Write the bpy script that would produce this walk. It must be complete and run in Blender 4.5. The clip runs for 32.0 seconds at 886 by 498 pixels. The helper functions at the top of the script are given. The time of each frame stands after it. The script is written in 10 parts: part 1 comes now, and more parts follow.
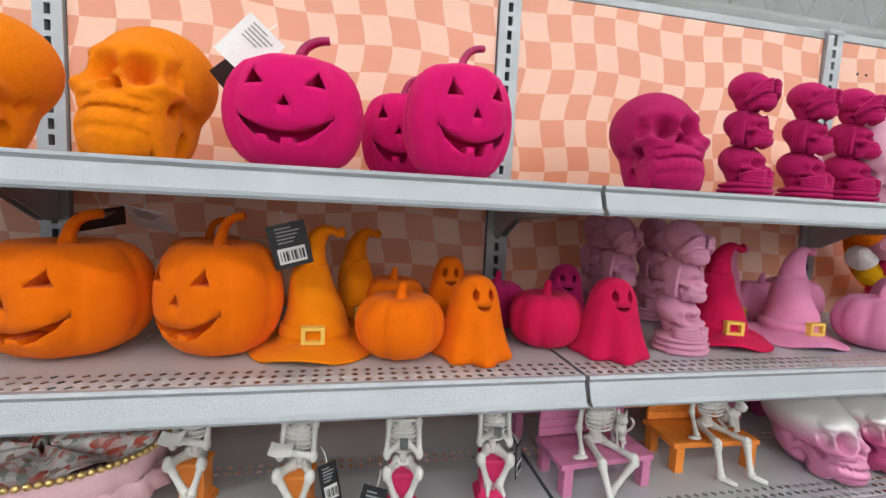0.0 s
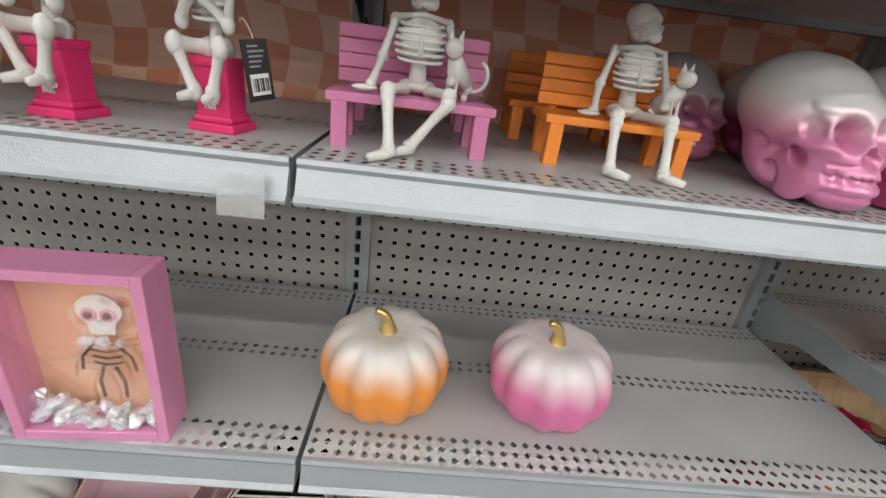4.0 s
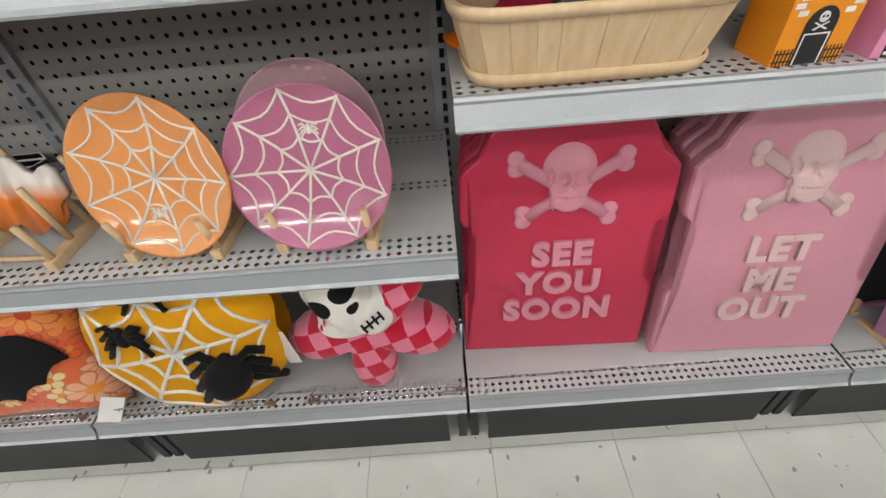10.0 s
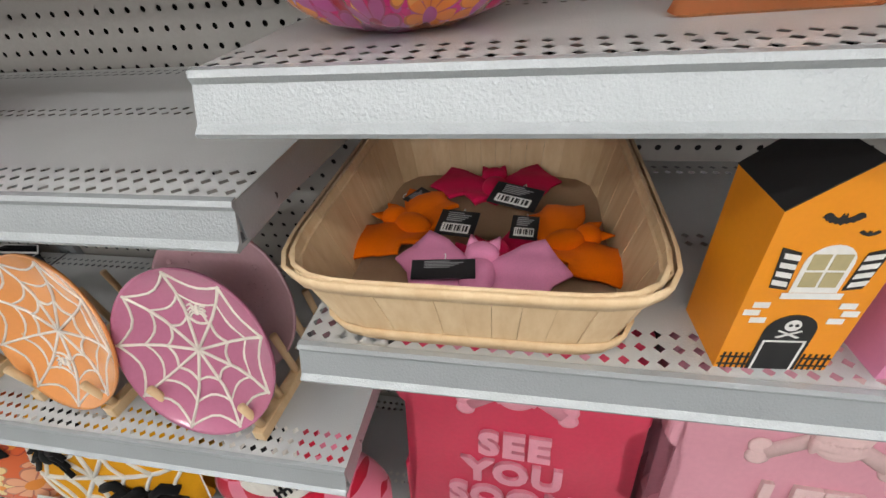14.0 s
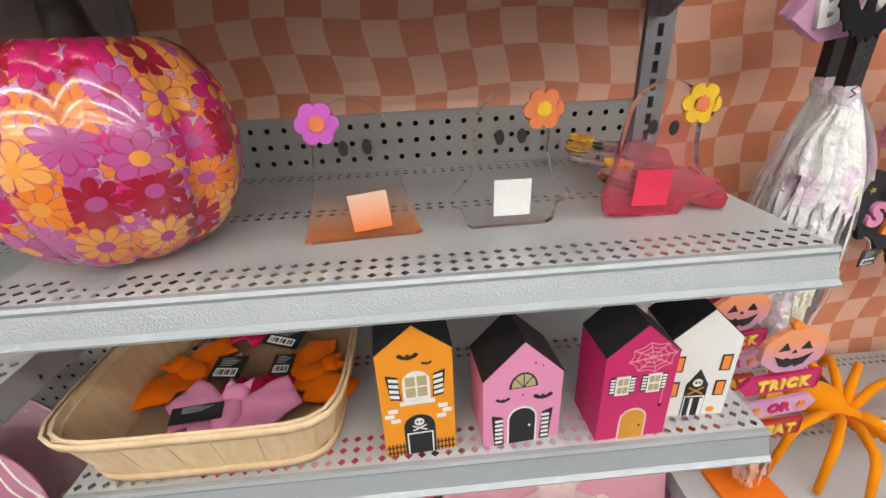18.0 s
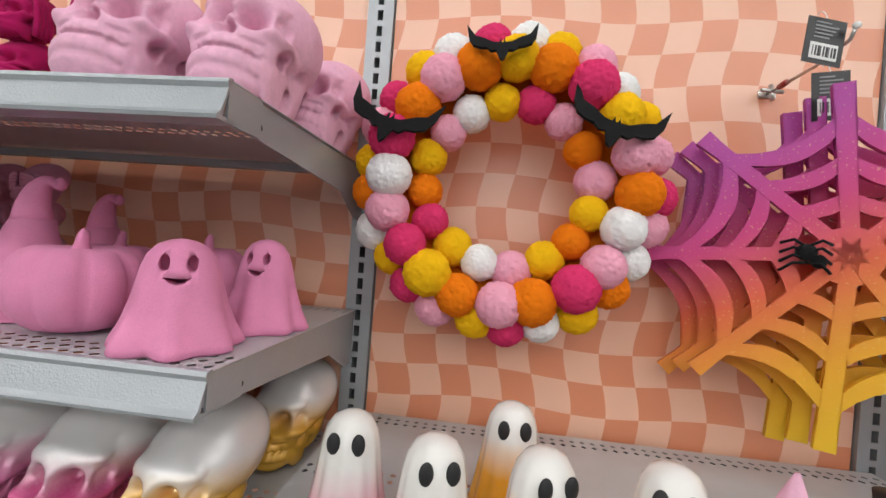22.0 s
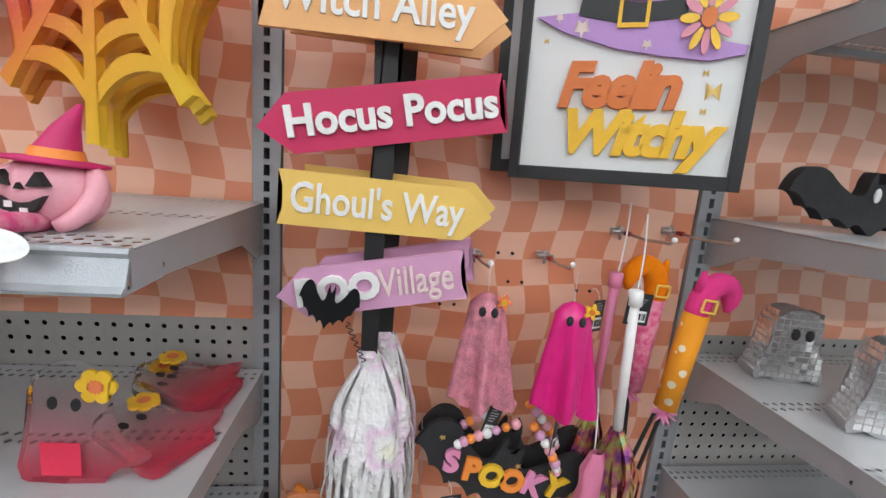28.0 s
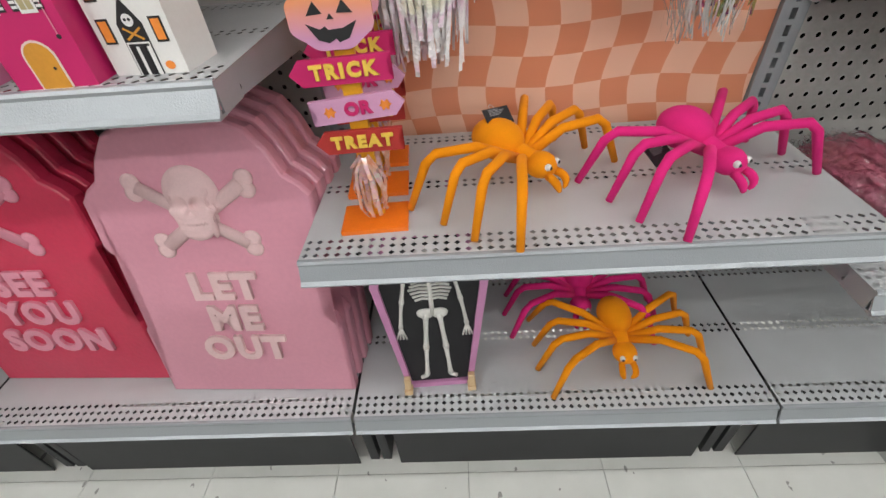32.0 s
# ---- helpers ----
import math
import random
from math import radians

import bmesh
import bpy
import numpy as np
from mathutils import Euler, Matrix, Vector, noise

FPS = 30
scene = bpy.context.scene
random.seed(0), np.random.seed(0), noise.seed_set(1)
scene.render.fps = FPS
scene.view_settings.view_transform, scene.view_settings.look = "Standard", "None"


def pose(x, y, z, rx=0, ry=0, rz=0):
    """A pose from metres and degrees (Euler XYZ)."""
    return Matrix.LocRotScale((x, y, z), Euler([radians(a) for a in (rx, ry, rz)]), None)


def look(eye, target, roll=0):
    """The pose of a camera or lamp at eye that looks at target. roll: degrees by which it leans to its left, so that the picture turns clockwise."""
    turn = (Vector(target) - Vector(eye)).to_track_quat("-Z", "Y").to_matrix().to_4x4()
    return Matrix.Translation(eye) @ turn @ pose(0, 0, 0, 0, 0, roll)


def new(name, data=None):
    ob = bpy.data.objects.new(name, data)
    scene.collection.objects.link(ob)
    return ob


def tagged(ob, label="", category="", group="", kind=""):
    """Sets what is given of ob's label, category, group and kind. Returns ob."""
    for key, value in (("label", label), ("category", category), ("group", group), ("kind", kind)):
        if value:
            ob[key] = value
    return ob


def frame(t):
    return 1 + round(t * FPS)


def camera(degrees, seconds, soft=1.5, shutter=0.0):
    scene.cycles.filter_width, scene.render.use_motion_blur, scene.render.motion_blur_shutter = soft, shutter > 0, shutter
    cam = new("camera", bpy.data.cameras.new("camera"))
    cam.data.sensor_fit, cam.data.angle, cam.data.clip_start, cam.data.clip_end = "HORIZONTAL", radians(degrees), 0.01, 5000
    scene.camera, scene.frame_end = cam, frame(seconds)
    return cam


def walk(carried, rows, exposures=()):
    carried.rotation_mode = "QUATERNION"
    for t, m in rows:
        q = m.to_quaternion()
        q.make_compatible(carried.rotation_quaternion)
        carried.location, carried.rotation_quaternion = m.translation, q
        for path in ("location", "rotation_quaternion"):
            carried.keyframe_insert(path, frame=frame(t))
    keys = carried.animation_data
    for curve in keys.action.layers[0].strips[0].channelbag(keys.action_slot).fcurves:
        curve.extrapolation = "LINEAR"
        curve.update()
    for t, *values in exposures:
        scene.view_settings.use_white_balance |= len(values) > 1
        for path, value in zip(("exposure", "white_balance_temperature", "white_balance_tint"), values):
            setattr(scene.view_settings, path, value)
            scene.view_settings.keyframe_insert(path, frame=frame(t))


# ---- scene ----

cam = camera(90.7, 32.0)
PATH = [
    (0, (-0.278, -0.831, 1.779), (0.119, 1.119, 1.584), 2.8),
    (0.5, (-0.221, -0.845, 1.787), (0.183, 1.105, 1.601), 2.4),
    (1, (-0.181, -0.854, 1.781), (0.273, 1.085, 1.606), 1.7),
    (1.5, (-0.134, -0.838, 1.74), (0.331, 1.099, 1.562), 1.0),
    (2, (-0.107, -0.81, 1.701), (0.343, 1.126, 1.483), 1.0),
    (2.5, (-0.07, -0.76, 1.666), (0.334, 1.182, 1.416), 3.3),
    (3, (-0.009, -0.708, 1.625), (0.351, 1.235, 1.315), 6.1),
    (3.5, (0.057, -0.721, 1.562), (0.356, 1.183, 1.029), 7.6),
    (4, (0.101, -0.709, 1.47), (0.228, 1.119, 0.669), 7.5),
    (4.5, (0.133, -0.741, 1.432), (0.2, 1.09, 0.629), 4.1),
    (6.5, (0.245, -0.852, 1.206), (0.256, 0.823, 0.113), -0.2),
    (7, (0.249, -0.852, 1.161), (0.235, 0.772, -0.006), -2.2),
    (7.5, (0.266, -0.844, 1.104), (0.155, 0.701, -0.162), -7.8),
    (8, (0.308, -0.834, 1.089), (0.172, 0.658, -0.235), -9.1),
    (8.5, (0.42, -0.776, 1.092), (0.299, 0.698, -0.254), -9.8),
    (9, (0.537, -0.759, 1.081), (0.516, 0.694, -0.292), -11.3),
    (9.5, (0.629, -0.768, 1.101), (0.603, 0.694, -0.263), -10.0),
    (10, (0.749, -0.809, 1.109), (0.719, 0.665, -0.242), -5.2),
    (10.5, (0.824, -0.833, 1.109), (0.786, 0.648, -0.234), -5.7),
    (11, (0.902, -0.789, 1.115), (0.877, 0.701, -0.22), -6.1),
    (11.5, (0.932, -0.716, 1.14), (0.904, 0.789, -0.176), -5.6),
    (12, (0.923, -0.673, 1.186), (0.771, 0.862, -0.087), -4.4),
    (12.5, (0.921, -0.645, 1.214), (0.65, 0.898, -0.03), -3.6),
    (13, (0.924, -0.639, 1.221), (0.647, 0.913, -0.009), -3.4),
    (13.5, (0.937, -0.615, 1.211), (0.587, 0.941, 0.004), -4.9),
    (15.5, (1.021, -0.575, 1.174), (0.759, 1.03, 0.011), -8.5),
    (16, (1.063, -0.625, 1.209), (0.993, 1.0, 0.046), -6.4),
    (16.5, (1.107, -0.657, 1.24), (1.134, 0.971, 0.079), -4.8),
    (17, (1.142, -0.69, 1.247), (1.185, 0.98, 0.146), -5.0),
    (17.5, (1.149, -0.691, 1.28), (1.25, 1.024, 0.255), -3.6),
    (18, (1.15, -0.692, 1.322), (1.25, 1.11, 0.461), -2.8),
    (18.5, (1.152, -0.689, 1.328), (1.252, 1.127, 0.495), -2.5),
    (19, (1.151, -0.66, 1.353), (1.235, 1.167, 0.544), -1.4),
    (19.5, (1.125, -0.655, 1.378), (1.179, 1.194, 0.617), -1.0),
    (20, (1.043, -0.668, 1.424), (1.033, 1.238, 0.817), 2.1),
    (20.5, (1.002, -0.683, 1.532), (0.944, 1.265, 1.085), 2.1),
    (21, (0.987, -0.687, 1.59), (0.842, 1.292, 1.338), 1.9),
    (21.5, (0.979, -0.7, 1.654), (0.79, 1.29, 1.596), 3.7),
    (22, (0.969, -0.684, 1.694), (0.744, 1.303, 1.688), 4.4),
    (22.5, (0.961, -0.685, 1.687), (0.804, 1.308, 1.689), 5.3),
    (23, (0.997, -0.678, 1.698), (1.031, 1.322, 1.74), 6.0),
    (23.5, (1.155, -0.704, 1.706), (1.245, 1.293, 1.773), 6.5),
    (24, (1.308, -0.754, 1.716), (1.434, 1.242, 1.728), 6.7),
    (24.5, (1.393, -0.767, 1.711), (1.562, 1.226, 1.731), 6.5),
    (25, (1.497, -0.736, 1.706), (1.786, 1.243, 1.743), 6.1),
    (25.5, (1.576, -0.686, 1.699), (1.879, 1.29, 1.733), 6.0),
    (27.5, (1.706, -0.717, 1.541), (1.965, 1.233, 1.182), 4.9),
    (28, (1.712, -0.719, 1.508), (1.977, 1.225, 1.12), 4.7),
    (28.5, (1.718, -0.707, 1.459), (1.979, 1.216, 0.973), 4.1),
    (29, (1.729, -0.706, 1.412), (1.973, 1.182, 0.799), 3.2),
    (29.5, (1.732, -0.702, 1.374), (1.936, 1.156, 0.664), 2.2),
    (30, (1.736, -0.707, 1.341), (1.922, 1.128, 0.569), 1.6),
    (30.5, (1.73, -0.717, 1.295), (1.908, 1.072, 0.42), 0.8),
    (31, (1.721, -0.731, 1.22), (1.848, 0.936, 0.122), -0.5),
    (31.5, (1.73, -0.75, 1.15), (1.725, 0.837, -0.068), -2.7),
    (32, (1.748, -0.777, 1.044), (1.644, 0.745, -0.25), -5.3),
]
walk(cam, [(t, look(eye, target, roll)) for t, eye, target, roll in PATH], exposures=[(t, e, k, 10.0) for t, e, k in ((0.0, -0.37, 6260), (1.0, -0.5, 6250), (2.0, -0.45, 6380), (3.0, -0.22, 6500), (4.0, -0.27, 6500), (7.0, -0.3, 6560), (9.0, -0.3, 6600), (11.0, -0.27, 6620), (12.0, -0.27, 6560), (16.0, -0.08, 6580), (17.0, -0.05, 6580), (18.0, -0.07, 6620), (19.0, -0.06, 6680), (20.0, -0.04, 6640), (21.0, -0.55, 6740), (22.0, -0.54, 6380), (23.0, -0.57, 6080), (24.0, -0.58, 5980), (25.0, -0.57, 5860), (27.5, -0.4, 6020), (28.0, -0.37, 6060), (29.0, -0.18, 6230), (30.0, -0.22, 6310), (31.0, -0.2, 6260), (32.0, -0.26, 6400))])


# ---- world and light ----
world = bpy.data.worlds.new("store_air")
scene.world = world
world.use_nodes = True
world.node_tree.nodes["Background"].inputs[0].default_value = (0.85, 0.92, 1.0, 1)
world.node_tree.nodes["Background"].inputs[1].default_value = 0.05


def strip_lamp(x, y, z, sx, sy, watts):
    """The light of one run of ceiling tubes."""
    data = bpy.data.lights.new("tube_light", "AREA")
    data.shape, data.size, data.size_y, data.energy = "RECTANGLE", sx, sy, watts
    data.color = (1.0, 0.985, 0.96)
    ob = new("tube_light", data)
    ob.matrix_basis = pose(x, y, z)
    return ob


LAMP_Z = 4.55
for row_y, watts in ((-10.6, 325.0), (-8.2, 310.0), (-5.7, 240.0), (-3.2, 134.0), (-0.9, 56.0), (2.4, 240.0), (5.2, 240.0)):
    strip_lamp(1.0, row_y, LAMP_Z - 0.06, 15.4, 0.22, watts)

# ---- tools ----
W = 0.762            # one bay, upright to upright
DEPTH = 0.37         # shelf depth in front of the uprights
LIP = 0.034
BACK = 0.012         # front face of the back panels


def ux(k):
    return (k - 1) * W


def group_root(name, m=None):
    ob = new(name)
    ob.empty_display_size = 0.02
    if m is not None:
        ob.matrix_basis = m
    return ob


def mesh_of(name, bm, material, smooth=False):
    me = bpy.data.meshes.new(name)
    bmesh.ops.recalc_face_normals(bm, faces=bm.faces[:])
    bm.to_mesh(me)
    bm.free()
    for mat in material if isinstance(material, (list, tuple)) else [material]:
        me.materials.append(mat)
    if smooth:
        me.polygons.foreach_set("use_smooth", [True] * len(me.polygons))
    return me


def part(name, bm, material, parent=None, label="", smooth=False, m=None):
    ob = new(name, mesh_of(name, bm, material, smooth))
    if parent is not None:
        ob.parent = parent
    if m is not None:
        ob.matrix_basis = m
    if label:
        ob["label"] = label
    return ob


def thing(name, bm, material, m, label, category, group="", kind="", smooth=False):
    return tagged(part(name, bm, material, None, "", smooth, m), label, category, group, kind)


def add_box(bm, x0, x1, y0, y1, z0, z1, mi=0, bevel=0.0):
    r = bmesh.ops.create_cube(bm, size=1.0)
    vs = r["verts"]
    for v in vs:
        v.co = Vector((x0 + (v.co.x + 0.5) * (x1 - x0), y0 + (v.co.y + 0.5) * (y1 - y0), z0 + (v.co.z + 0.5) * (z1 - z0)))
    fs = {f for v in vs for f in v.link_faces}
    for f in fs:
        f.material_index = mi
    if bevel:
        es = list({e for v in vs for e in v.link_edges})
        r = bmesh.ops.bevel(bm, geom=es, offset=bevel, segments=2, affect="EDGES", profile=0.6)
        for f in r["faces"]:
            f.material_index = mi
    return vs


def box(x0, x1, y0, y1, z0, z1, bevel=0.0):
    bm = bmesh.new()
    add_box(bm, x0, x1, y0, y1, z0, z1, 0, bevel)
    return bm


def grid_surface(bm, fn, nu, nv, mi=0, close_u=True, caps=False, at=None):
    """A surface of fn(u, v) in 0..1; u runs round."""
    rows = []
    for j in range(nv + 1):
        rows.append([bm.verts.new(fn(i / nu, j / nv)) for i in range(nu if close_u else nu + 1)])
    n = nu
    for j in range(nv):
        for i in range(n):
            a, b = rows[j][i], rows[j][(i + 1) % len(rows[j])]
            c, d = rows[j + 1][(i + 1) % len(rows[j])], rows[j + 1][i]
            f = bm.faces.new((a, b, c, d))
            f.material_index = mi
    if caps:
        for r, rev in ((rows[0], True), (rows[-1], False)):
            f = bm.faces.new(list(reversed(r)) if rev else r)
            f.material_index = mi
    return rows


def lathe(bm, profile, seg=32, lobes=0, depth=0.0, mi=0, shape=None, caps=True):
    """profile: (radius, z) from the bottom up; lobes press grooves into it."""
    def fn(u, v):
        t = v * (len(profile) - 1)
        k = min(int(t), len(profile) - 2)
        f = t - k
        r = profile[k][0] * (1 - f) + profile[k + 1][0] * f
        z = profile[k][1] * (1 - f) + profile[k + 1][1] * f
        a = 2 * math.pi * u
        if lobes:
            r *= 1 - depth * (1 - abs(math.sin(lobes * a / 2)) ** 0.7)
        p = Vector((r * math.cos(a), r * math.sin(a), z))
        return shape(p, a, v) if shape else p
    return grid_surface(bm, fn, seg, len(profile) - 1, mi, True, caps)


def tube(bm, pts, rad, seg=8, mi=0, caps=True):
    pts = [Vector(p) for p in pts]
    rads = rad if isinstance(rad, (list, tuple)) else [rad] * len(pts)
    rows, up = [], None
    for k, p in enumerate(pts):
        d = (pts[min(k + 1, len(pts) - 1)] - pts[max(k - 1, 0)]).normalized()
        if up is None:
            up = d.orthogonal().normalized()
        up = (up - d * up.dot(d)).normalized()
        side = d.cross(up)
        rows.append([bm.verts.new(p + (up * math.cos(2 * math.pi * i / seg) + side * math.sin(2 * math.pi * i / seg)) * rads[k]) for i in range(seg)])
    for k in range(len(rows) - 1):
        for i in range(seg):
            f = bm.faces.new((rows[k][i], rows[k][(i + 1) % seg], rows[k + 1][(i + 1) % seg], rows[k + 1][i]))
            f.material_index = mi
    if caps:
        for r in (rows[0], rows[-1]):
            f = bm.faces.new(r)
            f.material_index = mi
    return bm


def bez(p0, p1, p2, p3, n=10):
    p0, p1, p2, p3 = map(Vector, (p0, p1, p2, p3))
    return [(1 - t) ** 3 * p0 + 3 * (1 - t) ** 2 * t * p1 + 3 * (1 - t) * t * t * p2 + t ** 3 * p3 for t in (i / n for i in range(n + 1))]


def ball(bm, c, r, u=12, v=8, mi=0):
    rx, ry, rz = r if isinstance(r, (tuple, list)) else (r, r, r)
    res = bmesh.ops.create_uvsphere(bm, u_segments=u, v_segments=v, radius=1.0)
    for w in res["verts"]:
        w.co = Vector((c[0] + w.co.x * rx, c[1] + w.co.y * ry, c[2] + w.co.z * rz))
    for f in {f for w in res["verts"] for f in w.link_faces}:
        f.material_index = mi
    return res["verts"]


def slab(bm, outline, y0, y1, mi=0, holes=()):
    """A plate in the xz plane from y0 (front) to y1: an outline of (x, z)."""
    front = [bm.verts.new((x, y0, z)) for x, z in outline]
    rear = [bm.verts.new((x, y1, z)) for x, z in outline]
    n = len(outline)
    fs = [bm.faces.new(front), bm.faces.new(list(reversed(rear)))]
    for i in range(n):
        fs.append(bm.faces.new((front[i], rear[i], rear[(i + 1) % n], front[(i + 1) % n])))
    for f in fs:
        f.material_index = mi
    bmesh.ops.triangulate(bm, faces=fs[:2])
    return bm


def circle(cx, cz, r, n=20, rz=None, a0=0.0):
    rz = rz or r
    return [(cx + r * math.cos(a0 + 2 * math.pi * i / n), cz + rz * math.sin(a0 + 2 * math.pi * i / n)) for i in range(n)]


def words(name, text, height, material, parent, x=0.0, y=0.0, z=0.0, thick=0.002, wide=1.0, turn=0.0, shear=0.0, space=1.0, fat=0.0):
    """Raised writing in the xz plane, centred on x, z, facing -y."""
    cu = bpy.data.curves.new(name, "FONT")
    cu.body, cu.size, cu.extrude, cu.shear = text, height * 1.38, thick / 2, shear
    cu.align_x, cu.align_y, cu.space_character, cu.offset = "CENTER", "CENTER", space, fat
    cu.resolution_u, cu.bevel_depth = 3, min(0.0006, thick / 4)
    tmp = bpy.data.objects.new(name, cu)
    scene.collection.objects.link(tmp)
    dg = bpy.context.evaluated_depsgraph_get()
    me = bpy.data.meshes.new_from_object(tmp.evaluated_get(dg))
    bpy.data.objects.remove(tmp)
    bpy.data.curves.remove(cu)
    me.name = name
    me.materials.clear()
    me.materials.append(material)
    me.transform(pose(0, 0, 0, 90, 0, 0) @ Matrix.Diagonal((wide, 1, 1, 1)))
    # one object for each letter: loose pieces that overlap along the line belong together
    owner = list(range(len(me.vertices)))

    def top(i):
        while owner[i] != i:
            owner[i] = owner[owner[i]]
            i = owner[i]
        return i
    for e in me.edges:
        a, b = top(e.vertices[0]), top(e.vertices[1])
        owner[a] = b
    spans = {}
    for v in me.vertices:
        k = top(v.index)
        lo, hi = spans.get(k, (9.0, -9.0))
        spans[k] = (min(lo, v.co.x), max(hi, v.co.x))
    letters = []
    for k, (lo, hi) in sorted(spans.items(), key=lambda q: q[1][0] - q[1][1]):
        for g in letters:
            if min(hi, g[1]) - max(lo, g[0]) > 0.6 * (hi - lo):
                g[2].add(k)
                break
        else:
            letters.append([lo, hi, {k}])
    ob = None
    for lo, hi, keys in sorted(letters, key=lambda g: g[0]):
        one = bmesh.new()
        one.from_mesh(me)
        bmesh.ops.delete(one, geom=[v for v in one.verts if top(v.index) not in keys], context="VERTS")
        bmesh.ops.transform(one, matrix=pose(0, 0, 0, 0, turn, 0), verts=one.verts)
        ob = new(name, mesh_of(name, one, material))
        ob.parent = parent
        ob.matrix_basis = pose(x, y, z)
    bpy.data.meshes.remove(me)
    return ob


def carve(ob, cutter_bm):
    """Cuts real hollows into ob."""
    me = bpy.data.meshes.new("cut")
    bmesh.ops.recalc_face_normals(cutter_bm, faces=cutter_bm.faces[:])
    cutter_bm.to_mesh(me)
    cutter_bm.free()
    cut = new("cut", me)
    cut.matrix_basis = ob.matrix_basis.copy()
    mod = ob.modifiers.new("cut", "BOOLEAN")
    mod.object, mod.operation, mod.solver = cut, "DIFFERENCE", "EXACT"
    dg = bpy.context.evaluated_depsgraph_get()
    res = bpy.data.meshes.new_from_object(ob.evaluated_get(dg))
    ob.modifiers.clear()
    old = ob.data
    ob.data = res
    res.name = old.name
    bpy.data.objects.remove(cut)
    bpy.data.meshes.remove(me)
    return ob


# ---- materials ----
def rgb(h):
    """Linear colour from an sRGB hex string."""
    out = []
    for i in (0, 2, 4):
        c = int(h[i:i + 2], 16) / 255
        out.append(c / 12.92 if c <= 0.04045 else ((c + 0.055) / 1.055) ** 2.4)
    return (*out, 1.0)


class Net:
    def __init__(self, name):
        self.mat = bpy.data.materials.new(name)
        self.mat.use_nodes = True
        self.t = self.mat.node_tree
        self.b = self.t.nodes["Principled BSDF"]
        self.out = self.t.nodes["Material Output"]
        self.coord = self.t.nodes.new("ShaderNodeTexCoord")

    def node(self, kind, **vals):
        n = self.t.nodes.new(kind)
        for k, v in vals.items():
            n.inputs[k.replace("_", " ")].default_value = v
        return n

    def link(self, a, b):
        self.t.links.new(a, b)

    def math(self, op, a, b=None, c=None):
        n = self.t.nodes.new("ShaderNodeMath")
        n.operation = op
        for i, v in enumerate((a, b, c)):
            if v is None:
                continue
            if isinstance(v, (int, float)):
                n.inputs[i].default_value = v
            else:
                self.link(v, n.inputs[i])
        return n.outputs[0]

    def mix(self, f, a, b):
        n = self.t.nodes.new("ShaderNodeMix")
        n.data_type = "RGBA"
        for s, v in ((n.inputs[0], f), (n.inputs[6], a), (n.inputs[7], b)):
            if isinstance(v, (int, float, tuple)):
                s.default_value = v
            else:
                self.link(v, s)
        return n.outputs[2]

    def noise(self, scale, detail=3.0, rough=0.5, src=None):
        n = self.node("ShaderNodeTexNoise", Scale=scale, Detail=detail, Roughness=rough)
        self.link(src or self.coord.outputs["Object"], n.inputs["Vector"])
        return n.outputs["Fac"]

    def ramp(self, f, stops):
        n = self.t.nodes.new("ShaderNodeValToRGB")
        el = n.color_ramp.elements
        while len(el) < len(stops):
            el.new(0.5)
        for e, (p, c) in zip(el, stops):
            e.position, e.color = p, c
        self.link(f, n.inputs[0])
        return n.outputs[0]

    def bump(self, h, strength=0.3, dist=0.001):
        n = self.node("ShaderNodeBump", Strength=strength, Distance=dist)
        self.link(h, n.inputs["Height"])
        self.link(n.outputs[0], self.b.inputs["Normal"])

    def xyz(self, which="Object"):
        n = self.t.nodes.new("ShaderNodeSeparateXYZ")
        self.link(self.coord.outputs[which], n.inputs[0])
        return n.outputs

    def set(self, **kw):
        for k, v in kw.items():
            s = self.b.inputs[k.replace("_", " ")]
            if isinstance(v, (int, float, tuple)):
                s.default_value = v
            else:
                self.link(v, s)
        return self

    def vary(self, color, amount=0.12, scale=18.0, fine=260.0):
        """The colour, mottled at two scales."""
        c = Vector(color[:3])
        lo, hi = (*(c * (1 - amount)), 1), (*[min(1, v) for v in c * (1 + amount)], 1)
        f = self.math("MULTIPLY_ADD", self.noise(fine, 2), 0.4, self.math("MULTIPLY", self.noise(scale, 4), 0.6))
        return self.ramp(f, [(0.3, lo), (0.7, hi)])


def plain(name, color, rough=0.5, metal=0.0, amount=0.08, scale=20.0, fine=300.0, bump=0.1, coat=0.0, spec=0.5):
    n = Net(name)
    n.set(Base_Color=n.vary(color, amount, scale, fine), Roughness=rough, Metallic=metal, Coat_Weight=coat, Specular_IOR_Level=spec)
    if bump:
        n.bump(n.noise(fine, 3), bump, 0.0006)
    return n.mat


def flocked(name, color):
    """Velvet flocking: matt, with a soft sheen and rubbed patches."""
    n = Net(name)
    n.set(Base_Color=n.vary(color, 0.10, 30.0, 700.0), Roughness=0.95, Specular_IOR_Level=0.1, Sheen_Weight=0.15, Sheen_Roughness=0.5,
          Sheen_Tint=(*[min(1, 0.3 + v) for v in color[:3]], 1))
    n.bump(n.math("ADD", n.noise(900.0, 2), n.math("MULTIPLY", n.noise(60, 3), 0.6)), 0.35, 0.0008)
    return n.mat


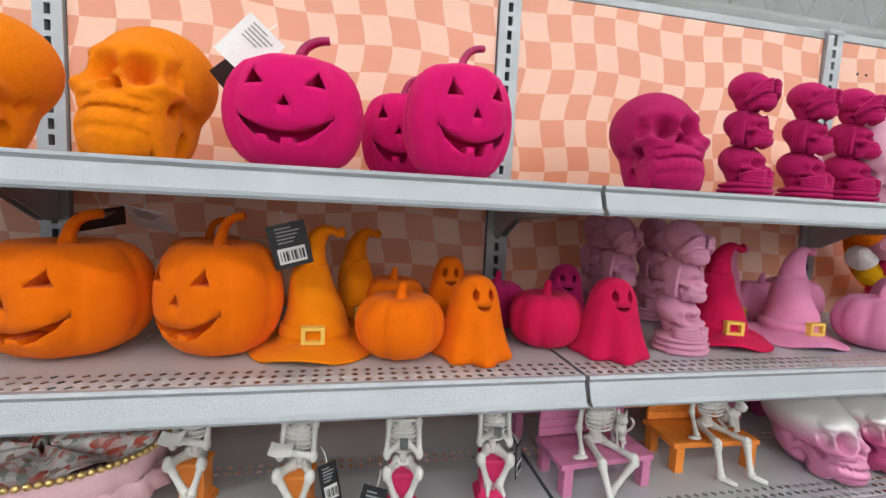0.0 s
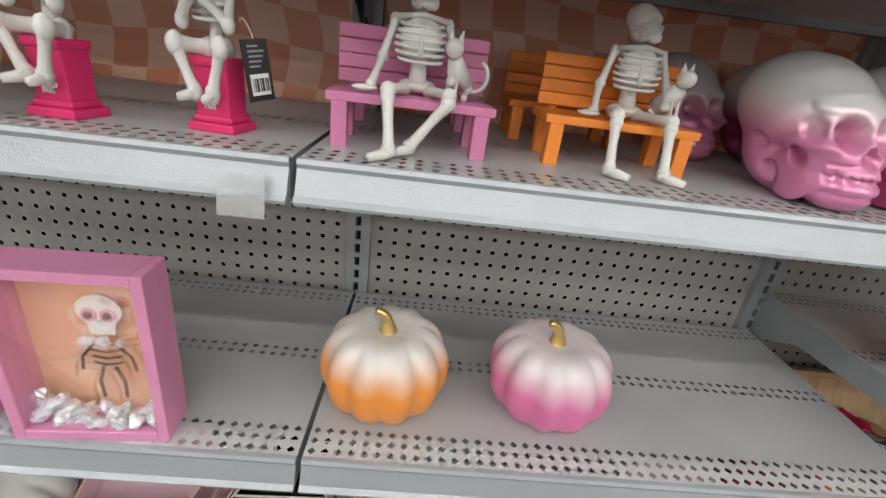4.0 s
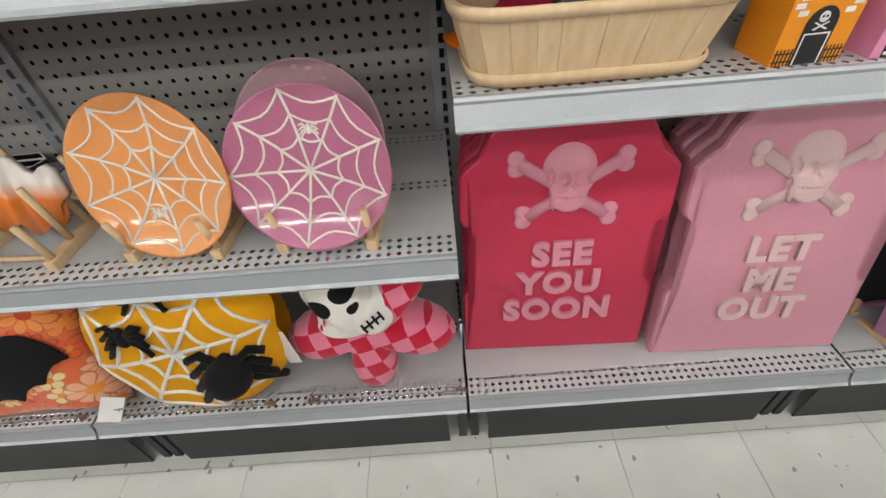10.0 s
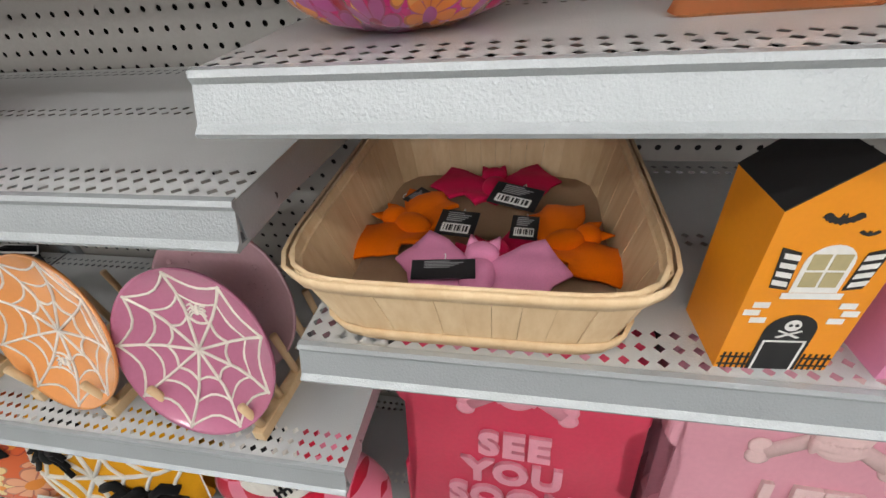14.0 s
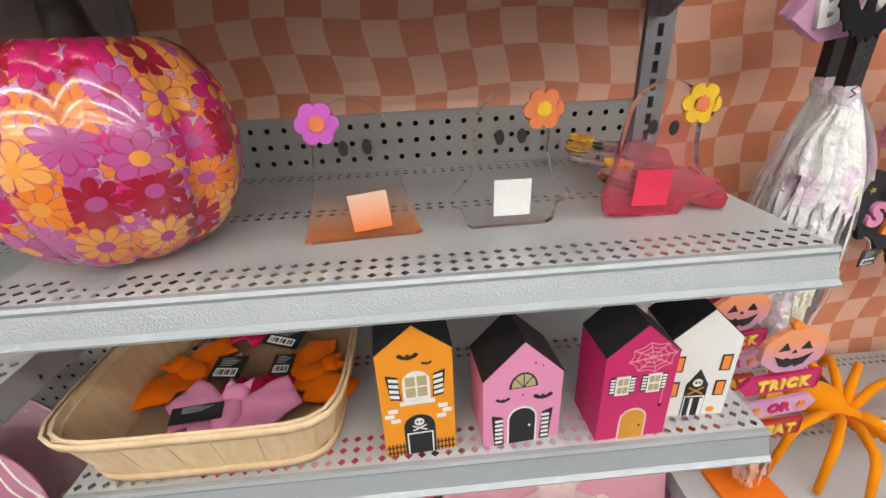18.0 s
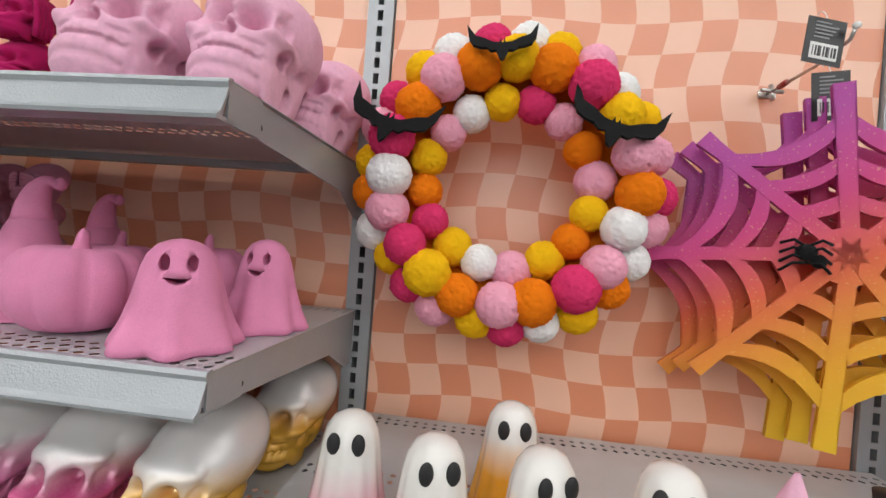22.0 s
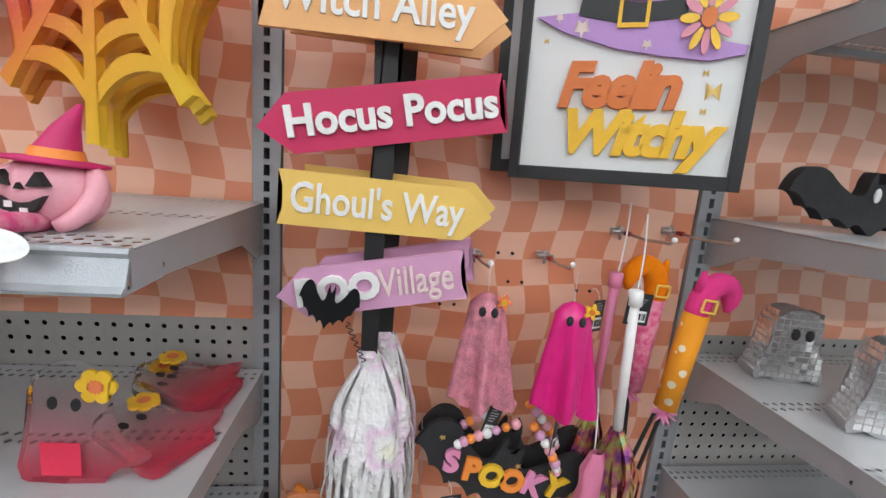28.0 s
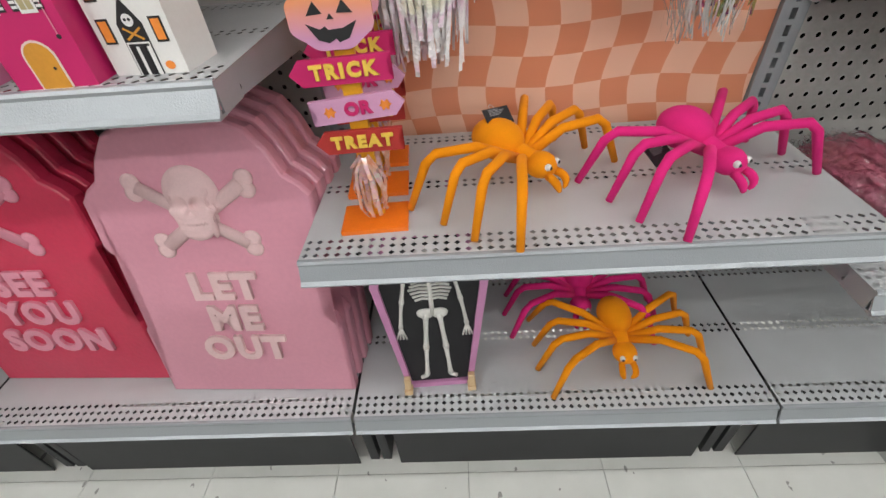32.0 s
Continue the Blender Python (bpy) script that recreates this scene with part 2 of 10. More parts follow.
def two_tone(name, low, high, z0, z1, rough=0.3, metal=0.0, coat=0.3):
    """A sprayed fade from one colour below to another above, by height in the thing."""
    n = Net(name)
    z = n.xyz()[2]
    f = n.math("DIVIDE", n.math("SUBTRACT", z, z0), z1 - z0)
    f = n.math("ADD", f, n.math("MULTIPLY", n.math("SUBTRACT", n.noise(40), 0.5), 0.25))
    col = n.ramp(f, [(0.0, low), (1.0, high)])
    n.set(Base_Color=n.mix(n.math("MULTIPLY", n.noise(160.0), 0.14), col, (0.5, 0.5, 0.5, 1)), Roughness=rough, Metallic=metal, Coat_Weight=coat, Coat_Roughness=0.15)
    n.bump(n.noise(300.0), 0.08, 0.0006)
    return n.mat


def steel_paint(name, holes=False):
    """Grey hammered powder coat; holes: the punched rows of a shelf deck, open right through."""
    n = Net(name)
    # one paint, two tones: decks paler to bounce light, lips darker against direct light
    n.set(Base_Color=n.vary((0.52, 0.535, 0.545, 1) if holes else (0.37, 0.395, 0.415, 1), 0.07, 9.0, 900.0), Roughness=0.34 if holes else 0.26, Metallic=0.1 if holes else 0.25, Specular_IOR_Level=0.6)
    n.bump(n.math("ADD", n.noise(520.0, 2), n.math("MULTIPLY", n.noise(14.0, 2), 3.0)), 0.6, 0.0007)
    if holes:
        x, y, _ = n.xyz()
        pitch = 0.0145
        row = n.math("FLOOR", n.math("DIVIDE", y, pitch))
        fx = n.math("SUBTRACT", n.math("FRACT", n.math("DIVIDE", x, pitch)), 0.5)
        fy = n.math("SUBTRACT", n.math("FRACT", n.math("DIVIDE", y, pitch)), 0.5)
        d = n.math("ADD", n.math("ABSOLUTE", fx), n.math("ABSOLUTE", fy))
        inside = n.math("LESS_THAN", d, 0.33)
        band = n.math("LESS_THAN", n.math("ABSOLUTE", n.math("SUBTRACT", row, -24.0)), 1.5)
        mid = n.math("LESS_THAN", n.math("ABSOLUTE", n.math("SUBTRACT", row, -13.5)), 1.0)
        rear = n.math("LESS_THAN", n.math("ABSOLUTE", n.math("SUBTRACT", row, -2.5)), 1.0)
        on = n.math("MULTIPLY", inside, n.math("MAXIMUM", band, n.math("MAXIMUM", mid, rear)))
        tr = n.node("ShaderNodeBsdfTransparent")
        mx = n.node("ShaderNodeMixShader")
        n.link(on, mx.inputs[0])
        n.link(n.b.outputs[0], mx.inputs[1])
        n.link(tr.outputs[0], mx.inputs[2])
        n.link(mx.outputs[0], n.out.inputs[0])
    return n.mat


def pegboard():
    n = Net("pegboard")
    x, _, z = n.xyz()
    n.set(Base_Color=n.vary((0.365, 0.355, 0.335, 1), 0.05, 6.0, 200.0), Roughness=0.55)
    p = 0.0254
    fx = n.math("SUBTRACT", n.math("FRACT", n.math("DIVIDE", x, p)), 0.5)
    fz = n.math("SUBTRACT", n.math("FRACT", n.math("DIVIDE", z, p)), 0.5)
    d = n.math("SQRT", n.math("ADD", n.math("MULTIPLY", fx, fx), n.math("MULTIPLY", fz, fz)))
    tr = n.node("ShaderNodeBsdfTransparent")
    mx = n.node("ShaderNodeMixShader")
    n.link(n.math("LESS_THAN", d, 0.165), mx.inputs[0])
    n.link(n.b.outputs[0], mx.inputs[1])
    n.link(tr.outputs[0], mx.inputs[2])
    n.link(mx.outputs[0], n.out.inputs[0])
    return n.mat


def checker_paper():
    """Printed paper with a wavy checker in two peach tones."""
    n = Net("checker_paper")
    x, _, z = n.xyz()
    s = 0.0504
    x = n.math("FLOORED_MODULO", x, 0.762)
    wx = n.math("ADD", n.math("MULTIPLY", n.math("COSINE", n.math("MULTIPLY_ADD", z, 31.0, -63.9)), -0.0085), n.math("MULTIPLY", n.math("SINE", n.math("MULTIPLY_ADD", x, 23.0, 2.0)), 0.003))
    wz = n.math("ADD", n.math("MULTIPLY", n.math("SINE", n.math("MULTIPLY_ADD", x, 18.0, 1.0)), 0.0055), n.math("MULTIPLY", n.math("SINE", n.math("MULTIPLY_ADD", z, 37.0, 0.3)), 0.002))
    a = n.math("FLOOR", n.math("DIVIDE", n.math("ADD", n.math("ADD", x, 0.018), wx), s))
    b = n.math("FLOOR", n.math("DIVIDE", n.math("ADD", n.math("SUBTRACT", z, 0.0455), wz), s))
    k = n.math("FLOORED_MODULO", n.math("ADD", a, b), 2.0)
    col = n.mix(k, rgb("F0BDA0"), rgb("DE8A61"))
    n.set(Base_Color=n.mix(n.math("MULTIPLY", n.noise(5.0, 4), 0.12), col, rgb("C98560")), Roughness=0.42, Specular_IOR_Level=1.0, Coat_Weight=0.35, Coat_Roughness=0.38)
    n.bump(n.noise(3.0, 2), 0.12, 0.012)
    return n.mat


STEEL = steel_paint("grey_powder_coat")
DECK = steel_paint("grey_punched_deck", True)
PEG = pegboard()
PAPER = checker_paper()
KICK = plain("black_kick", (0.020, 0.021, 0.023, 1), 0.55, 0, 0.25, 8.0)
# near-black that stands in for shade inside holes and hollows
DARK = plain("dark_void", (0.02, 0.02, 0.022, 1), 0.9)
BLACK = plain("matt_black", (0.015, 0.015, 0.016, 1), 0.6)
WHITE = plain("matt_white", (0.8, 0.79, 0.77, 1), 0.45)

# ---- the store round the aisle ----
def tile_floor():
    n = Net("vinyl_tile")
    info = n.t.nodes.new("ShaderNodeObjectInfo")
    spots = n.t.nodes.new("ShaderNodeTexVoronoi")
    spots.inputs["Scale"].default_value = 30.0
    geo = n.t.nodes.new("ShaderNodeNewGeometry")
    mp = n.node("ShaderNodeMapping")
    mp.inputs["Scale"].default_value = (1.0, 0.45, 1.0)
    n.link(geo.outputs["Position"], mp.inputs["Vector"])
    n.link(mp.outputs[0], spots.inputs["Vector"])
    keep = n.math("GREATER_THAN", n.noise(40.0, 1, 0.5, geo.outputs["Position"]), 0.53)
    fleck = n.math("MULTIPLY", n.math("LESS_THAN", spots.outputs["Distance"], 0.17), keep)
    base = n.ramp(n.noise(7.0, 5, 0.6, geo.outputs["Position"]), [(0.3, (0.62, 0.62, 0.58, 1)), (0.7, (0.70, 0.70, 0.66, 1))])
    base = n.mix(n.math("MULTIPLY", info.outputs["Random"], 0.10), base, (0.55, 0.55, 0.52, 1))
    n.set(Base_Color=n.mix(n.math("MULTIPLY", fleck, 0.75), base, (0.16, 0.15, 0.14, 1)), Roughness=0.32)
    n.bump(n.noise(12.0, 3, 0.5, geo.outputs["Position"]), 0.08, 0.003)
    return n.mat


TILE = tile_floor()
GROUT = plain("tile_joint", (0.30, 0.30, 0.28, 1), 0.8)
floor = thing("floor", box(-7, 9, -13, 8, -0.05, -0.004), GROUT, None, "pale grey speckled vinyl tile store floor", "floor", kind="structure")

CEIL = plain("white_roof_deck", (0.84, 0.86, 0.87, 1), 0.6, 0, 0.05, 2.0)
thing("ceiling", box(-7, 9, -13, 8, 5.2, 5.3), CEIL, None, "high white corrugated store roof deck", "ceiling", kind="structure")
WALLP = plain("white_wall", (0.72, 0.72, 0.71, 1), 0.6)
for nm, b in (("wall_north", (-7, 9, 8, 8.1, 0, 5.2)), ("wall_south", (-7, 9, -13.1, -13, 0, 5.2)), ("wall_west", (-7.1, -7, -13, 8, 0, 5.2)), ("wall_east", (9, 9.1, -13, 8, 0, 5.2))):
    thing(nm, box(*b), WALLP, None, "plain white painted store wall", "wall", kind="structure")


def roof_truss(y):
    root = tagged(group_root("roof_truss", pose(0, y, 0)), "white open-web steel roof joist under the deck", "roof truss", "roof trusses")
    for z in (5.176, 4.62):
        part("chord", box(-6.9, 8.9, -0.03, 0.03, z - 0.025, z + 0.025), CEIL, root)
    bm = bmesh.new()
    for i in range(26):
        x = -6.8 + i * 0.6
        tube(bm, [(x, 0, 4.63), (x + 0.3, 0, 5.16)], 0.014, 6)
        tube(bm, [(x + 0.3, 0, 5.16), (x + 0.6, 0, 4.63)], 0.014, 6)
    part("web_bar", bm, CEIL, root)
    return root


for y in (0.3, 1.7, 3.1, 4.5, 5.9, 7.3):
    roof_truss(y)

GLOW = Net("tube_glow")
GLOW.set(Base_Color=(1, 1, 1, 1), Emission_Color=(1.0, 0.985, 0.96, 1), Emission_Strength=9.0)
for y in (-10.6, -8.2, -5.7, -3.2, -0.9, 2.4, 5.2):
    root = tagged(group_root("strip_light", pose(1.0, y, 0)), "long lit white strip light hung under the roof", "ceiling light", "strip lights")
    part("housing", box(-7.75, 7.75, -0.1, 0.1, LAMP_Z + 0.02, LAMP_Z + 0.08, 0.01), CEIL, root)
    part("tube", box(-7.7, 7.7, -0.06, 0.06, LAMP_Z - 0.02, LAMP_Z + 0.018, 0.008), GLOW.mat, root, "glowing tube")
    for x in (-7.0, -4.2, -1.4, 1.4, 4.2, 7.0):
        bm = bmesh.new()
        tube(bm, [(x, 0, LAMP_Z + 0.07), (x, 0, 5.2)], 0.004, 6)
        part("hanger_rod", bm, CEIL, root)

# the aisle's other side, behind the camera
FAR = plain("packed_shelf_face", (0.50, 0.47, 0.46, 1), 0.7, 0, 0.5, 7.0, 60.0)
for i in range(8):
    root = tagged(group_root("shelf_unit", pose(-3.0 + i * 0.92, -2.45, 0)), "grey store shelf unit across the aisle", "shelf", "shelves across the aisle")
    part("back", box(0, 0.91, -0.03, 0, 0, 1.6), FAR, root)
    for z in (0.15, 0.55, 0.95, 1.35):
        part("deck", box(0.005, 0.905, 0, 0.4, z, z + 0.03), STEEL, root)


# ---- the shelving run ----
SLOT = 0.0254
TOP_Z = 2.213


def upright_mesh():
    """A slotted post: two rails joined by short bars between open slots."""
    bm = bmesh.new()
    z1 = TOP_Z - 0.012
    add_box(bm, -0.021, -0.0045, 0.0, 0.03, 0.06, z1)
    add_box(bm, 0.0045, 0.021, 0.0, 0.03, 0.06, z1)
    z = 0.06
    me_v, me_f = [], []
    while z + SLOT < z1:
        for (x, y, zz) in ((-0.0045, 0, z), (0.0045, 0, z), (0.0045, 0, z + 0.0085), (-0.0045, 0, z + 0.0085), (-0.0045, 0.004, z), (0.0045, 0.004, z), (0.0045, 0.004, z + 0.0085), (-0.0045, 0.004, z + 0.0085)):
            me_v.append(bm.verts.new((x, y, zz)))
        q = me_v[-8:]
        for f in ((0, 1, 2, 3), (3, 2, 6, 7), (0, 4, 5, 1)):
            bm.faces.new([q[i] for i in f])
        z += SLOT
    return mesh_of("upright", bm, STEEL)


UP = upright_mesh()
for k in range(-1, 6):
    root = tagged(group_root("upright", pose(ux(k), 0, 0)), "grey slotted steel shelving upright", "upright", "shelving uprights")
    ob = new("post", UP)
    ob.parent = root
    # shade seen through the slots, set as a solid black strip
    part("slot_shadow", box(-0.02, 0.02, 0.0305, 0.05, 0.06, TOP_Z - 0.02), DARK, root, "near-black strip standing in for shade inside the post")
    part("cap", box(-0.022, 0.022, -0.002, 0.04, TOP_Z - 0.012, TOP_Z, 0.002), STEEL, root)

# back panels: punched board below, printed paper above (its lower edge by bay)
PAPERS = {}
PAPER_EDGE = {-1: 1.247, 0: 1.247, 1: 1.247, 2: 1.226, 3: 0.60, 4: 1.223}
for k in range(-1, 5):
    x0, x1 = ux(k) + 0.0215, ux(k + 1) - 0.0215
    ob = thing("back_panel", box(x0, x1, BACK, BACK + 0.0014, 0.10, TOP_Z - 0.02), PEG, None, "beige perforated pegboard back panel", "back panel", "back panels", kind="structure")
    # added black sheet: gives the peg holes their shade by colour
    thing("panel_void", box(x0, x1, BACK + 0.03, BACK + 0.05, 0.10, TOP_Z - 0.02), DARK, None, "near-black sheet standing in for shade behind the pegboard", "back panel", "panel voids", kind="structure")
    z = PAPER_EDGE[k]
    PAPERS[k] = thing("paper_backdrop", box(x0 + 0.002, x1 - 0.002, BACK - 0.0045, BACK - 0.0015, z, TOP_Z - 0.022), PAPER, None, "peach and orange wavy checkered paper backdrop", "backdrop paper", "paper backdrops", kind="structure")
    thing("top_rail", box(x0 - 0.02, x1 + 0.02, BACK - 0.004, BACK + 0.03, TOP_Z - 0.02, TOP_Z - 0.002, 0.002), STEEL, None, "grey steel rail along the shelving top", "rail", "top rails", kind="structure")

# pairs of near-black discs drawn as the shade in hook holes in the paper
PIN_BM = bmesh.new()
slab(PIN_BM, circle(0, 0, 0.0031, 10), -0.0006, 0.0006)
PIN_ME = mesh_of("punched_hole", PIN_BM, DARK)
for k, x, z in ((2, 0.844, 2.127), (2, 0.953, 2.095), (2, 1.298, 2.097), (2, 1.408, 2.153), (3, 1.715, 2.147), (3, 1.712, 2.069), (3, 2.101, 2.143), (3, 1.572, 1.587), (3, 1.719, 1.588), (3, 1.908, 1.362), (3, 1.931, 1.311), (3, 1.813, 1.265), (3, 2.060, 1.300)):
    for s in (0.0, 0.0254):
        ob = new("punched_hole", PIN_ME)
        ob.parent = PAPERS[k]
        ob.matrix_basis = pose(x + s, BACK - 0.0048, z)


def bracket_mesh(depth):
    bm = bmesh.new()
    out = [(0, -0.002), (depth - 0.02, -0.002), (depth - 0.02, -0.032), (0.1, -0.05), (0.03, -0.085), (0, -0.085)]
    a = [bm.verts.new((-0.0012, -y, z)) for y, z in out]
    b = [bm.verts.new((0.0012, -y, z)) for y, z in out]
    bm.faces.new(a)
    bm.faces.new(list(reversed(b)))
    for i in range(len(out)):
        bm.faces.new((a[i], b[i], b[(i + 1) % len(out)], a[(i + 1) % len(out)]))
    return mesh_of("bracket", bm, STEEL)


BRACKET = bracket_mesh(DEPTH)


def shelf_deck_mesh(w):
    bm = bmesh.new()
    add_box(bm, 0, w, -DEPTH + 0.0015, -0.004, -0.0005, 0.0)
    return mesh_of("deck", bm, DECK)


def lip_mesh(w, h=LIP):
    """The folded front edge: a channel with a rolled top and a small return below."""
    bm = bmesh.new()
    prof = [(-DEPTH + 0.006, 0.0012), (-DEPTH + 0.001, 0.0006), (-DEPTH - 0.001, -0.003), (-DEPTH + 0.0005, -0.007), (-DEPTH - 0.0075, -h + 0.007), (-DEPTH - 0.0125, -h + 0.003), (-DEPTH - 0.0115, -h), (-DEPTH + 0.012, -h), (-DEPTH + 0.012, -h + 0.002), (-DEPTH - 0.005, -h + 0.004), (-DEPTH + 0.003, -0.0045), (-DEPTH + 0.006, -0.0018)]
    a = [bm.verts.new((0, y, z)) for y, z in prof]
    b = [bm.verts.new((w, y, z)) for y, z in prof]
    for i in range(len(prof)):
        bm.faces.new((a[i], b[i], b[(i + 1) % len(prof)], a[(i + 1) % len(prof)]))
    bm.faces.new(a)
    bm.faces.new(list(reversed(b)))
    return mesh_of("lip", bm, STEEL)


SHELF_W = W - 0.006
# near-black discs for the shade in the bracket's bolt holes; nothing is cut
BOLT_BM = bmesh.new()
slab(BOLT_BM, circle(0, 0, 0.0028, 10), -0.0014, 0.0014)
bmesh.ops.rotate(BOLT_BM, verts=BOLT_BM.verts, matrix=Matrix.Rotation(math.pi / 2, 3, "Z"))
BOLT_ME = mesh_of("bolt_hole", BOLT_BM, DARK)
DECK_ME, LIP_ME = shelf_deck_mesh(SHELF_W), lip_mesh(SHELF_W)
END_ME = mesh_of("end_plate", box(-0.001, 0.001, -DEPTH + 0.002, -DEPTH + 0.05, -LIP, -0.001), STEEL)


def shelf(k, z, name="store_shelf", front=DEPTH):
    root = tagged(group_root(name, pose(ux(k) + 0.003, 0, z)), "grey powder-coated steel gondola shelf with punched deck", "shelf", "gondola shelves")
    for nm, me, x in (("deck", DECK_ME, 0), ("lip", LIP_ME, 0), ("bracket", BRACKET, 0.004), ("bracket", BRACKET, SHELF_W - 0.004), ("end_plate", END_ME, 0.001), ("end_plate", END_ME, SHELF_W - 0.001)):
        ob = new(nm, me)
        ob.parent = root
        ob.matrix_basis = pose(x, 0, 0) if nm != "deck" else Matrix.Diagonal((1, front / DEPTH, 1, 1))
        if nm in ("lip", "end_plate"):
            ob.matrix_basis = pose(x, DEPTH - front, 0)
    bm = bmesh.new()
    for zz in (-0.014,):
        add_box(bm, 0.006, SHELF_W - 0.006, -0.024, -0.006, zz, -0.002)
    part("rear_flange", bm, STEEL, root)
    for x in (0.0025, SHELF_W - 0.0025):
        for y, zz in ((0.030, -0.016), (0.052, -0.024)):
            ob = new("bolt_hole", BOLT_ME)
            ob.parent = root
            ob.matrix_basis = pose(x, -DEPTH + y, zz)
    return root


S1, S2, S3, S4, S5, SB = 1.811, 1.584, 1.384, 1.057, 0.691, 0.296
CG, CF, CH = 1.424, 1.141, 0.915
DS = 0.674
for k in (-1, 0, 1):
    for z in (S1, S2, S3, S4, S5):
        shelf(k, z)
for z in (CG, CF, CH):
    shelf(2, z)
shelf(3, DS, front=0.357)
ES = (1.75, 1.45, 1.19, 0.945, 0.585)
for z in ES:
    shelf(4, z)


def base_unit(k):
    root = tagged(group_root("base_shelf", pose(ux(k) + 0.003, 0, SB)), "grey steel base deck over a black kick plate", "base shelf", "base shelves")
    for nm, me in (("deck", DECK_ME), ("lip", LIP_ME)):
        ob = new(nm, me)
        ob.parent = root
    bm = bmesh.new()
    add_box(bm, 0.045, SHELF_W - 0.045, -DEPTH + 0.05, -DEPTH + 0.054, -SB + 0.001, -LIP - 0.001, 0, 0.001)
    part("kick_plate", bm, KICK, root, "scuffed black kick plate")
    for x in (0.012, SHELF_W - 0.012):
        part("foot", box(x - 0.01, x + 0.01, -DEPTH + 0.06, -0.05, -SB + 0.0005, -0.004), KICK, root)
    return root


for k in range(-1, 5):
    base_unit(k)

# ---- kinds of things: pumpkins, skulls, ghosts, hats ----
ORANGE_F = flocked("orange_flock", (0.85, 0.160, 0.001, 1))
AMBER_F = flocked("amber_flock", (0.84, 0.225, 0.002, 1))
MAGENTA_F = flocked("magenta_flock", (0.62, 0.008, 0.135, 1))
CERISE_F = flocked("cerise_flock", (0.60, 0.010, 0.075, 1))
BERRY_F = flocked("berry_flock", (0.42, 0.012, 0.11, 1))
PINK_F = flocked("pink_flock", (0.76, 0.27, 0.46, 1))
PALE_F = flocked("pale_pink_flock", (0.80, 0.44, 0.58, 1))
GOLD = plain("gold_paint", (0.75, 0.55, 0.22, 1), 0.28, 0.9)
BUCKLE = plain("yellow_buckle", (0.85, 0.55, 0.10, 1), 0.45)
TAG = plain("black_tag_card", (0.02, 0.02, 0.022, 1), 0.35, 0, 0.2)
CARD = plain("white_card", (0.82, 0.82, 0.80, 1), 0.5)
GREYINK = plain("grey_print", (0.30, 0.30, 0.31, 1), 0.6)


def hang_tag(m, w=0.032, h=0.05, white_low=True, pale=False):
    """A card hang tag on a loop of string, with bars for its print."""
    root = tagged(group_root("hang_tag", m), "white printed cardboard hang tag" if pale else "black cardboard hang tag with a white barcode panel", "price tag", "hang tags")
    part("card", box(-w / 2, w / 2, -0.0006, 0.0006, -h, 0, 0), CARD if pale else TAG, root)
    if white_low:
        part("barcode_panel", box(-w * 0.36, w * 0.36, -0.0012, -0.0007, -h * 0.9, -h * 0.55), CARD, root, "white barcode panel")
        bm = bmesh.new()
        for i in range(9):
            x = -w * 0.3 + i * w * 0.07
            add_box(bm, x, x + w * (0.018 + 0.02 * (i % 3)), -0.0017, -0.0013, -h * 0.84, -h * 0.62)
        part("barcode", bm, TAG, root)
    bm = bmesh.new()
    for i in range(5):
        add_box(bm, -w * 0.3, w * (0.1 + 0.07 * (i * 7 % 4)), -0.0012, -0.0007, -h * (0.12 + i * 0.08), -h * (0.09 + i * 0.08))
    part("print_line", bm, GREYINK, root)
    bm = bmesh.new()
    tube(bm, bez((0, 0, -0.004), (0.004, 0.006, 0.012), (-0.003, 0.012, 0.02), (0, 0.016, 0.012), 6), 0.0005, 5)
    part("string", bm, CARD, root)
    return root


def pumpkin_profile(R, H, n=14, flat=0.35, dip=0.12):
    out = []
    for i in range(n + 1):
        a = -math.pi / 2 + math.pi * i / n
        r = R * max(0.02, math.cos(a)) ** 0.62
        z = H / 2 + H / 2 * math.sin(a)
        if a > 0.9:
            z -= dip * H * ((a - 0.9) / 0.67) ** 2
        out.append((r, z))
    return out


def pumpkin_mesh(R, H, lobes=9, depth=0.1, mat=None, seg=72, squash=1.0):
    bm = bmesh.new()
    lathe(bm, pumpkin_profile(R, H), seg, lobes, depth, 0, lambda p, a, v: Vector((p.x, p.y * squash, p.z)))
    return mesh_of("body", bm, mat, True)


def stem_mesh(h, r, bend, mat, tip=0.6):
    bm = bmesh.new()
    pts = bez((0, 0, 0), (0, 0, h * 0.6), (bend * 0.2, 0, h), (bend, 0, h * 1.05), 10)
    tube(bm, pts, [r * (1.5 - 0.5 * min(1, i / 3)) * (1 - (1 - tip) * i / 10) for i in range(11)], 10)
    return mesh_of("stem", bm, mat, True)


def plain_pumpkin(m, R, H, mat, label, group, lobes=9, stem_mat=None, stem_h=0.022, stem_r=0.007, bend=0.004, depth=0.1, category="pumpkin", name="pumpkin"):
    root = tagged(group_root(name, m), label, category, group)
    b = new("body", pumpkin_mesh(R, H, lobes, depth, mat))
    b.parent = root
    s = new("stem", stem_mesh(stem_h, stem_r, bend, stem_mat or mat))
    s.parent = root
    s.matrix_basis = pose(0, 0, H * 0.86)
    return root


